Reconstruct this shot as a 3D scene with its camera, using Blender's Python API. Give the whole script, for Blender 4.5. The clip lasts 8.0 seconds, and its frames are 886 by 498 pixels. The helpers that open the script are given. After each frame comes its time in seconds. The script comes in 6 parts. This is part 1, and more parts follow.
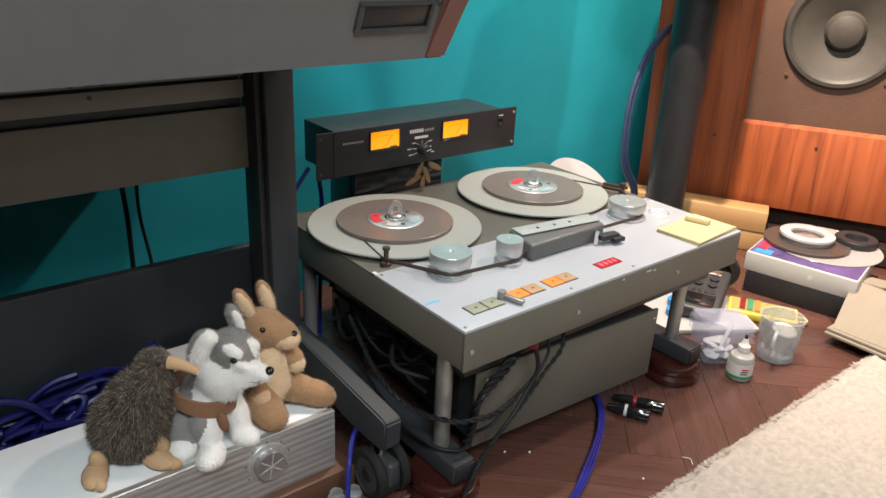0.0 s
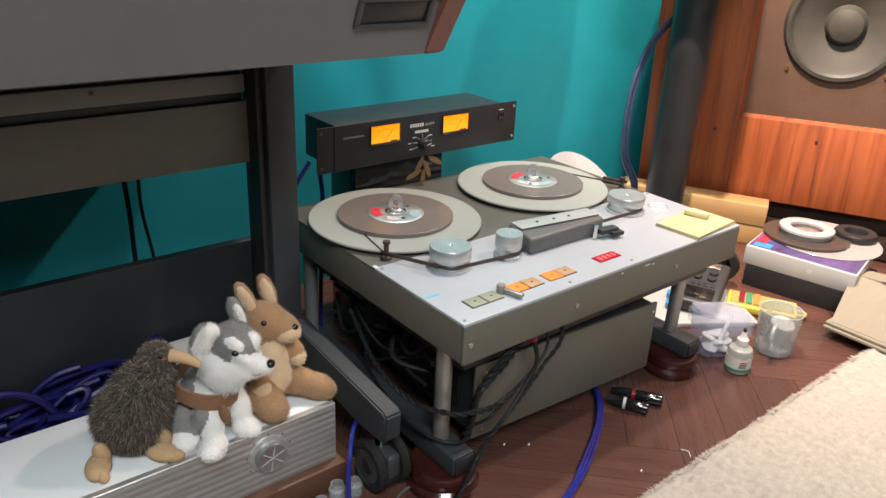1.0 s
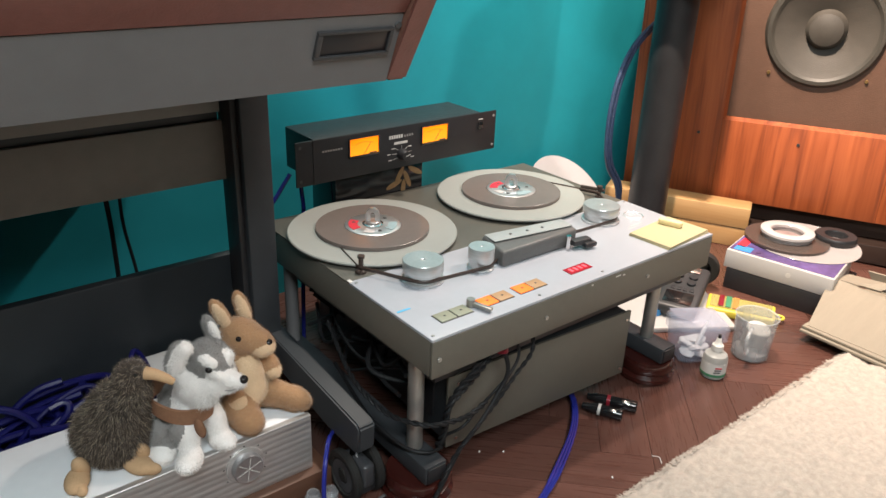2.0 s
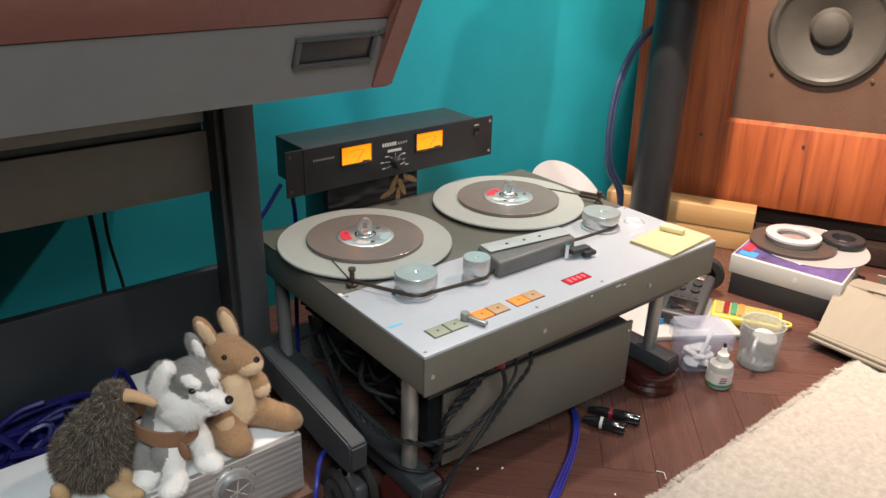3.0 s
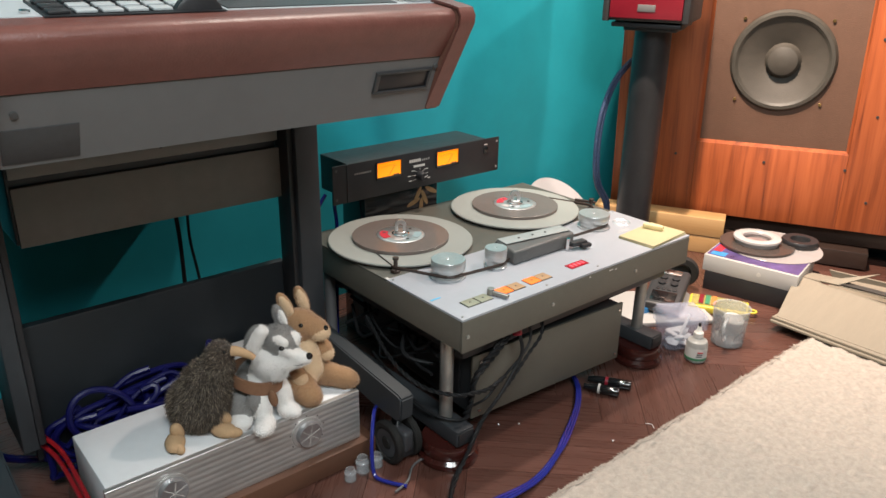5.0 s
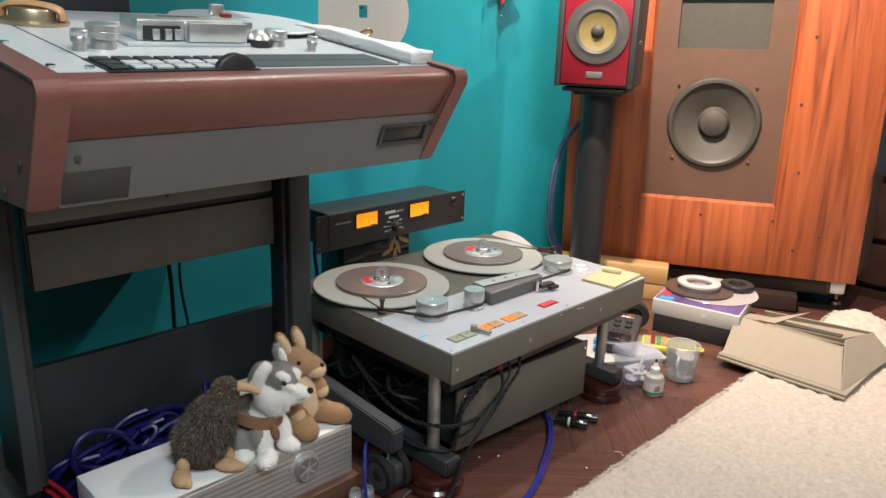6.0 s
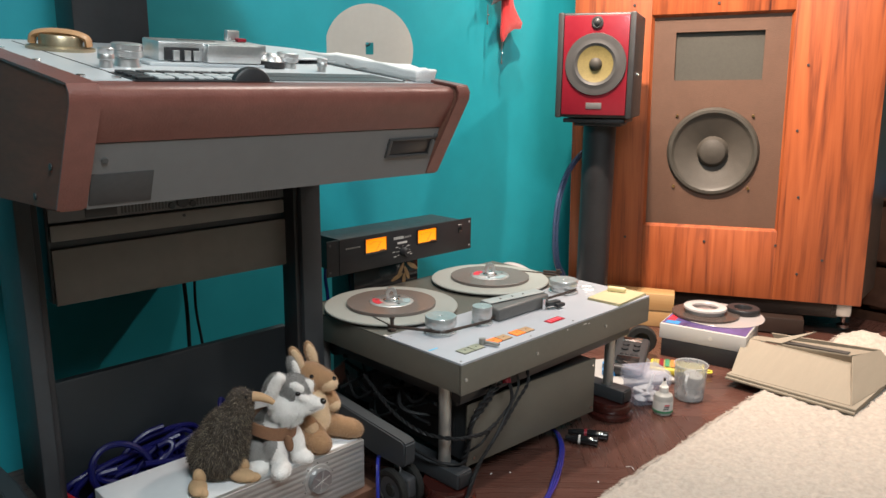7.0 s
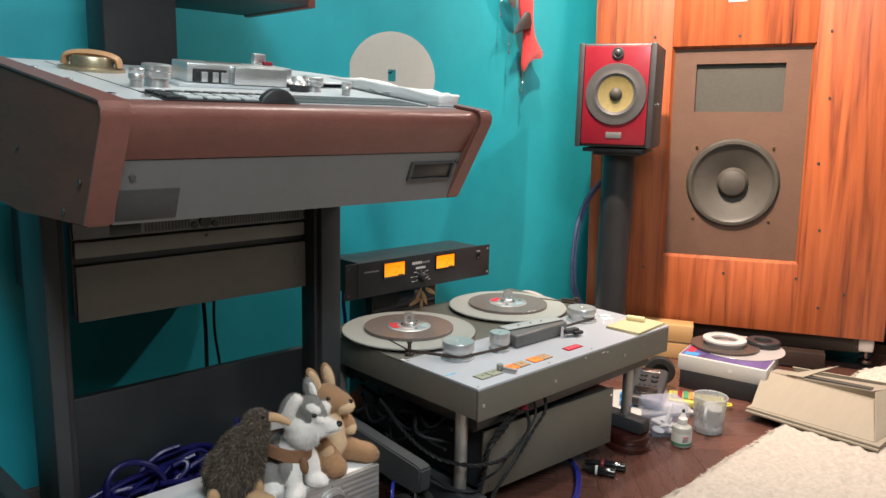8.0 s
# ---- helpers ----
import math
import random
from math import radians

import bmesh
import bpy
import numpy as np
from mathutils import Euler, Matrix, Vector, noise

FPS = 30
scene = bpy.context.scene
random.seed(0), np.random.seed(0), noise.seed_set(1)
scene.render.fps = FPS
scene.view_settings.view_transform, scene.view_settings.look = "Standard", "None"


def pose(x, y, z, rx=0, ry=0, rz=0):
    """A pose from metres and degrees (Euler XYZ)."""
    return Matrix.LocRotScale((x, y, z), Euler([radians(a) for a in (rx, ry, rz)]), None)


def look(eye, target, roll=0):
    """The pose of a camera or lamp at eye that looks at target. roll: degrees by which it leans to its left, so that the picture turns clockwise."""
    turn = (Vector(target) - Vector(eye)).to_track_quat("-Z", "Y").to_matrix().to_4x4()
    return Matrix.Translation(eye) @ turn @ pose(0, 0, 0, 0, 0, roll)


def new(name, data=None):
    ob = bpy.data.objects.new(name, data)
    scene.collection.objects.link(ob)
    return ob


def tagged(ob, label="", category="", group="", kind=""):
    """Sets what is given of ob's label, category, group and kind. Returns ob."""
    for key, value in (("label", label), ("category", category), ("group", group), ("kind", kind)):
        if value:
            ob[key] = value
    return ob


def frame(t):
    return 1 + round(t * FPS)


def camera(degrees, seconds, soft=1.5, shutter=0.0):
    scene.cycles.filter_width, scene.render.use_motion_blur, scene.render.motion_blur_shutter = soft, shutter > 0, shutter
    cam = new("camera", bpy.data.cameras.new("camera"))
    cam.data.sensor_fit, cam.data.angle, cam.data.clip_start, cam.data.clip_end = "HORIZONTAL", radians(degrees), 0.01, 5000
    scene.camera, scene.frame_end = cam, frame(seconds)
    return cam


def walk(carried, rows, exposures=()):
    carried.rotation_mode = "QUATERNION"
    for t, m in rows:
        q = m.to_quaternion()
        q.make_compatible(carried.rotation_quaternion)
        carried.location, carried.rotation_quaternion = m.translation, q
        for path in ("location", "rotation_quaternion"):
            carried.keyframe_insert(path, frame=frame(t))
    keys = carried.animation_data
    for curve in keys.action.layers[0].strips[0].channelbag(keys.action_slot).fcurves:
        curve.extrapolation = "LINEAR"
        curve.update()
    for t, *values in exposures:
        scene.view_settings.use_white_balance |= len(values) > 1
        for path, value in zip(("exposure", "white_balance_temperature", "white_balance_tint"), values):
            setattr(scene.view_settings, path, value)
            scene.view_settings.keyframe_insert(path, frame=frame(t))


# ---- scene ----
cam = camera(60.8, 8.0)
METRES, EYE, TILT, LEAN, TURN = 0.715, 0.787, 0.0, 0.0, -39.9
ROWS = [
    (0.0, 0.0, 0.0, 0.0, 1.12, -23.16, -2.62),
    (0.5, 0.0024, -0.0047, 0.0035, 1.2, -23.38, -2.62),
    (1.0, 0.0041, -0.0092, 0.0059, 1.25, -23.68, -2.59),
    (1.5, 0.0078, -0.0252, 0.0261, 1.36, -24.03, -2.4),
    (2.0, 0.0691, -0.0213, 0.0679, 1.36, -24.33, -2.13),
    (3.5, 0.0892, 0.0435, 0.0601, 1.44, -23.73, -1.06),
    (4.0, 0.0963, -0.0142, 0.0716, 1.33, -23.35, -0.93),
    (4.5, 0.0808, -0.2242, 0.1139, 1.29, -22.78, -0.68),
    (6.0, -0.1605, -0.5065, 0.1065, -5.35, -16.56, -1.86),
    (6.5, -0.1667, -0.5704, 0.0666, -6.0, -13.75, -0.83),
    (7.0, -0.1622, -0.5922, 0.02, -5.01, -12.41, -0.51),
    (7.5, -0.1702, -0.5967, 0.01, -4.1, -11.28, -1.08),
    (8.0, -0.1727, -0.5958, 0.0067, -3.66, -10.19, -1.29),
]
walk(cam, [(t, pose(0, 0, EYE, TILT, LEAN, TURN) @ pose(METRES * x, METRES * y, METRES * z, 90 + pitch, roll, yaw)) for t, x, y, z, yaw, pitch, roll in ROWS],
     exposures=[(0.0, 0.12), (2.0, 0.11), (3.5, 0.05), (4.5, 0.02), (6.0, -0.03), (8.0, 0.02)])

# ---- world, light, exposure ----
world = bpy.data.worlds.new("world")
scene.world = world
world.use_nodes = True
world.node_tree.nodes["Background"].inputs["Color"].default_value = (0.9, 0.95, 1.0, 1)
world.node_tree.nodes["Background"].inputs["Strength"].default_value = 0.05


def lamp(name, eye, target, watts, size, colour, spread=120):
    data = bpy.data.lights.new(name, "AREA")
    data.shape, data.size, data.energy, data.color = "DISK", size, watts, colour
    data.spread = radians(spread)
    ob = new(name, data)
    ob.matrix_world = look(eye, target)
    return ob


lamp("downlight_corner", (1.12, 1.03, 2.36), (1.25, 1.06, 0.0), 19, 0.10, (1.0, 0.90, 0.80), 130)
lamp("downlight_rug", (2.32, 0.30, 2.36), (1.15, 0.42, 0.0), 18, 0.09, (1.0, 0.85, 0.76), 126)
lamp("spot_on_loudspeaker", (0.88, 0.70, 2.36), (2.10, 0.80, 0.75), 27, 0.07, (1.0, 0.78, 0.62), 74)
lamp("downlight_room", (-0.45, -0.75, 2.36), (0.15, 0.6, 0.5), 25, 0.60, (0.84, 0.95, 1.0), 160)
lamp("downlight_back", (-0.2, -1.3, 2.36), (0.2, 0.8, 0.4), 18, 0.90, (0.94, 0.97, 0.96), 105)

# ---- materials ----


def mat(name, colour, rough=0.5, metal=0.0, var=0.15, scale=25.0, bump=0.0, bscale=300.0, coat=0.0, rvar=0.12, stretch=(1, 1, 1), trans=0.0, ior=1.45, sheen=0.0, by_object=0.0):
    m = bpy.data.materials.new(name)
    m.use_nodes = True
    nt = m.node_tree
    b = nt.nodes["Principled BSDF"]
    link = nt.links.new
    co = nt.nodes.new("ShaderNodeTexCoord")
    mp = nt.nodes.new("ShaderNodeMapping")
    mp.inputs["Scale"].default_value = stretch
    link(co.outputs["Object"], mp.inputs["Vector"])
    n1 = nt.nodes.new("ShaderNodeTexNoise")
    n1.inputs["Scale"].default_value, n1.inputs["Detail"].default_value = scale, 5
    n2 = nt.nodes.new("ShaderNodeTexNoise")
    n2.inputs["Scale"].default_value, n2.inputs["Detail"].default_value = scale * 7, 3
    for n in (n1, n2):
        link(mp.outputs["Vector"], n.inputs["Vector"])
    mix = nt.nodes.new("ShaderNodeMath")
    mix.operation = "MULTIPLY_ADD"
    mix.inputs[1].default_value = 0.45
    link(n2.outputs["Fac"], mix.inputs[0])
    half = nt.nodes.new("ShaderNodeMath")
    half.operation = "MULTIPLY"
    half.inputs[1].default_value = 0.62
    link(n1.outputs["Fac"], half.inputs[0])
    link(half.outputs[0], mix.inputs[2])
    ramp = nt.nodes.new("ShaderNodeValToRGB")
    ramp.color_ramp.elements[0].position, ramp.color_ramp.elements[1].position = 0.32, 0.74
    lo = [c * (1 - var) for c in colour]
    hi = [min(1, c * (1 + var)) for c in colour]
    ramp.color_ramp.elements[0].color = (*lo, 1)
    ramp.color_ramp.elements[1].color = (*hi, 1)
    link(mix.outputs[0], ramp.inputs["Fac"])
    out = ramp.outputs["Color"]
    if by_object:
        info = nt.nodes.new("ShaderNodeObjectInfo")
        mr = nt.nodes.new("ShaderNodeMapRange")
        mr.inputs["To Min"].default_value, mr.inputs["To Max"].default_value = 1 - by_object, 1 + by_object
        link(info.outputs["Random"], mr.inputs["Value"])
        hsv = nt.nodes.new("ShaderNodeHueSaturation")
        link(mr.outputs[0], hsv.inputs["Value"])
        link(out, hsv.inputs["Color"])
        out = hsv.outputs["Color"]
    link(out, b.inputs["Base Color"])
    rr = nt.nodes.new("ShaderNodeMapRange")
    rr.inputs["To Min"].default_value, rr.inputs["To Max"].default_value = max(0.02, rough - rvar), min(1, rough + rvar)
    link(mix.outputs[0], rr.inputs["Value"])
    link(rr.outputs[0], b.inputs["Roughness"])
    b.inputs["Metallic"].default_value = metal
    b.inputs["Coat Weight"].default_value = coat
    b.inputs["Coat Roughness"].default_value = 0.12
    b.inputs["Transmission Weight"].default_value = trans
    b.inputs["IOR"].default_value = ior
    b.inputs["Sheen Weight"].default_value = sheen
    if bump:
        nb = nt.nodes.new("ShaderNodeTexNoise")
        nb.inputs["Scale"].default_value, nb.inputs["Detail"].default_value = bscale, 4
        link(mp.outputs["Vector"], nb.inputs["Vector"])
        bp = nt.nodes.new("ShaderNodeBump")
        bp.inputs["Strength"].default_value, bp.inputs["Distance"].default_value = bump, 0.002
        link(nb.outputs["Fac"], bp.inputs["Height"])
        link(bp.outputs["Normal"], b.inputs["Normal"])
    return m


def wood(name, stops, rough=0.35, grain=(26, 26, 1.1), bump=0.15, coat=0.15, by_object=0.0, wob=0.6, detail=4):
    """Veneer with long streaks along the axis of the smallest grain number."""
    m = bpy.data.materials.new(name)
    m.use_nodes = True
    nt = m.node_tree
    b = nt.nodes["Principled BSDF"]
    link = nt.links.new
    co = nt.nodes.new("ShaderNodeTexCoord")
    src = co.outputs["Object"]
    if by_object:
        info = nt.nodes.new("ShaderNodeObjectInfo")
        add = nt.nodes.new("ShaderNodeVectorMath")
        add.operation = "ADD"
        mul = nt.nodes.new("ShaderNodeMath")
        mul.operation = "MULTIPLY"
        mul.inputs[1].default_value = 37.0
        link(info.outputs["Random"], mul.inputs[0])
        link(src, add.inputs[0])
        link(mul.outputs[0], add.inputs[1])
        src = add.outputs[0]
    mp = nt.nodes.new("ShaderNodeMapping")
    mp.inputs["Scale"].default_value = grain
    link(src, mp.inputs["Vector"])
    n1 = nt.nodes.new("ShaderNodeTexNoise")
    n1.inputs["Scale"].default_value, n1.inputs["Detail"].default_value = 0.55, detail
    n1.inputs["Distortion"].default_value = wob
    n2 = nt.nodes.new("ShaderNodeTexNoise")
    n2.inputs["Scale"].default_value, n2.inputs["Detail"].default_value = 6.0, 3
    link(mp.outputs["Vector"], n1.inputs["Vector"])
    link(mp.outputs["Vector"], n2.inputs["Vector"])
    ma = nt.nodes.new("ShaderNodeMath")
    ma.operation = "MULTIPLY_ADD"
    ma.inputs[1].default_value = 0.28
    link(n2.outputs["Fac"], ma.inputs[0])
    link(n1.outputs["Fac"], ma.inputs[2])
    ramp = nt.nodes.new("ShaderNodeValToRGB")
    els = ramp.color_ramp.elements
    els[0].position, els[0].color = stops[0][0], (*stops[0][1], 1)
    els[1].position, els[1].color = stops[-1][0], (*stops[-1][1], 1)
    for p, c in stops[1:-1]:
        e = els.new(p)
        e.color = (*c, 1)
    link(ma.outputs[0], ramp.inputs["Fac"])
    out = ramp.outputs["Color"]
    if by_object:
        mr = nt.nodes.new("ShaderNodeMapRange")
        mr.inputs["To Min"].default_value, mr.inputs["To Max"].default_value = 1 - by_object, 1 + by_object
        link(info.outputs["Random"], mr.inputs["Value"])
        hsv = nt.nodes.new("ShaderNodeHueSaturation")
        link(mr.outputs[0], hsv.inputs["Value"])
        link(out, hsv.inputs["Color"])
        out = hsv.outputs["Color"]
    link(out, b.inputs["Base Color"])
    rr = nt.nodes.new("ShaderNodeMapRange")
    rr.inputs["To Min"].default_value, rr.inputs["To Max"].default_value = rough - 0.08, rough + 0.12
    link(n2.outputs["Fac"], rr.inputs["Value"])
    link(rr.outputs[0], b.inputs["Roughness"])
    b.inputs["Coat Weight"].default_value, b.inputs["Coat Roughness"].default_value = coat, 0.2
    bp = nt.nodes.new("ShaderNodeBump")
    bp.inputs["Strength"].default_value, bp.inputs["Distance"].default_value = bump, 0.001
    link(n2.outputs["Fac"], bp.inputs["Height"])
    link(bp.outputs["Normal"], b.inputs["Normal"])
    return m


def glow(name, colour, strength):
    m = bpy.data.materials.new(name)
    m.use_nodes = True
    b = m.node_tree.nodes["Principled BSDF"]
    b.inputs["Base Color"].default_value = (*colour, 1)
    b.inputs["Emission Color"].default_value = (*colour, 1)
    b.inputs["Emission Strength"].default_value = strength
    b.inputs["Roughness"].default_value = 0.3
    return m


def clear(name, colour, opacity, rough=0.15):
    """Thin clear plastic or glass: mostly let through, with its own gloss."""
    m = bpy.data.materials.new(name)
    m.use_nodes = True
    nt = m.node_tree
    b = nt.nodes["Principled BSDF"]
    b.inputs["Base Color"].default_value = (*colour, 1)
    b.inputs["Roughness"].default_value = rough
    through_ = nt.nodes.new("ShaderNodeBsdfTransparent")
    through_.inputs["Color"].default_value = (0.96, 0.97, 0.99, 1)
    mix = nt.nodes.new("ShaderNodeMixShader")
    edge = nt.nodes.new("ShaderNodeTexNoise")
    edge.inputs["Scale"].default_value = 2.5
    span = nt.nodes.new("ShaderNodeMapRange")
    span.inputs["To Min"].default_value = opacity * 0.75
    span.inputs["To Max"].default_value = min(1.0, opacity * 1.25)
    nt.links.new(edge.outputs["Fac"], span.inputs["Value"])
    nt.links.new(span.outputs["Result"], mix.inputs["Fac"])
    nt.links.new(through_.outputs[0], mix.inputs[1])
    nt.links.new(b.outputs[0], mix.inputs[2])
    nt.links.new(mix.outputs[0], nt.nodes["Material Output"].inputs["Surface"])
    return m


def turned(m, amount, rough):
    """Fine circular tool marks about z: the highlight spreads in radial streaks."""
    b = m.node_tree.nodes["Principled BSDF"]
    t = m.node_tree.nodes.new("ShaderNodeTangent")
    t.direction_type, t.axis = "RADIAL", "Z"
    b.inputs["Anisotropic"].default_value = amount
    m.node_tree.links.new(t.outputs[0], b.inputs["Tangent"])
    return m


TEAL = mat("teal_wall_paint", (0.014, 0.275, 0.335), 0.45, var=0.10, scale=2.2, bump=0.12, bscale=60)
CEIL = mat("white_ceiling_paint", (0.78, 0.77, 0.74), 0.8, var=0.04, scale=3, bump=0.1, bscale=80)
ROOMWALL = mat("pale_room_paint", (0.62, 0.58, 0.50), 0.7, var=0.05, scale=2, bump=0.1, bscale=60)
PARQUET = wood("dark_red_parquet", [(0.30, (0.064, 0.026, 0.019)), (0.58, (0.092, 0.040, 0.030)), (0.90, (0.114, 0.051, 0.039))], rough=0.27, grain=(2.2, 38, 38), bump=0.02, coat=0.30, by_object=0.18)
JOINT = mat("dark_floor_joint", (0.018, 0.010, 0.008), 0.8, var=0.2)
ROSE = wood("rosewood_veneer", [(0.36, (0.050, 0.013, 0.008)), (0.48, (0.19, 0.044, 0.015)), (0.62, (0.30, 0.072, 0.022)), (0.88, (0.40, 0.105, 0.034))], rough=0.42, grain=(30, 30, 1.5), bump=0.06, coat=0.08, wob=2.4, detail=5)
OLIVE = mat("olive_grey_enamel", (0.112, 0.102, 0.083), 0.42, var=0.10, scale=9, bump=0.25, bscale=700)
OLIVE_DARK = mat("dark_olive_enamel", (0.085, 0.080, 0.066), 0.45, var=0.12, scale=9, bump=0.25, bscale=700)
WHITE_PLATE = mat("white_deck_plate", (0.365, 0.38, 0.415), 0.33, var=0.04, scale=12, bump=0.04, bscale=500)
STEEL = mat("brushed_steel", (0.57, 0.59, 0.59), 0.32, 0.7, var=0.12, scale=30, stretch=(1, 1, 12), bump=0.05)
CHROME = mat("chrome", (0.72, 0.72, 0.72), 0.14, 1.0, var=0.05)
ALU = mat("brushed_aluminium", (0.56, 0.55, 0.54), 0.40, 0.75, var=0.22, scale=9, stretch=(0.6, 9, 9), bump=0.10, bscale=90)
FLANGE = mat("grey_flange_paint", (0.275, 0.282, 0.262), 0.42, var=0.05, scale=14, bump=0.05, bscale=300)
CREAM_DISC = mat("beige_disc_paint", (0.50, 0.465, 0.42), 0.5, var=0.05, scale=10)
TAPE = turned(mat("brown_tape_pack", (0.140, 0.114, 0.102), 0.23, var=0.05, scale=60, rvar=0.04), 0.85, 0.34)
HUB_METAL = turned(mat("turned_hub_metal", (0.50, 0.50, 0.50), 0.30, 0.75, var=0.06, scale=40, rvar=0.05), 0.7, 0.3)
TAPE_DARK = mat("dark_tape_pack", (0.062, 0.048, 0.042), 0.24, var=0.05, scale=60, rvar=0.04)
TAPE_EDGE = mat("tape_edge", (0.05, 0.034, 0.028), 0.35, var=0.15)
BLACK = mat("black_satin", (0.020, 0.020, 0.022), 0.40, var=0.2, scale=14, bump=0.1, bscale=800)
BLACK_GLOSS = mat("black_gloss", (0.010, 0.010, 0.011), 0.10, var=0.2, coat=0.5)
RACK_TOP = mat("black_crackle_enamel", (0.020, 0.024, 0.026), 0.38, var=0.15, scale=20, bump=0.3, bscale=900)
GUNMETAL = mat("dark_gunmetal", (0.050, 0.050, 0.052), 0.42, 0.3, var=0.15, scale=20, bump=0.15, bscale=600)
CHARCOAL = mat("charcoal_enamel", (0.033, 0.036, 0.040), 0.48, var=0.15, scale=8, bump=0.2, bscale=500)
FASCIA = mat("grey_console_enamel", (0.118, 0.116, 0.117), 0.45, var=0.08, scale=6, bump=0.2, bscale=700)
FASCIA_DK = mat("dark_grey_enamel", (0.20, 0.185, 0.168), 0.45, var=0.1, scale=6, bump=0.2, bscale=700)
LEATHER = mat("brown_padded_leather", (0.160, 0.060, 0.048), 0.36, var=0.16, scale=10, bump=0.25, bscale=350)
CHEEK = mat("brown_cheek_veneer", (0.165, 0.072, 0.050), 0.75, var=0.22, scale=5, stretch=(6, 1, 6), bump=0.15, bscale=200)
CONS_PLATE = mat("pale_blue_grey_plate", (0.45, 0.48, 0.50), 0.36, var=0.05, scale=12, bump=0.04)
SILVER = mat("satin_silver", (0.66, 0.66, 0.66), 0.32, 0.85, var=0.08, scale=30)
GOLD_PLASTIC = mat("tan_gold_plastic", (0.40, 0.23, 0.115), 0.45, var=0.12)
FOAM = mat("white_foam", (0.62, 0.63, 0.63), 0.7, var=0.04, scale=40, bump=0.4, bscale=400)
RED_PAINT = mat("red_lacquer", (0.21, 0.009, 0.020), 0.34, var=0.1, scale=8, coat=0.2)
RED_FELT = mat("red_felt", (0.48, 0.012, 0.016), 0.9, var=0.15, scale=60, bump=0.6, bscale=500, sheen=0.4)
CONE_Y = mat("yellow_woven_cone", (0.21, 0.165, 0.06), 0.5, var=0.2, scale=200, bump=0.4, bscale=900)
LID_GREY = mat("pale_grey_lid", (0.33, 0.35, 0.345), 0.4, var=0.06, scale=20)
TAN_BTN = mat("tan_button", (0.42, 0.26, 0.14), 0.45, var=0.1, scale=80)
HEAD_GREY = mat("mid_grey_head_cover", (0.115, 0.115, 0.112), 0.40, 0.1, var=0.12, scale=20, bump=0.15, bscale=600)
SURROUND = mat("grey_treated_cloth", (0.045, 0.041, 0.034), 0.5, var=0.15, scale=30)
MACHINED = mat("machined_metal", (0.40, 0.40, 0.41), 0.32, 0.75, var=0.12, scale=30)
RUBBER = mat("black_rubber", (0.022, 0.021, 0.020), 0.55, var=0.2, scale=30)
CONE_G = mat("grey_paper_cone", (0.052, 0.046, 0.038), 0.62, var=0.12, scale=40, bump=0.3, bscale=500)
CONE_D = mat("dark_dust_cap", (0.047, 0.042, 0.035), 0.6, var=0.15, scale=30)
BAFFLE = mat("brown_baffle_paint", (0.095, 0.050, 0.032), 0.55, var=0.10, scale=14, bump=0.4, bscale=400)
MESH_GR = mat("grey_horn_mesh", (0.045, 0.044, 0.036), 0.6, var=0.2, scale=120, bump=0.5, bscale=1200)
CAB_SIDE = mat("dark_brown_cabinet_side", (0.095, 0.068, 0.052), 0.5, var=0.15, scale=10)
PLINTH = mat("black_brown_plinth", (0.030, 0.018, 0.014), 0.4, var=0.15, scale=10)
PINE = wood("pale_pine", [(0.3, (0.36, 0.19, 0.07)), (0.6, (0.47, 0.27, 0.11)), (0.85, (0.53, 0.33, 0.15))], rough=0.5, grain=(1.5, 30, 30), coat=0.0, bump=0.1)
MAHOG = mat("dark_mahogany_lacquer", (0.040, 0.009, 0.007), 0.16, var=0.25, scale=20, stretch=(1, 1, 4), coat=0.7)
BROWN_BOARD = wood("brown_board", [(0.3, (0.06, 0.026, 0.016)), (0.8, (0.13, 0.06, 0.036))], rough=0.45, grain=(2, 30, 30))
CARD = mat("beige_cardboard", (0.255, 0.22, 0.17), 0.8, var=0.07, scale=12, bump=0.15, bscale=300, stretch=(1, 8, 1))
# dark colour for the shade inside the cardboard opening
CARD_GAP_SHADE = mat("painted_gap_shade", (0.05, 0.045, 0.04), 0.8, var=0.1)
WHITE_BOX = mat("white_coated_card", (0.42, 0.41, 0.40), 0.35, var=0.03, scale=10)
PRINT = mat("blue_violet_print", (0.085, 0.06, 0.17), 0.30, var=0.6, scale=9)
PAPER_Y = mat("yellow_note_paper", (0.43, 0.37, 0.215), 0.75, var=0.04, scale=20)
ERASER = mat("cream_eraser", (0.66, 0.56, 0.30), 0.7, var=0.08, scale=40)
CLEAR = clear("clear_plastic", (0.56, 0.57, 0.57), 0.38, 0.18)
FROST = clear("frosted_plastic", (0.50, 0.51, 0.61), 0.22, 0.14)
HUB_CLEAR = clear("clear_reel_plastic", (0.46, 0.43, 0.42), 0.62, 0.15)
MILKY = mat("milky_bottle_plastic", (0.44, 0.44, 0.42), 0.32, var=0.05, scale=30, trans=0.25, ior=1.3)
RING_PL = clear("milky_ring_plastic", (0.50, 0.48, 0.475), 0.80, 0.22)
COTTON = mat("white_cotton", (0.70, 0.68, 0.66), 0.95, var=0.06, scale=60, bump=0.6, bscale=300, sheen=0.3)
YELLOW_PL = mat("yellow_plastic", (0.62, 0.50, 0.06), 0.35, var=0.15, scale=30)
GREEN = mat("green_label", (0.05, 0.22, 0.11), 0.5, var=0.1)
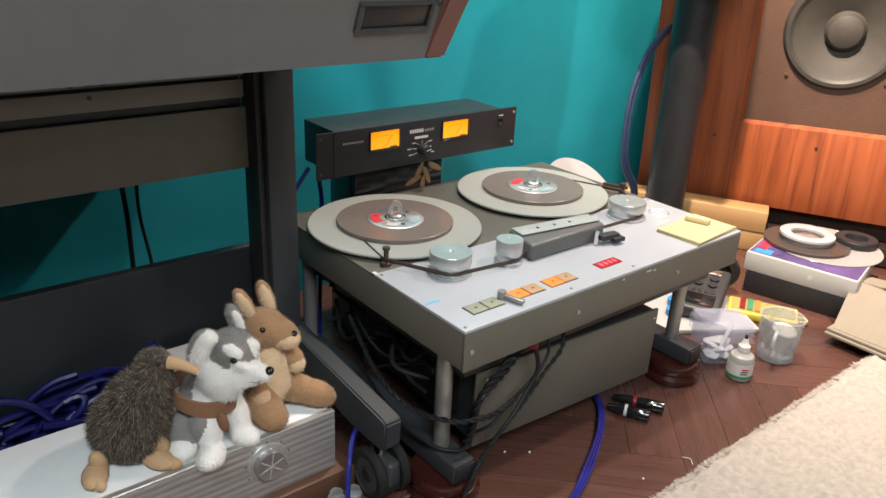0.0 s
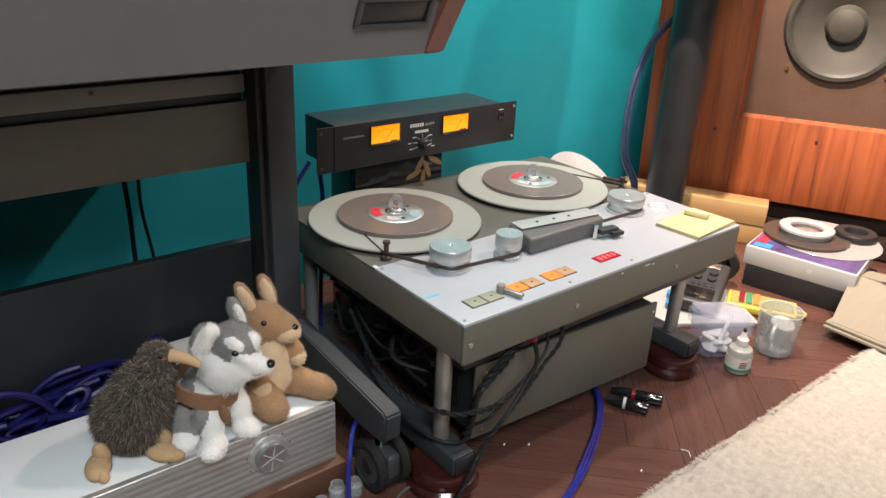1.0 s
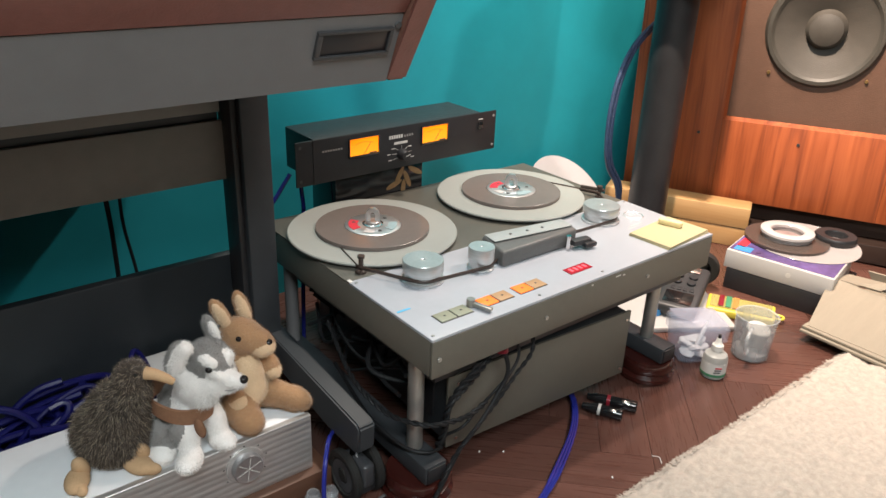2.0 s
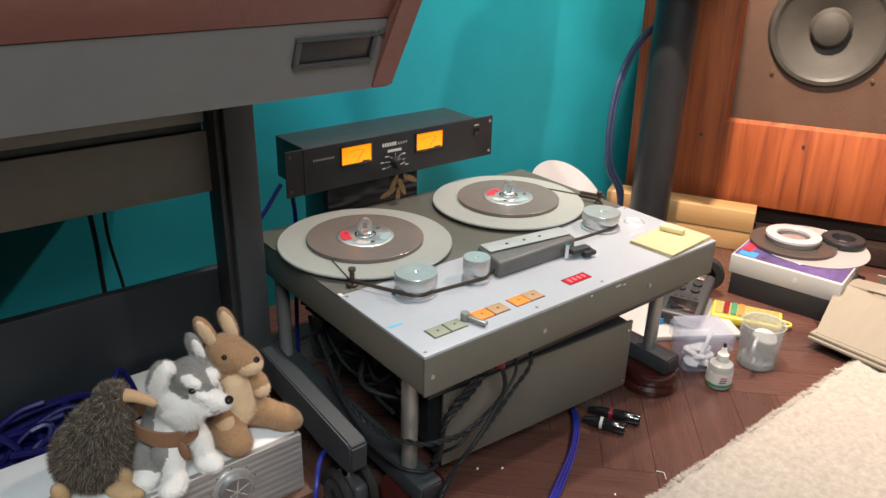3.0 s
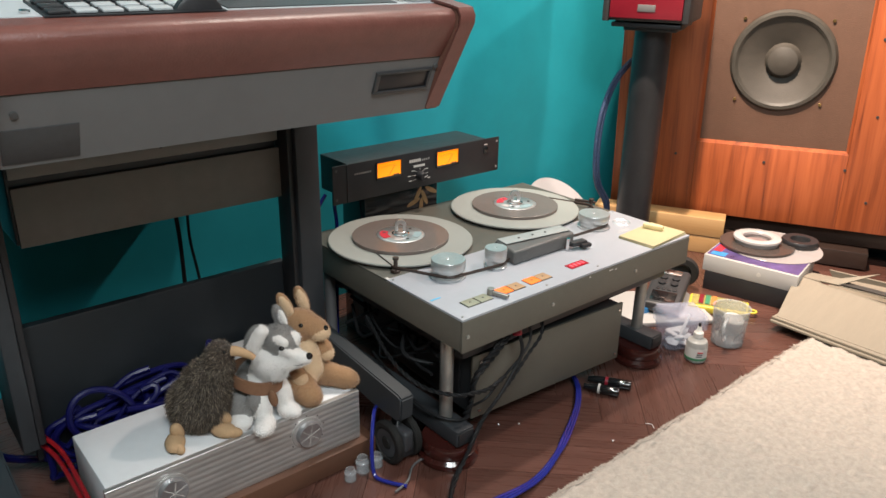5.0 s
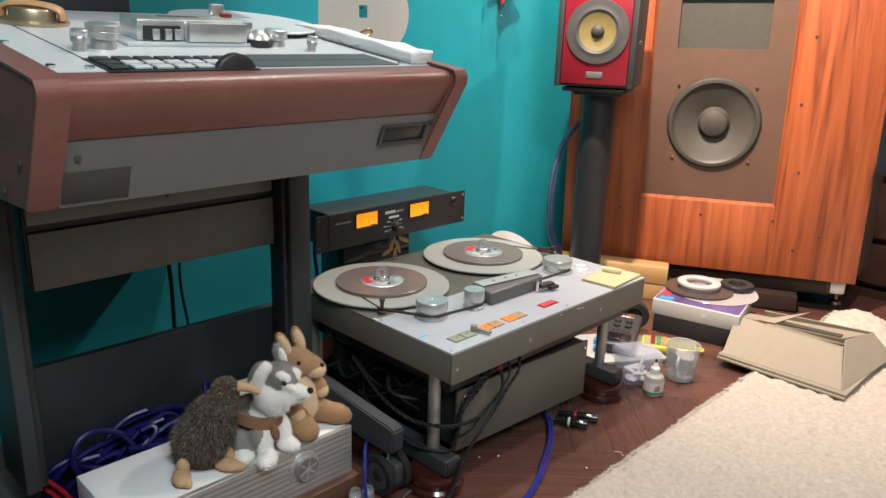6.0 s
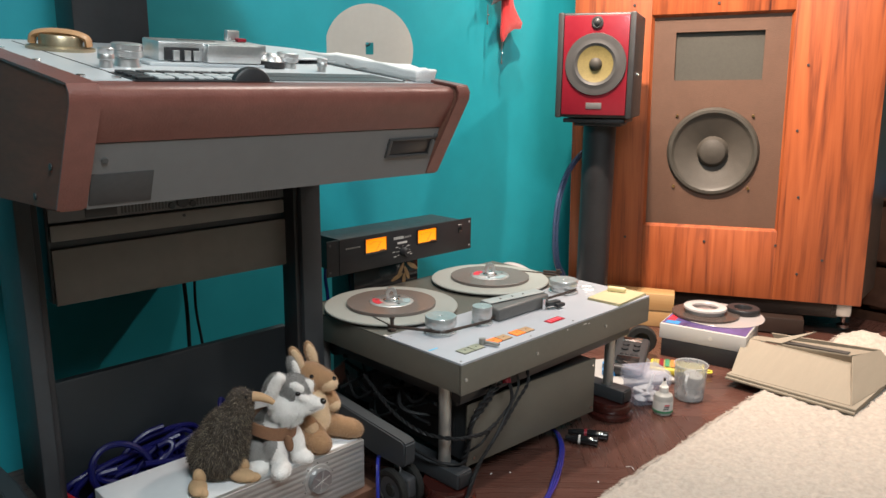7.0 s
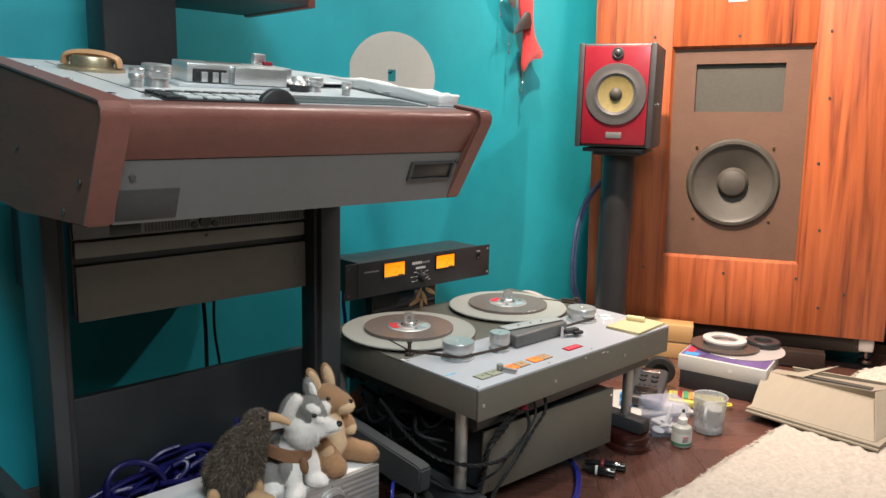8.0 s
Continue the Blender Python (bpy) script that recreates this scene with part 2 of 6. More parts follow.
ORANGE_INK = mat("orange_ink", (0.55, 0.20, 0.05), 0.5, var=0.1)
CASE_LID = clear("clear_yellow_plastic", (0.50, 0.44, 0.16), 0.45, 0.15)
BLUE_PL = mat("bright_blue_plastic", (0.04, 0.24, 0.55), 0.35, var=0.1)
CABLE_B = mat("blue_cable_sheath", (0.004, 0.0045, 0.052), 0.38, var=0.2, scale=40, coat=0.05)
PANEL_DK = mat("near_black_panel_enamel", (0.0115, 0.0145, 0.0175), 0.5, var=0.15, scale=8, bump=0.2, bscale=500)
GLASS = clear("clear_glass", (0.55, 0.57, 0.58), 0.22, 0.08)
CABLE_P = mat("violet_blue_cable", (0.016, 0.022, 0.20), 0.22, var=0.15, scale=40, coat=0.3)
CABLE_K = mat("black_cable_sheath", (0.014, 0.014, 0.015), 0.48, var=0.2, scale=50)
CABLE_BRAID = mat("blue_grey_braid", (0.030, 0.055, 0.12), 0.45, var=0.5, scale=220, bump=0.8, bscale=900)
CABLE_R = mat("red_cable_sheath", (0.26, 0.008, 0.012), 0.3, var=0.1)
RED_LABEL = mat("red_label", (0.55, 0.03, 0.05), 0.45, var=0.08)
PINK_LABEL = mat("pale_label", (0.46, 0.43, 0.42), 0.4, var=0.08, scale=50)
INK = mat("dark_print", (0.06, 0.06, 0.06), 0.6, var=0.1)
PALE_INK = mat("pale_print", (0.55, 0.53, 0.50), 0.5, var=0.1)
GOLD_LEAF = mat("gold_leaf_decor", (0.32, 0.20, 0.10), 0.35, 0.5, var=0.3, scale=40)
BRASS = mat("brass", (0.55, 0.38, 0.16), 0.3, 1.0, var=0.15)
DARK_BTN = mat("dark_button", (0.030, 0.030, 0.032), 0.4, var=0.1)
BEIGE_BTN = mat("beige_button", (0.27, 0.28, 0.21), 0.4, var=0.05)
METER = glow("lit_amber_meter", (1.0, 0.27, 0.004), 1.0)
# the meter's bulb sits low behind its face
nt_ = METER.node_tree
where_, up_, ramp_ = nt_.nodes.new("ShaderNodeTexCoord"), nt_.nodes.new("ShaderNodeSeparateXYZ"), nt_.nodes.new("ShaderNodeValToRGB")
ramp_.color_ramp.elements[0].position, ramp_.color_ramp.elements[0].color = 0.05, (1.0, 0.36, 0.010, 1)
ramp_.color_ramp.elements[1].position, ramp_.color_ramp.elements[1].color = 0.75, (1.0, 0.22, 0.002, 1)
nt_.links.new(where_.outputs["Generated"], up_.inputs[0])
nt_.links.new(up_.outputs["Z"], ramp_.inputs["Fac"])
nt_.links.new(ramp_.outputs["Color"], nt_.nodes["Principled BSDF"].inputs["Emission Color"])
ORANGE_LIT = glow("lit_orange_button", (1.0, 0.20, 0.03), 0.45)
RED_LED = glow("red_counter_window", (0.34, 0.004, 0.016), 0.10)
RED_SEG = glow("red_counter_segments", (1.0, 0.10, 0.12), 1.0)
SKYBLUE = mat("light_blue_tape", (0.10, 0.42, 0.66), 0.4, var=0.05)
SMOKE = mat("smoked_window", (0.008, 0.008, 0.011), 0.30, var=0.1)
CASTOR_GREY = mat("grey_castor_plastic", (0.045, 0.046, 0.050), 0.42, var=0.15)
WOOL = mat("cream_wool_pile", (0.395, 0.345, 0.295), 0.95, var=0.24, scale=95, bump=0.7, bscale=190, sheen=0.3)
FUR_DARK = mat("dark_brown_fur", (0.048, 0.033, 0.023), 0.9, var=0.35, scale=60, sheen=0.2)
FUR_TIP = mat("tan_fur_tips", (0.36, 0.29, 0.21), 0.9, var=0.25, scale=60, sheen=0.2)
FUR_GREY = mat("grey_plush", (0.21, 0.20, 0.19), 0.95, var=0.15, scale=60, bump=0.6, bscale=300, sheen=0.3)
FUR_WHITE = mat("white_plush", (0.74, 0.71, 0.68), 0.95, var=0.06, scale=60, bump=0.6, bscale=300, sheen=0.3)
FUR_TAN = mat("tan_plush", (0.33, 0.185, 0.092), 0.95, var=0.16, scale=28, bump=0.6, bscale=300, sheen=0.3)
FUR_CREAM = mat("cream_plush", (0.60, 0.43, 0.27), 0.95, var=0.08, scale=50, bump=0.5, bscale=300, sheen=0.3)
SUEDE = mat("brown_suede", (0.21, 0.105, 0.058), 0.85, var=0.15, scale=40, bump=0.4, bscale=400)
BEAK = mat("tan_felt", (0.45, 0.29, 0.16), 0.85, var=0.1, scale=40, bump=0.4, bscale=400)
EYE_BLACK = mat("black_bead", (0.012, 0.010, 0.010), 0.12, var=0.1)

for m_ in (CABLE_K, RUBBER, CABLE_B):
    m_.node_tree.nodes["Principled BSDF"].inputs["Specular IOR Level"].default_value = 0.2

# ---- mesh helpers ----
PLACE = {}


def box(bm, x0, x1, y0, y1, z0, z1, b=0.0, seg=2, m=None):
    made = bmesh.ops.create_cube(bm, size=1)["verts"]
    bmesh.ops.scale(bm, vec=(x1 - x0, y1 - y0, z1 - z0), verts=made)
    bmesh.ops.translate(bm, vec=((x0 + x1) / 2, (y0 + y1) / 2, (z0 + z1) / 2), verts=made)
    if b:
        edges = list({e for v in made for e in v.link_edges})
        made = bmesh.ops.bevel(bm, geom=edges, offset=b, segments=seg, affect="EDGES", profile=0.5)["verts"]
        made = list({v for v in made})
    if m is not None:
        bmesh.ops.transform(bm, matrix=m, verts=[v for v in made if v.is_valid])
    return made


def lathe(bm, profile, at=(0, 0, 0), seg=32, m=None):
    """A solid turned about z: profile is radius and height, from the bottom to the top."""
    rings = []
    for r, z in profile:
        if r < 1e-6:
            rings.append([bm.verts.new((at[0], at[1], at[2] + z))])
        else:
            rings.append([bm.verts.new((at[0] + r * math.cos(2 * math.pi * k / seg), at[1] + r * math.sin(2 * math.pi * k / seg), at[2] + z)) for k in range(seg)])
    for a, b in zip(rings, rings[1:]):
        for k in range(seg):
            j = (k + 1) % seg
            if len(a) == 1 and len(b) == 1:
                continue
            if len(a) == 1:
                bm.faces.new((a[0], b[j], b[k]))
            elif len(b) == 1:
                bm.faces.new((a[k], a[j], b[0]))
            else:
                bm.faces.new((a[k], a[j], b[j], b[k]))
    made = [v for r in rings for v in r]
    if m is not None:
        bmesh.ops.transform(bm, matrix=m, verts=made)
    return made


def cyl(bm, at, r, h, seg=24, c=0.0, m=None):
    """An upright round solid with softened rims, its foot at `at`."""
    c = c or min(r, h) * 0.08
    return lathe(bm, [(0, 0), (r - c, 0), (r, c), (r, h - c), (r - c, h), (0, h)], at, seg, m)


def smooth_line(points, n=6):
    p = [Vector(q) for q in points]
    p = [p[0] * 2 - p[1]] + p + [p[-1] * 2 - p[-2]]
    out = []
    for i in range(1, len(p) - 2):
        a, b, c, d = p[i - 1:i + 3]
        for k in range(n):
            t = k / n
            out.append(0.5 * (2 * b + (c - a) * t + (2 * a - 5 * b + 4 * c - d) * t * t + (3 * b - a - 3 * c + d) * t ** 3))
    return out + [p[-2]]


def tube(bm, points, r, seg=8, n=6, taper=None):
    pts = smooth_line(points, n) if n > 1 else [Vector(q) for q in points]
    up = Vector((0.13, 0.21, 0.97))
    rings = []
    for i, q in enumerate(pts):
        d = (pts[min(i + 1, len(pts) - 1)] - pts[max(i - 1, 0)]).normalized()
        side = up.cross(d)
        side = side.normalized() if side.length > 1e-4 else Vector((1, 0, 0))
        up = d.cross(side).normalized()
        rr = r if taper is None else r + (taper - r) * i / (len(pts) - 1)
        rings.append([bm.verts.new(q + rr * (math.cos(2 * math.pi * k / seg) * side + math.sin(2 * math.pi * k / seg) * up)) for k in range(seg)])
    for a, b in zip(rings, rings[1:]):
        for k in range(seg):
            bm.faces.new((a[k], a[(k + 1) % seg], b[(k + 1) % seg], b[k]))
    bm.faces.new(rings[0][::-1])
    bm.faces.new(rings[-1])
    return [v for g in rings for v in g]


def prism(bm, outline, x0, x1):
    """An outline in y and z, drawn out along x."""
    a = [bm.verts.new((x0, y, z)) for y, z in outline]
    b = [bm.verts.new((x1, y, z)) for y, z in outline]
    n = len(a)
    bm.faces.new(a[::-1])
    bm.faces.new(b)
    for k in range(n):
        bm.faces.new((a[k], a[(k + 1) % n], b[(k + 1) % n], b[k]))
    return a + b


def blob(bm, at, radii, slot=0, turn=(0, 0, 0), u=20, v=12):
    made = bmesh.ops.create_uvsphere(bm, u_segments=u, v_segments=v, radius=1)["verts"]
    bmesh.ops.transform(bm, matrix=pose(*at, *turn) @ Matrix.Diagonal((*radii, 1)), verts=made)
    for f in {f for q in made for f in q.link_faces}:
        f.material_index = slot
    return made


def to_mesh(name, bm, materials, angle=38):
    bmesh.ops.recalc_face_normals(bm, faces=bm.faces[:])
    me = bpy.data.meshes.new(name)
    bm.to_mesh(me)
    bm.free()
    for m in materials if isinstance(materials, (list, tuple)) else [materials]:
        me.materials.append(m)
    me.shade_smooth()
    me.set_sharp_from_angle(angle=radians(angle))
    return me


def thing(name, label, category, at=(0, 0, 0), turn=0, group="", kind="", m=None):
    """The empty at the base of a thing whose parts follow."""
    ob = new(name)
    ob.empty_display_size = 0.02
    ob.matrix_world = m if m is not None else pose(*at, 0, 0, turn)
    PLACE[ob] = ob.matrix_world.copy()
    return tagged(ob, label, category, group, kind)


def part(name, bm, material, parent, label="", local=False, angle=38):
    """One mesh under a thing or a part. Its shape is given in the world, or in the thing's own axes where local."""
    if not local:
        bm.transform(PLACE[parent].inverted())
    ob = new(name, to_mesh(name, bm, material, angle))
    ob.parent = parent
    PLACE[ob] = PLACE[parent]
    return tagged(ob, label)


def solid(name, bm, material, label, category, group="", kind="", at=(0, 0, 0), turn=0, angle=38, m=None):
    """A thing that is one mesh, given in its own axes."""
    ob = new(name, to_mesh(name, bm, material, angle))
    ob.matrix_world = m if m is not None else pose(*at, 0, 0, turn)
    PLACE[ob] = ob.matrix_world.copy()
    return tagged(ob, label, category, group, kind)


def bx(*a, **k):
    bm = bmesh.new()
    box(bm, *a, **k)
    return bm


def cy(*a, **k):
    bm = bmesh.new()
    cyl(bm, *a, **k)
    return bm


def la(*a, **k):
    bm = bmesh.new()
    lathe(bm, *a, **k)
    return bm


def tb(*a, **k):
    bm = bmesh.new()
    tube(bm, *a, **k)
    return bm


def fur(bm, count, length, width, slots, seed, lean=(0, 0, -0.4), only=None):
    """Short hairs on the faces of bm; slots gives each face's material the one of its hairs."""
    rnd = random.Random(seed)
    faces = [f for f in bm.faces if f.material_index in slots and (only is None or only(f))]
    areas = np.cumsum([f.calc_area() for f in faces])
    picks = np.searchsorted(areas, [rnd.random() * areas[-1] for _ in range(count)])
    todo = []
    for i in picks:
        f = faces[min(int(i), len(faces) - 1)]
        vs = [v.co for v in f.verts]
        w = [rnd.random() + 1e-3 for _ in vs]
        q = sum((c * a for c, a in zip(vs, w)), Vector()) / sum(w)
        todo.append((q, f.normal.copy(), rnd.choice(slots[f.material_index])))
    for q, n, slot in todo:
        d = (n + Vector(lean) + Vector((rnd.uniform(-0.75, 0.75), rnd.uniform(-0.75, 0.75), rnd.uniform(-0.75, 0.75)))).normalized()
        side = d.cross(Vector((rnd.uniform(-1, 1), rnd.uniform(-1, 1), rnd.uniform(-1, 1)))).normalized() * width
        ln = length * rnd.uniform(0.6, 1.25)
        f = bm.faces.new([bm.verts.new(q - side - n * 0.001), bm.verts.new(q + side - n * 0.001), bm.verts.new(q + d * ln)])
        f.material_index = slot

# ---- the room ----
def slab(name, x0, x1, y0, y1, z0, z1, material, label, category):
    return solid(name, bx(x0, x1, y0, y1, z0, z1), material, label, category, kind="structure")


floor = slab("floor", -3.2, 3.6, -3.0, 1.52, -0.06, -0.006, JOINT, "dark red-brown herringbone parquet floor, glossy", "floor")
slab("wall_north", -3.2, 3.6, 1.40, 1.52, -0.006, 2.48, TEAL, "teal painted wall behind the tape machines", "wall")
slab("wall_east", 3.48, 3.6, -3.0, 1.40, -0.006, 2.48, TEAL, "teal painted side wall behind the loudspeaker", "wall")
slab("wall_south", -3.2, 3.48, -3.0, -2.88, -0.006, 2.48, ROOMWALL, "pale plain wall on the far side of the room", "wall")
slab("wall_west", -3.2, -3.08, -2.88, 1.40, -0.006, 2.48, ROOMWALL, "pale plain wall at the end of the room", "wall")
slab("ceiling", -3.2, 3.6, -3.0, 1.52, 2.48, 2.6, CEIL, "plain white painted ceiling", "ceiling")

# ---- rug ----


def make_rug():
    x0, x1, y0, y1, st = -1.6, 2.215, -1.9, 0.480, 0.0065
    nx, ny = int((x1 - x0) / st) + 1, int((y1 - y0) / st) + 1
    rng = np.random.default_rng(5)

    def lumps(passes):
        g = rng.normal(0, 1, (ny, nx))
        for _ in range(passes):
            g = (g + np.roll(g, 1, 0) + np.roll(g, -1, 0)) / 3
            g = (g + np.roll(g, 1, 1) + np.roll(g, -1, 1)) / 3
        return g / g.std()

    xs, ys = np.meshgrid(np.linspace(x0, x1, nx), np.linspace(y0, y1, ny))
    ys = ys + 0.0025 * lumps(3) * (ys > y1 - 0.02)
    edge = np.minimum(np.minimum(xs - x0, x1 - xs), np.minimum(ys - y0, y1 - ys))
    rise = np.clip(edge / 0.016, 0, 1) ** 0.5
    heap = 0.048 * np.exp(-((xs - 2.12) / 0.075) ** 2 - ((ys - 0.385) / 0.085) ** 2)
    zs = 0.002 + heap * rise + 0.017 * rise + (0.0021 * lumps(1) + 0.0007 * lumps(6)) * rise
    verts = np.stack([xs + rng.uniform(-0.002, 0.002, xs.shape), ys + rng.uniform(-0.002, 0.002, ys.shape), np.maximum(zs, 0.001)], -1).reshape(-1, 3)
    idx = np.arange(nx * ny).reshape(ny, nx)
    quads = np.stack([idx[:-1, :-1], idx[:-1, 1:], idx[1:, 1:], idx[1:, :-1]], -1).reshape(-1, 4)
    # a fringe of loose wool ends along the edge
    n = 7000
    px, py = rng.uniform(0.45, 2.20, n), rng.uniform(0.466, 0.480, n)
    ci = np.clip(((px - x0) / (x1 - x0) * (nx - 1)).round().astype(int), 0, nx - 1)
    ri = np.clip(((py - y0) / (y1 - y0) * (ny - 1)).round().astype(int), 0, ny - 1)
    base = zs[ri, ci] - 0.0002
    a = rng.uniform(0.5, np.pi - 0.5, n)
    lean, h = rng.uniform(0.003, 0.008, n), rng.uniform(-0.0015, 0.001, n)
    w = rng.uniform(0.0006, 0.0012, n)
    side = np.stack([-np.sin(a) * w, np.cos(a) * w, 0 * w], -1)
    foot = np.stack([px, py, base], -1)
    tip = foot + np.stack([lean * np.cos(a), lean * np.sin(a), h], -1)
    tv = np.stack([foot - side, foot + side, tip + side * 0.6, tip - side * 0.6], 1).reshape(-1, 3)
    k = len(verts) + np.arange(n) * 4
    tq = np.stack([k, k + 1, k + 2, k + 3], -1)
    me = bpy.data.meshes.new("rug")
    me.from_pydata(np.concatenate([verts, tv]).tolist(), [], np.concatenate([quads, tq]).tolist())
    me.materials.append(WOOL)
    me.shade_smooth()
    tagged(new("rug", me), "thick cream wool rug with a shaggy pile on the parquet", "rug", kind="stuff")


make_rug()

# ---- large loudspeaker in the corner ----
# its own axes: x along the front from the left, y into the box, z up
# the box leans by a degree on its plinth
SPK_BASE = Matrix.Translation((1.932, 1.068, 0)) @ Matrix.Rotation(math.atan2(-0.385, 0.173), 4, "Z")
SPK = SPK_BASE @ pose(0.2095, 0, 0.334, 0, -1.1, 0) @ Matrix.Translation((-0.2095, 0, -0.334))


def make_speaker():
    s = thing("floor_loudspeaker", "large rosewood floor loudspeaker with a brown baffle and grey woofer", "loudspeaker", m=SPK)
    L, R, B, T = -0.255, 0.684, 0.108, 1.62
    pl, pr, pb, pt = -0.003, 0.4225, 0.334, 1.0265
    # front frame round the recessed baffle
    bm = bmesh.new()
    box(bm, L, pl, 0, 0.03, B, T, 0.002)
    box(bm, pr, R, 0, 0.03, B, T, 0.002)
    box(bm, pl, pr, 0, 0.03, B, pb, 0.001)
    box(bm, pl, pr, 0, 0.03, pt, T, 0.001)
    part("front_frame", bm, ROSE, s, "rosewood veneer front with dark streaks", True)
    bm = bmesh.new()
    box(bm, L + 0.002, L + 0.03, 0.0302, 0.50, B, T)
    side = [bm.verts.new((x, y, z)) for z in (B, T) for x, y in ((R - 0.006, 0.0302), (R + 0.150, 0.50), (R + 0.120, 0.50), (R - 0.036, 0.0302))]
    for q in ((0, 1, 2, 3), (7, 6, 5, 4), (0, 4, 5, 1), (1, 5, 6, 2), (2, 6, 7, 3), (3, 7, 4, 0)):
        bm.faces.new([side[k] for k in q])
    box(bm, L + 0.03, R + 0.12, 0.47, 0.50, B, T)
    box(bm, L + 0.03, R - 0.03, 0.0302, 0.47, T - 0.03, T)
    box(bm, L + 0.03, R - 0.03, 0.0302, 0.47, B, B + 0.03)
    part("cabinet_body", bm, CAB_SIDE, s, "dark brown cabinet sides", True)
    # baffle with an opening for the woofer and one for the horn
    wx, wz, wr = 0.2075, 0.5875, 0.1445
    gx0, gx1, gz0, gz1 = 0.0745, 0.342, 0.818, 0.970
    bm = bmesh.new()
    zt = 0.775
    corners = [math.atan2(z - wz, x - wx) % (2 * math.pi) for x in (pl, pr) for z in (pb, zt)]
    turns = sorted([2 * math.pi * (k + 0.5) / 48 for k in range(48)] + corners)
    seg = len(turns)
    ring = [bm.verts.new((wx + wr * math.cos(a), 0.016, wz + wr * math.sin(a))) for a in turns]
    ring2 = [bm.verts.new((wx + wr * math.cos(a), 0.036, wz + wr * math.sin(a))) for a in turns]
    outer = []
    for a in turns:
        c, q = math.cos(a), math.sin(a)
        lim = min((pr - wx) / c if c > 1e-6 else 9, (pl - wx) / c if c < -1e-6 else 9, (zt - wz) / q if q > 1e-6 else 9, (pb - wz) / q if q < -1e-6 else 9)
        outer.append(bm.verts.new((wx + lim * c, 0.016, wz + lim * q)))
    for k in range(seg):
        j = (k + 1) % seg
        bm.faces.new((outer[k], outer[j], ring[j], ring[k]))
        bm.faces.new((ring[k], ring[j], ring2[j], ring2[k]))
    part("baffle", bm, BAFFLE, s, "brown painted baffle board", True)
    # upper board with the horn opening, one closed frame
    bm = bmesh.new()
    o = [(pl, zt), (pr, zt), (pr, pt), (pl, pt)]
    n_ = [(gx0, gz0), (gx1, gz0), (gx1, gz1), (gx0, gz1)]
    lay = [[bm.verts.new((x, y, z)) for x, z in pts] for pts, y in ((o, 0.016), (n_, 0.016), (n_, 0.036), (o, 0.036))]
    for p, q in ((0, 1), (1, 2), (2, 3), (3, 0)):
        for k in range(4):
            bm.faces.new((lay[p][k], lay[p][(k + 1) % 4], lay[q][(k + 1) % 4], lay[q][k]))
    part("upper_baffle", bm, BAFFLE, s, "brown painted board round the horn", True)
    # chamfer round the opening
    bm = bmesh.new()
    o = [(pl, pb), (pr, pb), (pr, pt), (pl, pt)]
    n_ = [(pl + 0.008, pb + 0.008), (pr - 0.008, pb + 0.008), (pr - 0.008, pt - 0.008), (pl + 0.008, pt - 0.008)]
    lay = [[bm.verts.new((x, y, z)) for x, z in pts] for pts, y in ((o, 0.001), (n_, 0.0152), (o, 0.0152))]
    for p, q in ((0, 1), (1, 2), (2, 0)):
        for k in range(4):
            bm.faces.new((lay[p][k], lay[p][(k + 1) % 4], lay[q][(k + 1) % 4], lay[q][k]))
    part("chamfer", bm, ROSE, s, "bare bevelled rosewood edge", True)
    part("horn_mesh", bx(gx0, gx1, 0.028, 0.034, gz0, gz1), MESH_GR, s, "grey woven horn screen", True)
    turn = pose(wx, 0.03, wz, 90, 0, 0)
    w = part("woofer", la([(0, 0.012), (0.030, 0.010), (0.046, -0.004), (0.050, -0.012), (0.105, 0.012), (0.118, 0.018), (0.124, 0.022), (0.135, 0.018), (0.1442, 0.012), (0.1442, -0.01)], seg=48, m=turn), CONE_G, s, "grey paper cone with a corrugated edge", True)
    part("dust_cap", la([(0.047, 0.000), (0.040, 0.012), (0.022, 0.019), (0, 0.021)], seg=32, m=turn), CONE_D, w, "", True)
    part("surround", la([(0.121, 0.0215), (0.128, 0.027), (0.137, 0.0265), (0.1442, 0.016)], seg=48, m=turn), SURROUND, w, "grey cloth surround", True)
    # screws in the frame and the baffle
    for x, z in [(-0.06, 1.06), (0.2, 1.055), (0.46, 1.06), (0.47, 0.86), (0.455, 0.66), (0.475, 0.45), (0.2, 0.29), (0.42, 0.29), (-0.06, 0.29), (0.49, 0.20), (0.56, 0.25)]:
        part("screw", cy((0, 0, 0), 0.0042, 0.003, 10, m=pose(x, 0.0005, z, 90)), GUNMETAL, s, "", True)
    for a in (45, 135, 225, 315):
        part("woofer_clamp", cy((0, 0, 0), 0.0045, 0.005, 10, m=pose(wx + 0.165 * math.cos(radians(a)), 0.0155, wz + 0.165 * math.sin(radians(a)), 90)), BRASS, s, "", True)
    part("badge", bx(0.16, 0.215, -0.002, 0.0005, 1.158, 1.185, 0.0008), PALE_INK, s, "pale metal badge", True)
    # dark stand under the box
    bm = bmesh.new()
    box(bm, L + 0.03, R - 0.06, 0.03, 0.46, 0.055, B - 0.002, 0.004)
    box(bm, L + 0.03, R - 0.16, -0.02, 0.42, 0.0, 0.053, 0.004)
    part("plinth", bm, PLINTH, s, "black-brown wooden plinth in two steps", True)
    bm = bmesh.new()
    box(bm, R - 0.085, R - 0.02, 0.03, 0.10, 0.06, B - 0.002, 0.006)
    part("corner_bracket", bm, SILVER, s, "bare metal corner bracket", True)
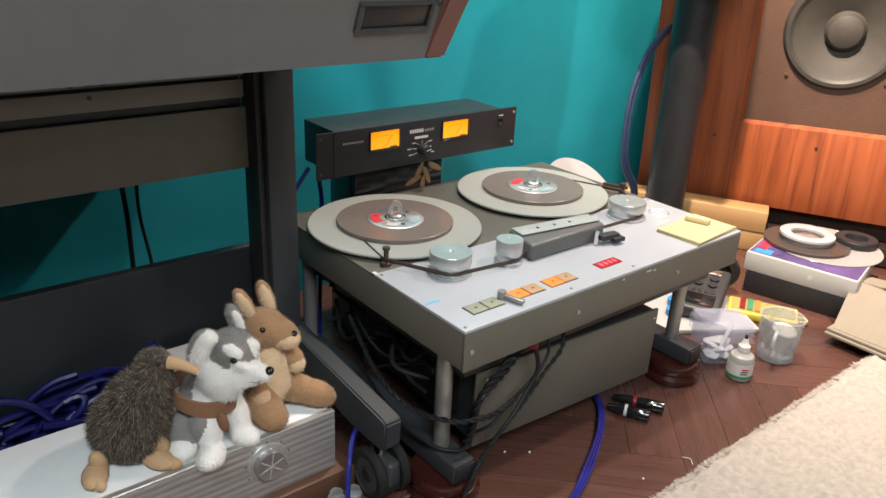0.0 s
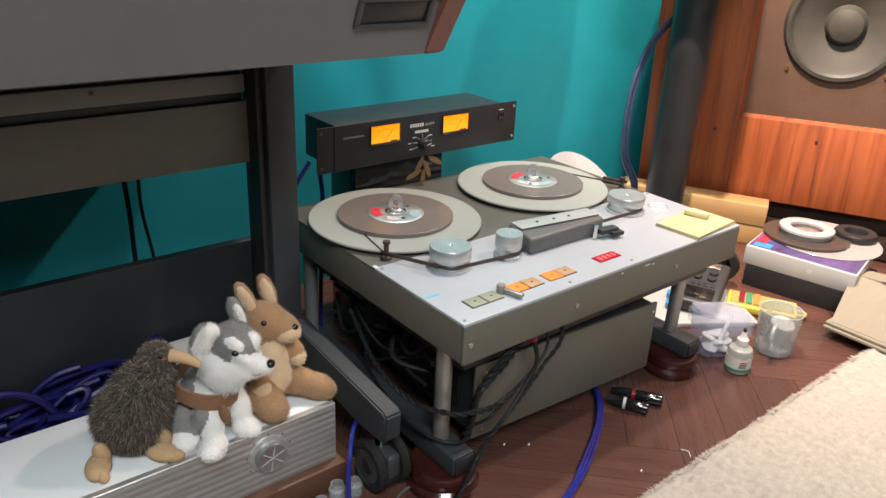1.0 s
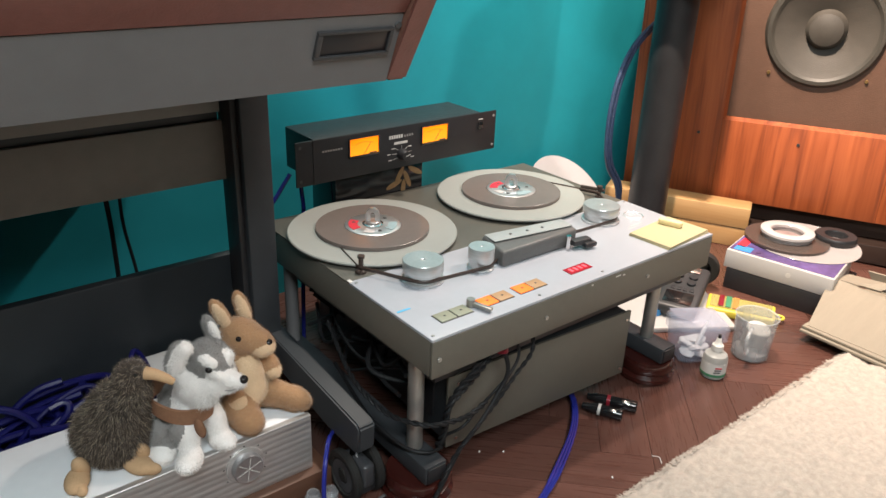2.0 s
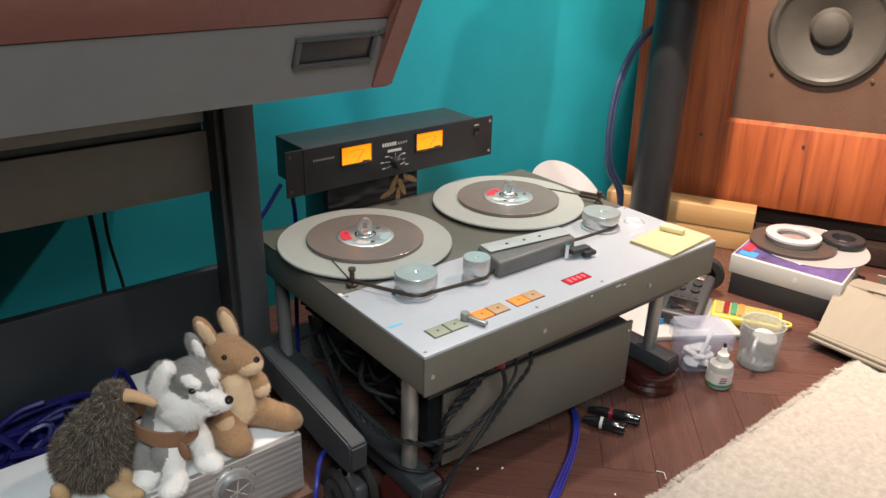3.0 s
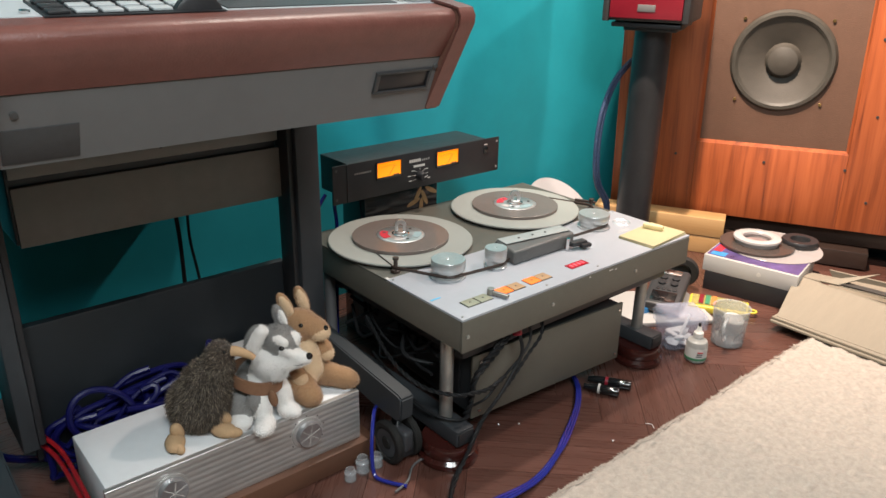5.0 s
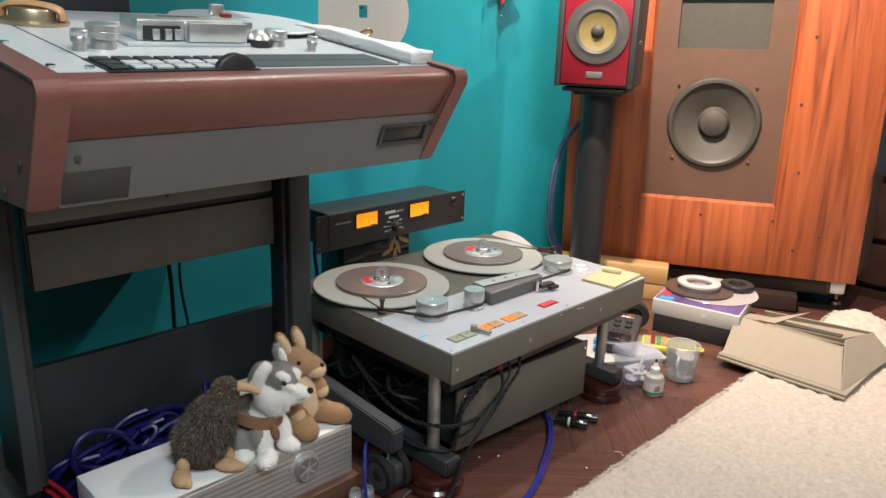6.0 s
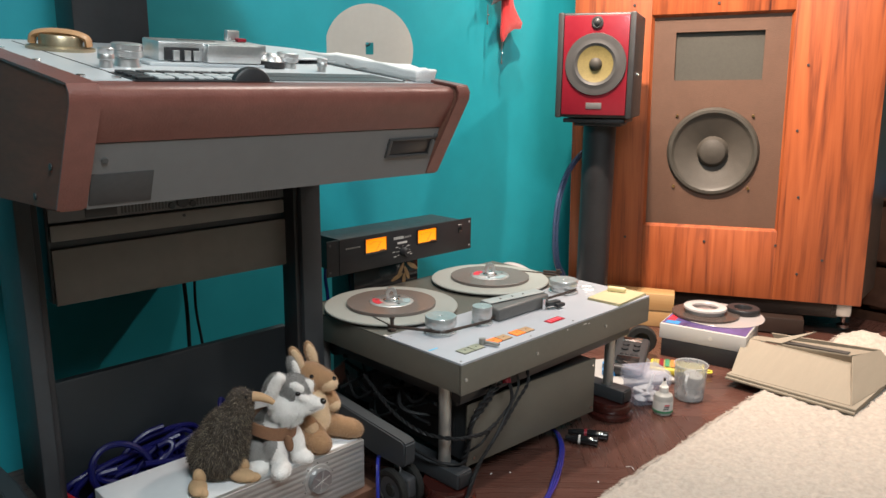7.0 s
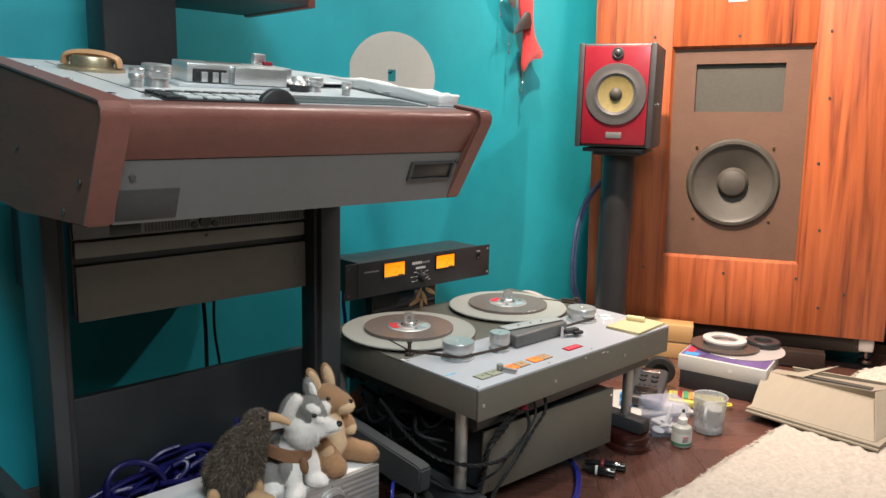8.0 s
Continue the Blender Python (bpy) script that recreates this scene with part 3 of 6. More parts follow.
    part("levelling_foot", la([(0, 0), (0.02, 0), (0.02, 0.012), (0.007, 0.018), (0.007, 0.06), (0, 0.06)], (R - 0.03, 0.12, 0), 16), CHROME, s, "chrome levelling foot", True)
    return s


make_speaker()


RUBBER_GREY = mat("grey_rubber", (0.062, 0.060, 0.060), 0.5, var=0.12, scale=30)


def make_monitor():
    turn = math.degrees(math.atan2(-0.91, 0.41))
    M = Matrix.Translation((1.508, 1.145, 0)) @ Matrix.Rotation(radians(turn), 4, "Z")
    s = thing("bookshelf_loudspeaker", "small red lacquered loudspeaker with a yellow cone, on a stand", "loudspeaker", m=M @ pose(0, 0, 0.700))
    W, H, D = 0.2245, 0.304, 0.215
    bm = bmesh.new()
    box(bm, 0.0, W, 0.012, D, 0.004, H, 0.006, 3)
    part("cabinet", bm, GUNMETAL, s, "dark grey cabinet", True)
    bm = bmesh.new()
    box(bm, 0.018, W - 0.018, -0.004, 0.0115, 0.012, H - 0.008, 0.003)
    part("front_panel", bm, RED_PAINT, s, "glossy deep red front panel", True)
    for x0, x1 in ((0.0, 0.0175), (W - 0.0175, W)):
        part("edge_trim", bx(x0, x1, -0.006, 0.0115, 0.003, H, 0.004, 2), GUNMETAL, s, "dark grey rounded edge trim", True)
    wx, wz = 0.1145, 0.158
    turn2 = pose(wx, -0.004, wz, 90)
    w = part("woofer", la([(0.0, 0.0), (0.05, 0.0005), (0.052, 0.005), (0.060, 0.009), (0.070, 0.006), (0.074, 0.006), (0.088, 0.005), (0.089, 0.0)], seg=48, m=turn2), RUBBER_GREY, s, "grey rubber surround", True)
    part("cone", la([(0.052, 0.0055), (0.046, 0.0035), (0.022, 0.0012), (0.0, 0.0010)], seg=40, m=turn2), CONE_Y, w, "yellow woven cone", True)
    part("phase_plug", la([(0.019, 0.0015), (0.017, 0.006), (0.010, 0.011), (0, 0.013)], seg=24, m=turn2), CONE_D, w, "dark bullet plug", True)
    part("tweeter", la([(0.017, 0.0), (0.017, 0.004), (0.013, 0.005), (0.011, 0.004), (0.007, 0.008), (0, 0.010)], seg=28, m=pose(wx, -0.004, 0.2755, 90)), GUNMETAL, s, "dark metal dome tweeter", True)
    part("name_plate", bx(wx - 0.023, wx + 0.023, -0.006, -0.0035, 0.030, 0.048, 0.001), FASCIA, s, "grey blank name plate", True)
    part("side_screw", cy((0, 0, 0), 0.006, 0.008, 12, m=pose(W + 0.007, 0.06, 0.13, 0, -90)), CHROME, s, "", True)
    st = thing("speaker_stand", "black tubular speaker stand with a flat top plate", "speaker stand", at=(1.665, 1.088, 0))
    part("top_plate", bx(0.02, 0.205, 0.02, 0.20, -0.012, 0.0, 0.003, m=M @ pose(0, 0, 0.700)), BLACK, st)
    part("upper_plate", bx(0.05, 0.19, 0.04, 0.18, -0.022, -0.012, 0.002, m=M @ pose(0, 0, 0.700)), GUNMETAL, st)
    part("column", cy((1.665, 1.088, 0.02), 0.050, 0.658, 36), BLACK, st, "thick black column")
    part("base_plate", bx(0.0, 0.22, 0.0, 0.24, -0.70, -0.68, 0.004, m=M @ pose(0, 0.03, 0.700)), BLACK, st)
    return s


make_monitor()

# blue-grey cable hanging behind the stand
for k, off in enumerate((0.0, 0.013)):
    solid("speaker_cable", tb([(1.75 + off, 1.165, 0.605), (1.715 + off, 1.185, 0.582), (1.648 + off, 1.19, 0.528), (1.606 + off, 1.19, 0.453), (1.590 + off, 1.19, 0.367), (1.593 + off, 1.19, 0.277), (1.612 + off, 1.19, 0.215), (1.66 + off, 1.19, 0.150), (1.70, 1.20, 0.06 + k * 0.013), (1.78, 1.22, 0.012)], 0.0065, 8, 8), CABLE_BRAID, "blue-grey braided speaker cable hanging behind the stand", "cable", "cables of the stand")

# two long pine-coloured boxes before the loudspeaker
for k, (z0, z1, dx) in enumerate(((0.0, 0.057, 0.0), (0.0575, 0.116, -0.004))):
    solid("long_box", bx(-0.40, 0.0, -0.075, 0.0, z0, z1, 0.003), PINE, "long plain tan box on the floor before the loudspeaker", "box", "stacked long boxes",
          m=Matrix.Translation((1.972 + dx, 0.952, 0)) @ Matrix.Rotation(math.atan2(0.952 - 1.305, 1.972 - 1.784), 4, "Z"))

# ---- tape deck on its trolley ----
DX0, DX1, DY0, DY1, DZ = 0.578, 1.236, 0.637, 1.142, 0.303


def make_reel(name, cx, cy_, label, red):
    s = thing(name, label, "tape reel", at=(cx, cy_, DZ))
    part("platter", la([(0, 0.006), (0.148, 0.006), (0.1495, 0.008), (0.1495, 0.0095), (0.148, 0.011), (0, 0.011)], seg=72), FLANGE, s, "pale grey round platter", True)
    part("spindle_boss", cy((0, 0, 0), 0.04, 0.0058, 24), GUNMETAL, s, "", True)
    part("tape_pack", la([(0.05, 0.0112), (0.0995, 0.0112), (0.1, 0.0116), (0.1, 0.0176), (0.0995, 0.0180), (0.05, 0.0182)], seg=72), TAPE, s, "brown wound tape", True)
    hub = part("hub", la([(0, 0.0115), (0.0495, 0.0115), (0.0495, 0.0186), (0.0480, 0.0196), (0.0200, 0.0202), (0.0, 0.0202)], seg=48), HUB_METAL, s, "bright turned metal hub", True)

    def hub_arc(a0, span, r0, r1, material, text):
        bm = bmesh.new()
        rings = []
        for k in range(15):
            a = a0 + span * k / 14
            rings.append([bm.verts.new((r * math.cos(a), r * math.sin(a), z)) for r, z in ((r0, 0.0203), (r1, 0.0201), (r1, 0.0206), (r0, 0.0208))])
        for a, b in zip(rings, rings[1:]):
            for k in range(4):
                bm.faces.new((a[k], a[(k + 1) % 4], b[(k + 1) % 4], b[k]))
        bm.faces.new(rings[0])
        bm.faces.new(rings[-1][::-1])
        part("label", bm, material, hub, text, True)

    hub_arc(2.3 + red, 1.15, 0.027, 0.043, RED_LABEL, "red paper label")
    hub_arc(3.9 + red, 0.5, 0.028, 0.042, PINK_LABEL, "pale paper label")
    # teal reflection on the bare hub metal, painted as an arc
    hub_arc(5.2 + red, 0.9, 0.028, 0.043, TEAL_SHEEN, "pale teal arc, painted reflection on the metal hub")
    for k in range(3):
        a = red + k * 2 * math.pi / 3 + 0.5
        part("hub_hole", cy((0.034 * math.cos(a), 0.034 * math.sin(a), 0.0203), 0.0034, 0.0008, 12), INK, hub, "", True)
    part("hub_ring", la([(0.015, 0.0203), (0.0185, 0.0203), (0.0185, 0.0215), (0.016, 0.0225), (0.015, 0.0203)], seg=28), CHROME, hub, "", True)
    sp = part("spindle", la([(0, 0.0203), (0.0125, 0.0203), (0.0125, 0.0250), (0.0105, 0.0270), (0, 0.0270)], seg=24), SILVER, s, "satin metal spindle", True)
    # locking bow: a flat arch with an eye through it
    bm = bmesh.new()
    rows = []
    for k in range(13):
        a = math.pi * k / 12
        c, q = math.cos(a), math.sin(a)
        rows.append([(0.0120 * c, 0.0370 + 0.0130 * q), (0.0045 * c, 0.0370 + 0.0055 * q)])
    rows = [[(0.0120, 0.0265), (0.0045, 0.0265)]] + rows + [[(-0.0120, 0.0265), (-0.0045, 0.0265)]]
    rings = [[bm.verts.new((o[0], y, o[1])) for o, y in ((r[0], -0.0045), (r[1], -0.0045), (r[1], 0.0045), (r[0], 0.0045))] for r in rows]
    for a, b in zip(rings, rings[1:]):
        for k in range(4):
            bm.faces.new((a[k], a[(k + 1) % 4], b[(k + 1) % 4], b[k]))
    bm.faces.new(rings[0])
    bm.faces.new(rings[-1][::-1])
    bm.transform(pose(0, 0, 0, 0, 0, -38))
    part("locking_bow", bm, SILVER, sp, "arched locking bow", True)
    return s


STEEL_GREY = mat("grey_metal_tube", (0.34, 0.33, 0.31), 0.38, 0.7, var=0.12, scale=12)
# colour of the reflection painted on the hubs
TEAL_SHEEN = mat("pale_teal_hub_sheen", (0.27, 0.36, 0.38), 0.4, var=0.1, scale=50)


def make_deck():
    s = thing("tape_deck", "olive-grey open-reel tape deck with a white control plate, on legs", "tape deck", at=((DX0 + DX1) / 2, (DY0 + DY1) / 2, 0.0))
    bm = bmesh.new()
    box(bm, DX0, DX1, DY0, DY0 + 0.006, 0.240, DZ - 0.004, 0.002)
    part("front_panel", bm, OLIVE, s, "olive-grey enamel front skirt")
    for x0, x1 in ((DX0, DX0 + 0.005), (DX1 - 0.005, DX1)):
        part("side_panel", bx(x0, x1, DY0 + 0.0062, DY1, 0.242, DZ - 0.004, 0.0015), OLIVE, s)
    part("back_panel", bx(DX0 + 0.0052, DX1 - 0.0052, DY1 - 0.005, DY1, 0.242, DZ - 0.004, 0.0015), OLIVE_DARK, s)
    part("top_plate", bx(DX0, DX1, DY0 + 0.214, DY1, DZ - 0.0038, DZ, 0.0015), OLIVE_DARK, s, "dark olive deck plate under the reels")
    plate = part("control_plate", bx(DX0, DX1, DY0 + 0.001, DY0 + 0.2125, DZ - 0.0038, DZ + 0.001, 0.001), WHITE_PLATE, s, "white control plate with a worn edge")
    part("chassis", bx(DX0 + 0.03, DX1 - 0.03, DY0 + 0.03, DY1 - 0.03, 0.205, 0.24, 0.004), BLACK, s, "dark chassis under the deck")
    for x, z in ((DX0 + 0.222, 0.268), (DX0 + 0.47, 0.270), (DX0 + 0.012, 0.27)):
        part("front_screw", cy((0, 0, 0), 0.0036, 0.003, 14, m=pose(x, DY0 + 0.0005, z, 90)), STEEL_GREY, s)
    for x, y in ((DX0 + 0.008, DY0 + 0.010), (DX1 - 0.008, DY0 + 0.010), (DX0 + 0.008, DY0 + 0.203), (DX0 + 0.215, DY0 + 0.012), (DX0 + 0.36, DY0 + 0.012), (DX1 - 0.008, DY0 + 0.203), (DX0 + 0.11, DY0 + 0.204)):
        part("plate_screw", cy((x, y, DZ + 0.001), 0.0024, 0.0010, 12), STEEL_GREY, s)
    # rollers
    for x, y, r, h in ((0.678, 0.792, 0.0325, 0.036), (0.781, 0.772, 0.0215, 0.040), (1.110, 0.802, 0.0345, 0.033)):
        g = part("roller", la([(0, 0.006), (r * 0.90, 0.006), (r * 0.90, 0.0165), (r * 0.99, 0.0175), (r, 0.019), (r, h - 0.0015), (r * 0.97, h), (r * 0.13, h), (r * 0.08, h - 0.002), (0, h - 0.002)], (x, y, DZ), 44), STEEL, s, "brushed steel roller")
        part("roller_base", la([(0, 0.001), (r * 1.02, 0.001), (r * 1.04, 0.002), (r * 1.04, 0.0052), (r * 1.0, 0.0058), (0, 0.0058)], (x, y, DZ), 40), STEEL, g)
    # round cover plate let into the white plate
    part("cover_ring", la([(0.017, 0.001), (0.0185, 0.0022), (0.020, 0.001), (0.017, 0.001)], (1.185, 0.782, DZ), 32), STEEL, s)
    # head block
    H = pose(0.905, 0.778, DZ + 0.001, 0, 0, -8)
    bm = bmesh.new()
    box(bm, -0.090, 0.082, -0.040, 0.026, 0, 0.032, 0.005, 3)
    for v in bm.verts:
        if v.co.y < 0:
            v.co.y += 0.022 * max(0, (v.co.x + 0.02) / 0.10)
            v.co.z -= 0.004 * max(0, -v.co.y / 0.04) * (v.co.z > 0.015)
    bm.transform(H)
    hb = part("head_block", bm, HEAD_GREY, s, "dark grey head cover")
    bm = bx(-0.086, 0.078, -0.008, 0.024, 0.0322, 0.0342, 0.001, m=H)
    part("head_lid", bm, LID_GREY, hb, "white lid")
    for x in (-0.045, -0.01, 0.022):
        part("lid_mark", cy((x, 0.006, 0.0343), 0.0026, 0.0010, 14, m=H), TAPE_EDGE if x < -0.03 else INK, hb)
    lv = part("head_lever", bx(0.060, 0.098, -0.040, -0.024, 0.008, 0.018, 0.002, m=H), GUNMETAL, s, "dark lever with a square tip")
    part("lever_tip", bx(0.080, 0.104, -0.048, -0.030, 0.005, 0.013, 0.002, m=H), BLACK, lv)
    part("lever_pin", cy((0.055, -0.028, 0.0), 0.005, 0.026, 16, m=H), CHROME, lv)
    # counter, lit push buttons, lever, blue mark
    c = part("counter", bx(0.886, 0.937, 0.669, 0.689, DZ + 0.0012, DZ + 0.0025, 0.0005), RED_LED, s, "red counter window")
    for k in range(4):
        part("counter_digit", bx(0.893 + k * 0.0105, 0.898 + k * 0.0105, 0.674, 0.684, DZ + 0.0026, DZ + 0.003), RED_SEG, c)
    for x, lit in ((0.618, 0), (0.648, 0), (0.699, 1), (0.729, 2), (0.771, 1), (0.800, 2)):
        w = 0.0275
        g = part("push_button", bx(x, x + w, 0.667, 0.691, DZ + 0.0012, DZ + 0.0032, 0.0008), (BEIGE_BTN, ORANGE_LIT, TAN_BTN)[lit], s, ("pale beige push button", "lit orange push button", "tan push button")[lit])
        part("button_frame", bx(x - 0.001, x + w + 0.001, 0.666, 0.692, DZ + 0.0008, DZ + 0.0016), INK, g)
        part("button_mark", bx(x + w * 0.44, x + w * 0.56, 0.6775, 0.6805, DZ + 0.0033, DZ + 0.0037), INK, g)
    lev = part("switch_lever", bx(-0.006, 0.036, -0.004, 0.004, 0.004, 0.010, 0.0015, m=pose(0.683, 0.682, DZ, 0, 0, -72)), STEEL_GREY, s, "small metal switch lever")
    part("lever_pivot", cy((0.683, 0.682, DZ + 0.001), 0.0065, 0.013, 18), STEEL_GREY, lev)
    part("blue_mark", bx(0.583, 0.606, 0.7255, 0.7295, DZ + 0.0012, DZ + 0.0016, m=None), SKYBLUE, s, "light blue strip of tape")
    for x0, x1, y in ((1.13, 1.17, 0.748), (1.12, 1.165, 0.741)):
        part("plate_print", bx(x0, x1, y, y + 0.0015, DZ + 0.0011, DZ + 0.0014), PALE_INK, s)
    part("tape_mark", bx(DX0 + 0.0, DX0 + 0.006, DY0 + 0.208, DY0 + 0.218, DZ + 0.0003, DZ + 0.0016), PALE_INK, s)
    for x0, x1, z in ((0.96, 0.972, 0.292), (0.978, 0.984, 0.290), (0.90, 0.904, 0.2935)):
        part("scuff", bx(x0, x1, DY0 - 0.0004, DY0 + 0.001, z, z + 0.0022), PALE_INK, s)
    # guide pin and the run of tape round the rollers
    g = part("guide_pin", la([(0, 0), (0.009, 0), (0.009, 0.004), (0.004, 0.006), (0.004, 0.024), (0.006, 0.026), (0.006, 0.030), (0, 0.030)], (0.613, 0.868, DZ), 18), TAPE_EDGE, s, "dark bronze tape guide")
    part("guide_arm", bx(-0.012, 0.018, -0.004, 0.004, 0.003, 0.008, 0.001, m=pose(0.613, 0.868, DZ, 0, 0, 25)), TAPE_EDGE, g)
    g2 = part("guide_pin", la([(0, 0), (0.008, 0), (0.008, 0.004), (0.004, 0.006), (0.004, 0.020), (0.006, 0.022), (0.006, 0.025), (0, 0.025)], (1.207, 0.889, DZ), 18), TAPE_EDGE, s, "dark bronze tape guide")
    part("guide_arm", bx(-0.040, 0.010, -0.003, 0.003, 0.014, 0.020, 0.001, m=pose(1.207, 0.889, DZ, 0, 0, -65)), TAPE_EDGE, g2)
    return s


deck = make_deck()
make_reel("tape_reel", 0.714, 0.986, "wound tape on a grey platter, bright hub with red label", -0.2)
make_reel("tape_reel", 1.052, 0.990, "wound tape on a grey platter, hub with painted teal reflection", -0.9)


def make_tape_run():
    """The ribbon that runs from the left reel round the rollers to the right reel."""
    path = [(0.622, 0.945), (0.6085, 0.872), (0.6092, 0.866), (0.6105, 0.863)]
    for cx_, cy_, r, a0, a1 in ((0.678, 0.792, 0.0298, 216, 280), (0.781, 0.772, 0.0200, 268, 296)):
        path += [(cx_ + r * math.cos(radians(a0 + (a1 - a0) * k / 8)), cy_ + r * math.sin(radians(a0 + (a1 - a0) * k / 8))) for k in range(9)]
    path += [(0.835, 0.776), (0.92, 0.785), (1.02, 0.772)]
    path += [(1.110 + 0.0316 * math.cos(radians(264 + 11 * k)), 0.802 + 0.0316 * math.sin(radians(264 + 11 * k))) for k in range(9)]
    path += [(1.2015, 0.884), (1.2020, 0.893), (1.142, 1.032)]
    line = [Vector((x, y, 0)) for x, y in path]
    bm = bmesh.new()
    rows = []
    for q in line:
        rows.append([bm.verts.new((q.x, q.y, DZ + 0.0075)), bm.verts.new((q.x, q.y, DZ + 0.0138))])
    for a, b in zip(rows, rows[1:]):
        bm.faces.new((a[0], b[0], b[1], a[1]))
    ob = solid("tape_ribbon", bm, TAPE_EDGE, "thin brown magnetic tape threaded round the rollers", "tape")
    sol = ob.modifiers.new("thickness", "SOLIDIFY")
    sol.thickness = 0.0008


make_tape_run()


def make_trolley():
    s = thing("deck_trolley", "dark metal trolley with tube legs under the tape deck", "trolley", at=(0.9, 0.88, 0.0))
    for x in (0.600, 1.172):
        for y in (0.700, 1.085):
            # the rear pair gets a darker, less metallic grey than the front pair
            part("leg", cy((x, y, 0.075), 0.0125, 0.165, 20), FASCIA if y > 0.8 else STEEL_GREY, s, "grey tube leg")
        f = part("skid", bx(x - 0.020, x + 0.020, 0.645, 1.13, 0.046, 0.078, 0.003), CHARCOAL, s, "black bar under the legs")
        part("skid_plug", bx(x - 0.017, x + 0.017, 0.642, 0.6455, 0.049, 0.075, 0.001), BLACK, f)
    for y in (0.70, 1.085):
        part("cross_bar", bx(0.622, 1.15, y - 0.010, y + 0.010, 0.190, 0.204, 0.002), CHARCOAL, s)
    return s


make_trolley()
for x, y in ((0.600, 0.690), (1.172, 0.690), (0.600, 1.085), (1.172, 1.085)):
    solid("wooden_foot", la([(0, 0), (0.052, 0), (0.056, 0.003), (0.056, 0.012), (0.050, 0.018), (0.052, 0.022), (0.053, 0.036), (0.049, 0.044), (0.0, 0.0445)], (0, 0, 0), 40), MAHOG,
          "turned round wooden foot block, glossy dark mahogany", "foot block", "foot blocks under the trolley", at=(x, y, 0))

# power unit hung under the deck, a few degrees askew
PSU = pose(0.667, 0.700, 0.048, 0, 0, -3.5)
psu = thing("power_unit", "olive-grey power unit hung beneath the tape deck", "power unit", m=PSU)
part("housing", bx(0.0, 0.40, 0.003, 0.34, 0.0, 0.128, 0.002), CHARCOAL, psu, "", True)
part("front_plate", bx(-0.006, 0.404, -0.003, 0.0028, -0.003, 0.131, 0.0015), OLIVE, psu, "olive-grey enamel front plate", True)
part("top_bracket", bx(0.02, 0.38, 0.05, 0.30, 0.128, 0.158, 0.002), BLACK, psu, "", True)
for x, z in ((0.012, 0.012), (0.392, 0.012), (0.392, 0.116), (0.012, 0.116)):
    part("screw", cy((0, 0, 0), 0.003, 0.003, 10, m=pose(x, -0.003, z, 90)), CHROME, psu, "", True)
solid("spare_disc", la([(0, 0), (0.07, 0), (0.07, 0.006), (0, 0.006)], (0, 0, 0), 36), FUR_CREAM, "pale round disc lying on the power unit", "disc", at=(0.99, 0.80, 0.2062))

# yellow notes and eraser
pad = thing("note_pad", "pale yellow sticky note pad on the white control plate", "note pad", at=(1.165, 0.684, DZ + 0.001), turn=3)
for k in range(4):
    part("sheet_block", bx(-0.066, 0.066 - k * 0.001, -0.042, 0.042, k * 0.0016, k * 0.0016 + 0.0015, 0.0004, m=pose(0, 0, 0, 0, 0, k * 0.6)), PAPER_Y, pad, "", True)
solid("eraser", bx(-0.022, 0.022, -0.007, 0.007, 0, 0.011, 0.003), ERASER, "small cream eraser stick on the yellow notes", "eraser", at=(1.188, 0.700, DZ + 0.0076), turn=-72)

# pale disc leaning against the wall behind the deck
LID_PAPER = mat("pale_lavender_card", (0.40, 0.385, 0.39), 0.6, var=0.04, scale=20)
LEAN_D = pose(1.565, 1.275, 0.105, 46, 0, 6)
ld = thing("leaning_flange", "pale grey reel flange leaning on the wall behind the deck", "reel flange", m=pose(1.60, 1.20, 0))
part("disc", la([(0, -0.001), (0.137, -0.001), (0.138, 0.0), (0.138, 0.001), (0.137, 0.002), (0, 0.002)], (0, 0, 0), 48, m=LEAN_D), LID_PAPER, ld)
part("hub_plate", cy((0, 0, 0.002), 0.045, 0.004, 32, m=LEAN_D), CREAM_DISC, ld)

# ---- meter rack unit behind the deck ----
RY = 1.130


GREY_INK = mat("grey_print", (0.26, 0.25, 0.24), 0.5, var=0.1)


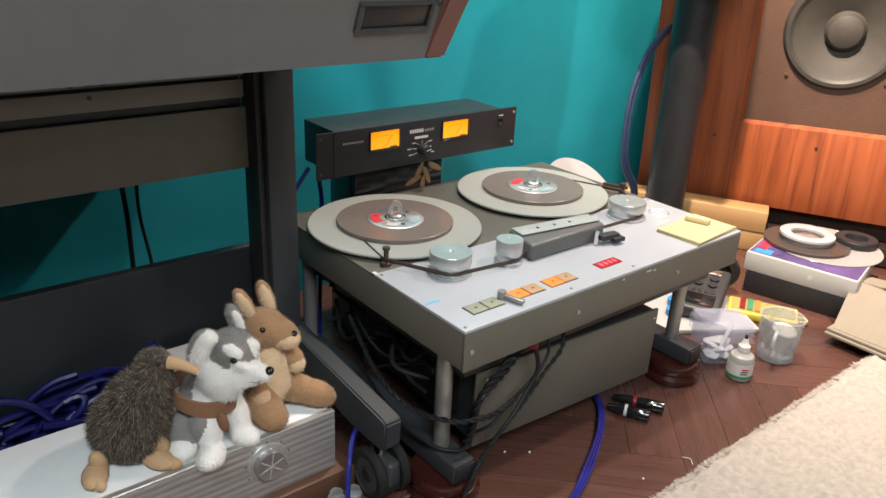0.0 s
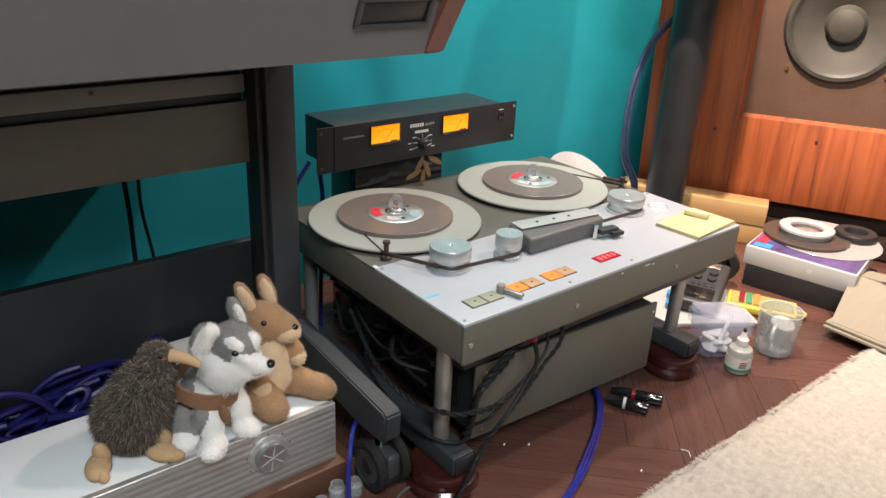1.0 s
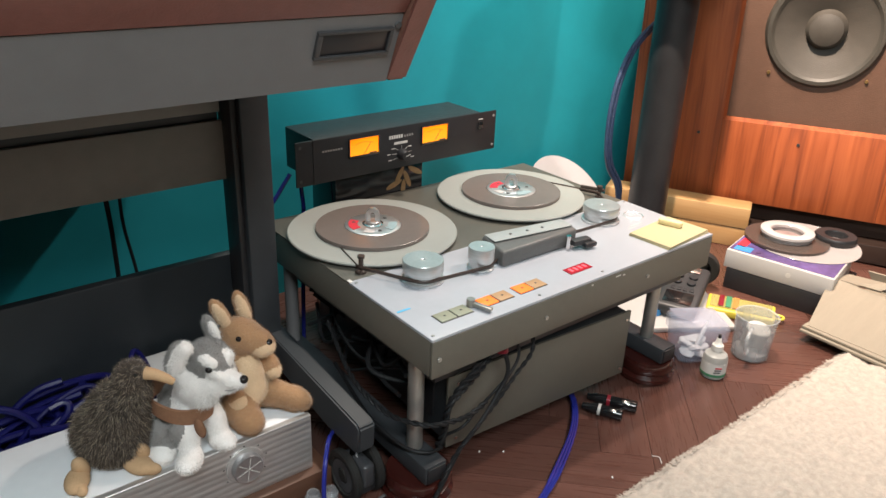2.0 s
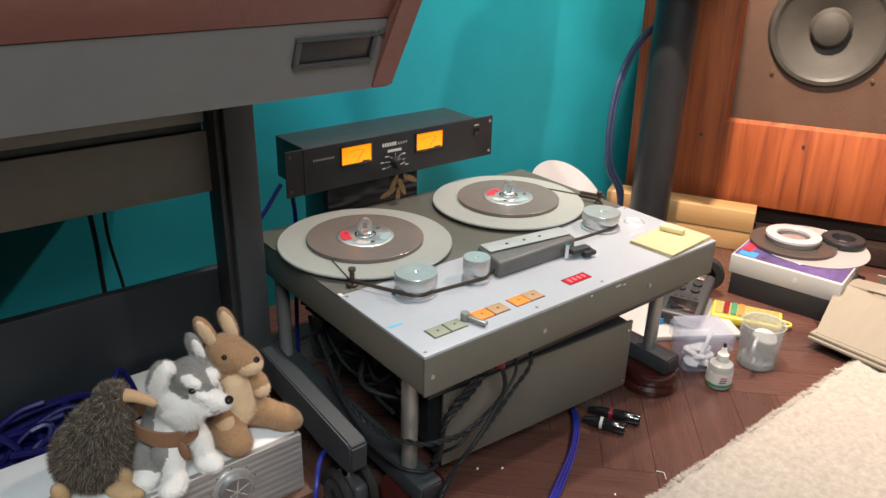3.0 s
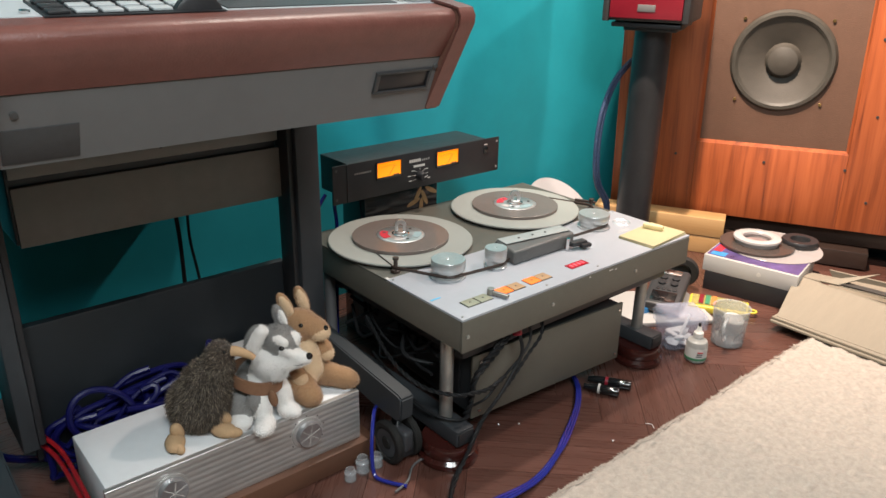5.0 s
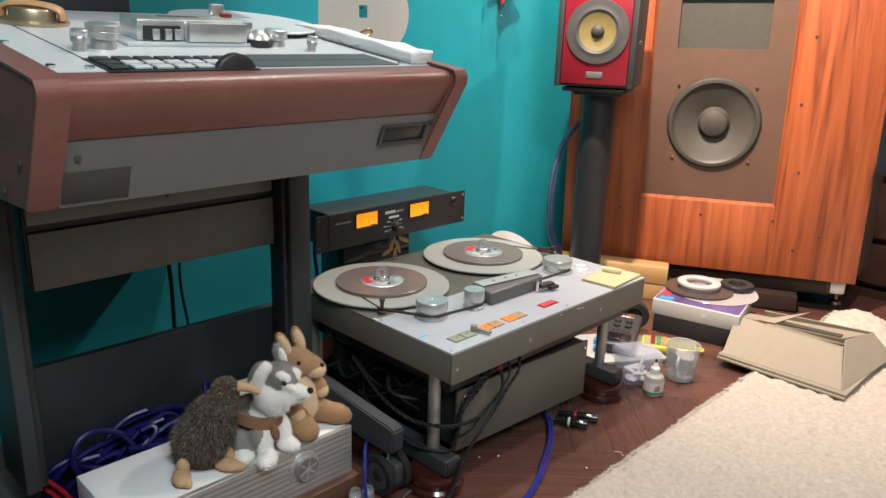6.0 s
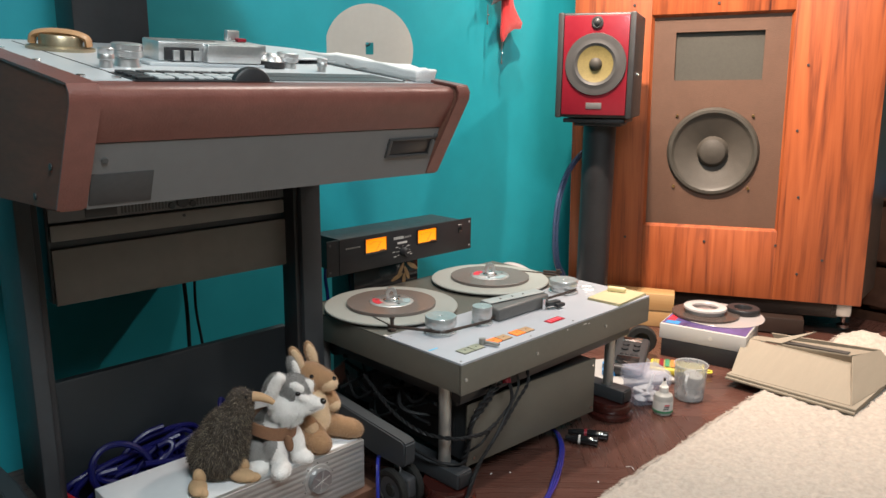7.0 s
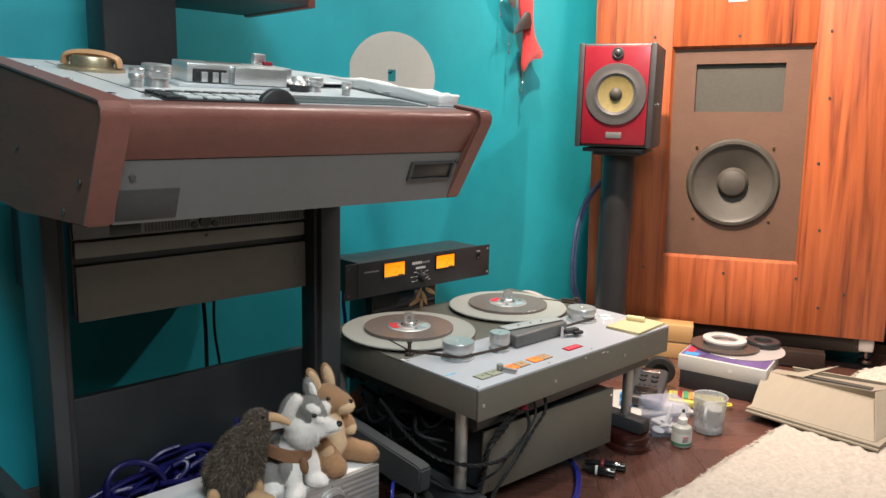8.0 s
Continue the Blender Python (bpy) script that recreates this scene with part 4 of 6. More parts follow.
def make_rack():
    s = thing("meter_unit", "black rack meter unit with two lit amber meters", "meter unit", at=(0.885, RY + 0.05, 0.360))
    part("case", bx(0.683, 1.086, RY + 0.0035, RY + 0.112, 0.3635, 0.4435, 0.002), RACK_TOP, s, "black enamel case")
    f = part("front_panel", bx(0.644, 1.1285, RY - 0.0005, RY + 0.003, 0.3585, 0.4435, 0.0012), BLACK, s, "black front panel with rack ears")
    for x0 in (0.757, 0.9275):
        part("meter", bx(x0, x0 + 0.065, RY - 0.0022, RY - 0.0006, 0.4005, 0.4335, 0.0006), METER, s, "lit amber meter face")
        bm = bmesh.new()
        for a, b, c, d in ((x0 - 0.002, x0 + 0.067, 0.4335, 0.4355), (x0 - 0.002, x0 + 0.067, 0.3965, 0.4005), (x0 - 0.002, x0, 0.4005, 0.4335), (x0 + 0.065, x0 + 0.067, 0.4005, 0.4335)):
            box(bm, a, b, RY - 0.004, RY - 0.0006, c, d)
        part("meter_bezel", bm, BLACK_GLOSS, s)
        part("needle_cover", bx(x0 + 0.044, x0 + 0.0600, RY - 0.0032, RY - 0.0023, 0.4008, 0.4032, 0.0003), INK, s, "dark cover over the needle pivot")
        bm = bmesh.new()
        tube(bm, [(x0 + 0.012 + 0.0052 * k, RY - 0.0025, 0.4215 + 0.004 * math.sin(math.pi * k / 8)) for k in range(9)], 0.00035, 5, 2)
        part("meter_scale", bm, ORANGE_INK, s)
        part("needle", tb([(x0 + 0.033, RY - 0.0026, 0.403), (x0 + 0.047, RY - 0.0026, 0.4225)], 0.00045, 5, 1), INK, s)
    for k in range(8):
        part("maker_bar", bx(0.6990 + k * 0.0056, 0.7025 + k * 0.0056, RY - 0.0010, RY - 0.0004, 0.4172, 0.4206), GREY_INK, s, "grey printed bar")
    for k in range(6):
        part("model_bar", bx(0.8480 + k * 0.0056, 0.8520 + k * 0.0056, RY - 0.0010, RY - 0.0004, 0.4198, 0.4266), PALE_INK, s, "pale printed bar")
    for k in range(4):
        part("model_bar", bx(0.8840 + k * 0.0060, 0.8875 + k * 0.0060, RY - 0.0010, RY - 0.0004, 0.4200 + 0.0003 * k, 0.4245 + 0.0003 * k), GREY_INK, s)
    part("grey_bar", bx(0.860, 0.892, RY - 0.0010, RY - 0.0004, 0.4075, 0.4125), PALE_INK, s)
    for k in range(7):
        a = radians(-30 + 40 * k)
        part("dial_line", tb([(0.878 + 0.012 * math.cos(a), RY - 0.0008, 0.386 + 0.012 * math.sin(a)), (0.878 + 0.024 * math.cos(a), RY - 0.0008, 0.386 + 0.018 * math.sin(a))], 0.0004, 5, 1), PALE_INK, s)
        if k % 2 == 0 or k == 5:
            part("dial_word", bx(0.878 + 0.031 * math.cos(a) - 0.004, 0.878 + 0.031 * math.cos(a) + 0.004, RY - 0.0009, RY - 0.0004, 0.386 + 0.018 * math.sin(a) - 0.0009, 0.386 + 0.018 * math.sin(a) + 0.0009), PALE_INK, s)
    k = part("knob", la([(0, 0), (0.0115, 0), (0.0115, 0.004), (0.010, 0.016), (0.009, 0.0175), (0, 0.0175)], seg=28, m=pose(0.878, RY - 0.0006, 0.386, 90)), BLACK, s, "black pointer knob")
    part("knob_line", bx(-0.0007, 0.0007, -0.010, 0.001, 0.0176, 0.0180, m=pose(0.878, RY - 0.0006, 0.386, 90) @ pose(0, 0, 0, 0, 0, 105)), PALE_INK, k)
    sw = part("switch", bx(1.077, 1.091, RY - 0.003, RY - 0.0006, 0.4075, 0.4235, 0.001), BLACK_GLOSS, s)
    part("switch_word", bx(1.078, 1.090, RY - 0.0010, RY - 0.0004, 0.4285, 0.4305), PALE_INK, s)
    for x in (0.653, 1.1205):
        for z in (0.369, 0.433):
            part("ear_slot", cy((0, 0, 0), 0.0030, 0.0010, 12, m=pose(x, RY - 0.0004, z, 90)), GREY_INK if x > 1 else INK, f)
    part("ear_fold", bx(0.6795, 0.6815, RY - 0.0025, RY - 0.0006, 0.3590, 0.4430), BLACK, f)
    return s


make_rack()
# glossy black stand below it with gold ornament
ps = thing("black_pedestal", "glossy black pedestal box with gold leaf ornament, under the meter unit", "pedestal", at=(0.85, 1.19, 0))
part("body", bx(0.735, 0.945, 1.146, 1.238, 0.0, 0.3580, 0.003), BLACK_GLOSS, ps)
for cx, cz, t in ((0.885, 0.335, 30), (0.905, 0.325, -25), (0.872, 0.318, 70), (0.925, 0.340, -60), (0.895, 0.305, 5)):
    bm = la([(0, 0), (0.006, 0.0002), (0.0065, 0.0006), (0, 0.0012)], seg=14)
    bm.transform(pose(cx, 1.1459, cz, 90, t, 0) @ Matrix.Diagonal((0.9, 3.2, 1, 1)))
    part("gold_leaf", bm, GOLD_LEAF, ps)

# ---- console tape machine ----
SL = 0.132


def ctop(y):
    return 0.7905 + SL * (y - 0.617)


def on_top(x, y, turn=0):
    """A pose on the sloping top of the console."""
    return Matrix.Translation((x, y, ctop(y))) @ Matrix.Rotation(math.atan(SL), 4, "X") @ Matrix.Rotation(radians(turn), 4, "Z")


def make_console():
    s = thing("tape_console", "grey studio tape console with brown leather front roll and wooden cheeks", "tape machine", at=(0.26, 0.9, 0.60))
    back = 1.16
    out = [(0.690, 0.648), (0.95, 0.639), (back, 0.646), (back, ctop(back) + 0.004), (0.632, 0.7965), (0.622, 0.7945), (0.6165, 0.786), (0.6175, 0.776)]
    for x0, x1 in ((-0.062, -0.030), (0.5375, 0.562)):
        bm = bmesh.new()
        vs = prism(bm, out, x0, x1)
        bmesh.ops.bevel(bm, geom=[e for e in bm.edges if abs(e.verts[0].co.x - e.verts[1].co.x) < 1e-5], offset=0.003, segments=2, affect="EDGES")
        c = part("cheek", bm, CHEEK, s, "dark brown veneered cheek")
        bm = bmesh.new()
        prism(bm, [(0.6885, 0.650), (0.6145, 0.776), (0.6132, 0.787), (0.6195, 0.7975), (0.632, 0.8000), (back, ctop(back) + 0.0080), (back, ctop(back) + 0.0043), (0.632, 0.7968), (0.6220, 0.7948), (0.6167, 0.786), (0.6178, 0.776), (0.6915, 0.651)], x0 - 0.001, x1 + 0.001)
        part("cheek_edge", bm, LEATHER, c, "brown leather edging")
        for y, z in ((0.693, 0.702), (0.943, 0.732), (0.76, 0.66)):
            xx = x0 - 0.001 if x0 < 0 else x1 + 0.001
            part("cheek_screw", cy((0, 0, 0), 0.0042, 0.002, 12, m=pose(xx + (0.0005 if x0 < 0 else -0.0005), y, z, 0, -90 if x0 < 0 else 90)), GUNMETAL, c)
    # padded roll
    bm = bmesh.new()
    rp = [(0.6545, 0.7295), (0.640, 0.749), (0.629, 0.766), (0.6235, 0.780), (0.6255, 0.7895), (0.633, 0.7950), (0.645, 0.7965), (0.672, 0.8000), (0.68, 0.79), (0.68, 0.73)]
    prism(bm, rp, -0.0285, 0.5360)
    part("front_roll", bm, LEATHER, s, "brown padded leather roll", angle=50)
    bm = bmesh.new()
    prism(bm, [(0.6905, 0.648), (0.6565, 0.7285), (0.68, 0.7285), (0.71, 0.652)], -0.0285, 0.5360)
    fa = part("fascia", bm, FASCIA, s, "dark grey enamel fascia")
    F = Matrix.Translation((0, 0.6735, 0.688)) @ Matrix.Rotation(math.atan2(0.0805, -0.034) - math.pi / 2, 4, "X")
    # window with a bezel, a blind panel and screws
    part("display_window", bx(0.4365, 0.5215, -0.0015, 0.002, -0.001, 0.025, 0.001, m=F), SMOKE, s, "smoked display window")
    bm = bmesh.new()
    for a, b, c, d in ((0.432, 0.5280, 0.025, 0.0285), (0.432, 0.5280, -0.005, -0.001), (0.432, 0.4385, -0.001, 0.025), (0.5235, 0.5280, -0.001, 0.025)):
        box(bm, a - 0.002, b - 0.002, -0.004, 0.002, c, d, 0.0008)
    bm.transform(F)
    part("window_bezel", bm, GUNMETAL, s)
    part("blind_panel", bx(-0.027, 0.050, -0.0012, 0.002, -0.038, 0.004, 0.0006, m=F), GUNMETAL, s)
    for x, z in ((-0.012, 0.022), (0.5315, 0.030)):
        part("fascia_screw", cy((0, 0, 0), 0.004, 0.003, 12, m=F @ pose(x, 0.0005, z, 90)), INK, s)
    # body and top plate
    bm = bmesh.new()
    prism(bm, [(0.70, 0.655), (0.68, 0.72), (0.68, ctop(0.68) - 0.002), (back - 0.002, ctop(back) - 0.002), (back - 0.002, 0.655)], -0.0285, 0.5360)
    part("body", bm, FASCIA_DK, s)
    bm = bmesh.new()
    prism(bm, [(0.673, ctop(0.673) - 0.001), (0.673, ctop(0.673) + 0.003), (back, ctop(back) + 0.003), (back, ctop(back) - 0.001)], -0.0295, 0.5375)
    part("top_plate", bm, CONS_PLATE, s, "pale blue-grey sloping top plate")
    for x in (0.035, 0.50):
        part("plate_groove", bx(x - 0.001, x + 0.001, 0, 0.44, 0.0026, 0.0036, m=on_top(0, 0.69)), INK, s)
    for x, y in ((-0.018, 0.70), (-0.018, 0.85), (-0.018, 1.0), (0.02, 0.69), (0.52, 0.69), (0.49, 0.69)):
        part("plate_screw", cy((0, 0, 0.003), 0.0055, 0.003, 14, m=on_top(x, y)), CHROME, s)
    # hubs and rollers
    hub = part("left_hub", la([(0, 0.003), (0.049, 0.003), (0.049, 0.007), (0.031, 0.009), (0.031, 0.022), (0.029, 0.025), (0, 0.025)], seg=40, m=on_top(0.072, 1.02)), BRASS_DULL, s, "dull brass reel hub")
    bm = bmesh.new()
    tube(bm, [(-0.040 * math.cos(math.pi * k / 10), 0.0, 0.010 + 0.019 * math.sin(math.pi * k / 10) ** 0.5) for k in range(11)], 0.0055, 8, 3)
    for v in bm.verts:
        v.co.y *= 2.9
    bm.transform(on_top(0.072, 1.02, -30))
    part("hub_clamp", bm, GOLD_PLASTIC, hub, "tan plastic clamp over the hub")
    part("right_platter", la([(0, 0.010), (0.128, 0.010), (0.13, 0.012), (0.128, 0.0145), (0, 0.0145)], seg=56, m=on_top(0.425, 1.03)), CONS_PLATE, s, "pale flat platter")
    part("platter_boss", cy((0, 0, 0.003), 0.05, 0.007, 28, m=on_top(0.425, 1.03)), BLACK, s)
    for x, y, r, h in ((0.052, 0.800, 0.0105, 0.028), (0.088, 0.818, 0.0205, 0.033), (0.364, 0.842, 0.0175, 0.027), (0.401, 0.798, 0.0085, 0.024)):
        part("roller", la([(0, 0.003), (r * 0.85, 0.003), (r * 0.8, 0.008), (r * 0.78, h * 0.45), (r, h * 0.5), (r, h * 0.72), (r * 0.94, h * 0.75), (r, h * 0.78), (r, h), (r * 0.9, h + 0.001), (0, h + 0.001)], seg=32, m=on_top(x, y)), SILVER, s, "turned silver roller")
    # heads
    hb = part("head_block", bx(-0.090, 0.090, -0.028, 0.028, 0.008, 0.037, 0.003, m=on_top(0.235, 0.872)), SILVER, s, "silver head block")
    part("head_base", bx(-0.11, 0.115, -0.045, 0.04, 0.003, 0.008, 0.001, m=on_top(0.235, 0.872)), CONS_PLATE, hb)
    part("head_gap", bx(-0.082, -0.028, -0.031, -0.0275, 0.010, 0.029, 0.001, m=on_top(0.235, 0.872)), BLACK, hb)
    part("head_cover", bx(-0.022, 0.070, -0.046, -0.0285, 0.009, 0.036, 0.002, m=on_top(0.235, 0.872)), SILVER, hb)
    for x in (-0.066, -0.048, -0.034):
        part("head", bx(x - 0.005, x + 0.005, -0.036, -0.0315, 0.010, 0.025, 0.001, m=on_top(0.235, 0.872)), SILVER, hb)
    part("head_slot", bx(-0.045, 0.015, 0.0, 0.010, 0.0372, 0.0378, m=on_top(0.235, 0.872)), INK, hb)
    part("red_button", bx(0.050, 0.066, -0.004, 0.008, 0.0372, 0.043, 0.002, m=on_top(0.245, 0.885)), RED_PAINT, hb)
    part("top_knob", bx(0.040, 0.062, 0.012, 0.024, 0.0372, 0.054, 0.002, m=on_top(0.245, 0.885)), SILVER, hb)
    pr = part("pinch_roller", cy((0, 0, 0.004), 0.022, 0.010, 28, m=on_top(0.330, 0.838)), BLACK, s)
    part("pinch_cap", la([(0.018, 0.0142), (0.014, 0.021), (0.008, 0.026), (0, 0.027)], seg=24, m=on_top(0.330, 0.838)), SILVER, pr)
    # key field
    kf = part("key_field", bx(0.032, 0.225, 0.664, 0.745, 0, 0.0012, m=Matrix.Translation((0, 0, ctop(0.70) + 0.0030)) @ Matrix.Translation((0, 0.70, 0)) @ Matrix.Rotation(math.atan(SL), 4, "X") @ Matrix.Translation((0, -0.70, 0))), BLACK, s, "dark field of push keys")
    for r_ in range(3):
        for c_ in range(7):
            part("key", bx(-0.0108, 0.0108, -0.0085, 0.0085, 0.0045, 0.0078, 0.0012, m=on_top(0.048 + c_ * 0.0265, 0.680 + r_ * 0.025)), (KEY_PALE if r_ < 2 and c_ > 0 else DARK_BTN), kf)
    part("jog_wheel", lathe_bm_half(0.030, 0.014, on_top(0.195, 0.676)), BLACK, s, "black jog wheel")
    part("dark_inset", bx(0.0, 0.245, -0.028, 0.058, 0.003, 0.0042, m=on_top(0.232, 0.706)), CHARCOAL, s, "dark inset panel")
    part("inset_line", bx(0.01, 0.235, 0.012, 0.0135, 0.0043, 0.0047, m=on_top(0.232, 0.706)), INK, s)
    return s


def lathe_bm_half(r, w, m):
    bm = la([(0, -w / 2), (r * 0.9, -w / 2), (r, -w * 0.35), (r, w * 0.35), (r * 0.9, w / 2), (0, w / 2)], seg=36, m=pose(0, 0, -0.008, 90))
    bm.transform(m)
    return bm


KEY_PALE = mat("pale_key_plastic", (0.42, 0.45, 0.46), 0.4, var=0.06, scale=60)
BRASS_DULL = mat("dull_brass", (0.42, 0.36, 0.25), 0.38, 0.8, var=0.18, scale=30)
make_console()
fm = bmesh.new()
box(fm, -0.022, 0.022, -0.165, 0.150, 0.006, 0.026, 0.004, 3)
bmesh.ops.subdivide_edges(fm, edges=[e for e in fm.edges if e.calc_length() > 0.01], cuts=9, use_grid_fill=True)
for v in fm.verts:
    if v.co.z > 0.012:
        q = v.co.copy()
        v.co.z += 0.006 * noise.noise(q * 28) + 0.003 * noise.noise(q * 90) - 0.005 * max(0.0, (q.y - 0.05) / 0.1)
        v.co.x += 0.005 * noise.noise(q * 22 + Vector((5, 0, 0))) + 0.002 * noise.noise(q * 80)
        v.co.y += 0.006 * noise.noise(q * 30 + Vector((0, 9, 0)))
solid("foam_block", fm, FOAM, "white torn foam strip lying on the console top", "foam block", m=on_top(0.524, 0.842) @ Matrix.Translation((0, 0, -0.003)))

# column and overhead shelf behind the console
br = thing("overhead_bridge", "black column carrying a dark overhead shelf with brown end", "bridge", at=(0.214, 1.19, 0.80))
part("column", bx(0.146, 0.281, 1.165, 1.25, 0.80, 2.0, 0.004), BLACK, br, "broad black column")
part("shelf", bx(0.2815, 0.495, 1.05, 1.30, 0.992, 1.10, 0.004), CHARCOAL, br, "dark overhead shelf")
part("shelf_end", bx(0.4955, 0.513, 1.048, 1.302, 0.989, 1.102, 0.003), LEATHER, br, "brown end cheek")

# drawer unit below the console
dr = thing("drawer_unit", "dark grey electronics unit with vent slots hung below the console", "electronics unit", at=(0.25, 1.1, 0.44))
# unseen rear depth added to keep lamp light off the wall below
part("body", bx(0.028, 0.470, 1.040, 1.375, 0.440, 0.640, 0.003), CHARCOAL, dr)
part("lower_panel", bx(0.032, 0.474, 1.032, 1.0398, 0.4375, 0.5315, 0.002), FASCIA_DK, dr, "dark grey lower panel")
part("upper_rail", bx(0.032, 0.470, 1.030, 1.0398, 0.5450, 0.5715, 0.002), FASCIA_DK, dr)
vp = part("vent_panel", bx(0.032, 0.474, 1.034, 1.0398, 0.5755, 0.640, 0.001), FASCIA, dr)
for k in range(52):
    x = 0.1485 + k * 0.0060
    if 0.2285 < x < 0.2865:
        continue
    part("vent_slot", bx(x, x + 0.0032, 1.0332, 1.0345, 0.5795, 0.5945), INK, vp)
part("vent_blank", bx(0.090, 0.142, 1.0325, 1.0342, 0.578, 0.596, 0.0006), GUNMETAL, vp)
for x in (0.238, 0.278):
    part("vent_knob", cy((0, 0, 0), 0.006, 0.004, 14, m=pose(x, 1.034, 0.583, 90)), GUNMETAL, vp)
part("vent_dial", cy((0, 0, 0), 0.011, 0.006, 20, m=pose(0.2585, 1.034, 0.589, 90)), GUNMETAL, vp)
part("rail_screw", cy((0, 0, 0), 0.003, 0.002, 10, m=pose(0.2585, 1.030, 0.564, 90)), INK, dr)

# stand of the console
cs = thing("console_stand", "charcoal metal stand with castors under the console", "stand", at=(0.23, 1.0, 0.0))
for x0, x1, inner in ((0.472, 0.530, 1), (-0.056, -0.004, -1)):
    part("upright", bx(x0 + (0.011 if inner > 0 else 0.028), x1, 0.990, 1.045 if inner > 0 else 1.105, 0.115, 0.645, 0.003), CHARCOAL, cs, "charcoal upright")
    part("inner_rail", bx(x0 if inner > 0 else x1 + 0.001, x0 + 0.0105 if inner > 0 else x1 + 0.012, 1.0, 1.048, 0.115, 0.645, 0.002), BLACK, cs)
    bm = bmesh.new()
    fx0, fx1 = (0.507, 0.536) if inner > 0 else (-0.090, -0.061)
    prism(bm, [(0.724, 0.090), (0.714, 0.098), (0.712, 0.140), (0.722, 0.146), (1.00, 0.168), (1.22, 0.152), (1.22, 0.105), (0.95, 0.115), (0.80, 0.092)], fx0, fx1)
    bmesh.ops.bevel(bm, geom=bm.edges[:], offset=0.003, segments=2, affect="EDGES")
    part("foot_bar", bm, CHARCOAL, cs, "charcoal foot bar sloping to the castor")
    for y in (0.742, 1.18):
        mid = (fx0 + fx1) / 2
        c = part("castor_fork", bx(mid - 0.0115, mid + 0.0115, y - 0.036, y + 0.022, 0.030, 0.072, 0.007, 3), CASTOR_GREY, cs, "grey castor body between the wheels")
        part("castor_stem", cy((mid, y + 0.004, 0.070), 0.009, 0.028, 16), CHROME, c)
        part("castor_hood", bx(mid - 0.0125, mid + 0.0125, y - 0.034, y - 0.012, 0.020, 0.050, 0.004), BLACK, c)
        for x, turn in ((mid - 0.0135, -90), (mid + 0.0135, 90)):
            w = part("castor_wheel", la([(0, 0), (0.038, 0), (0.0415, 0.003), (0.0415, 0.011), (0.0385, 0.014), (0.031, 0.0142), (0.029, 0.0115), (0.012, 0.0105), (0.010, 0.0135), (0, 0.0135)], seg=40, m=pose(x, y, 0.0418, 0, turn)), RUBBER, cs, "black castor wheel")
            part("hub_cap", la([(0.013, 0.0112), (0.027, 0.0118), (0.027, 0.0126), (0.013, 0.0124), (0.013, 0.0112)], seg=32, m=pose(x, y, 0.0418, 0, turn)), CASTOR_GREY, w, "grey hub ring")
part("modesty_panel", bx(-0.002, 0.480, 1.050, 1.068, 0.055, 0.302, 0.003), PANEL_DK, cs, "charcoal panel between the legs")

# ---- amplifier with the plush toys ----
WHITE_LID = mat("white_painted_lid", (0.66, 0.67, 0.68), 0.38, var=0.04, scale=10)
amp = thing("amplifier", "silver amplifier with brushed front, white top and round knobs", "amplifier", at=(0.252, 0.90, 0.041))
part("body", bx(0.038, 0.467, 0.797, 0.962, 0.043, 0.1375, 0.002), WHITE_LID, amp, "white painted lid")
bm = bmesh.new()
line_ = [(0.7965, 0.041), (0.7880, 0.041)]
for k in range(9):
    z = 0.0425 + k * 0.0105
    line_ += [(0.7874, z + 0.0010), (0.7871, z + 0.0040), (0.7874, z + 0.0075), (0.7878, z + 0.0090)]
line_ += [(0.7870, 0.1378), (0.7880, 0.139), (0.7965, 0.139)]
prism(bm, line_, 0.034, 0.470)
part("front_plate", bm, ALU, amp, "brushed silver front plate with shallow flutes")
part("knob_seat", la([(0.0, -0.001), (0.029, -0.001), (0.029, 0.0006), (0.028, 0.0010), (0.0, 0.0010)], seg=48, m=pose(0.363, 0.7865, 0.098, 90)), ALU, amp, "smooth round seat behind the knob")
for x in (0.363, 0.127):
    k = part("knob", la([(0, 0), (0.0225, 0), (0.0225, 0.010), (0.0215, 0.0125), (0.020, 0.012), (0, 0.012)], seg=48, m=pose(x, 0.787, 0.098, 90)), MACHINED, amp, "round machined knob")
    part("knob_ring", la([(0.0226, 0), (0.027, 0), (0.027, 0.0015), (0.0226, 0.002)], seg=40, m=pose(x, 0.787, 0.098, 90)), ALU, k)
    for a in (0, 60, 120):
        part("knob_line", bx(-0.0195, 0.0195, -0.0005, 0.0005, 0.0121, 0.0124, m=pose(x, 0.787, 0.098, 90) @ pose(0, 0, 0, 0, 0, a + 20)), PALE_INK, k)
for k in range(7):
    a = radians(210 - 40 * k)
    part("dial_dot", cy((0, 0, 0), 0.0012, 0.0006, 8, m=pose(0.363 + 0.033 * math.cos(a), 0.787, 0.098 + 0.033 * math.sin(a), 90)), INK, amp)
for k in range(4):
    part("rear_socket", cy((0, 0, 0), 0.006, 0.018, 14, m=pose(0.30 + k * 0.035, 0.9625, 0.10, -90)), BRASS, amp)
solid("base_board", bx(0.02, 0.495, 0.772, 0.975, 0.0, 0.0405, 0.003), BROWN_BOARD, "brown wooden board under the amplifier", "board")

# ---- plush toys: axes x towards where the toy looks, y away from the room, z up ----
TOY = Matrix(((0.78, 0.63, 0, 0), (-0.63, 0.78, 0, 0), (0, 0, 1, 0), (0, 0, 0, 1)))


def toy_at(x, y, z):
    return Matrix.Translation((x, y, z)) @ TOY


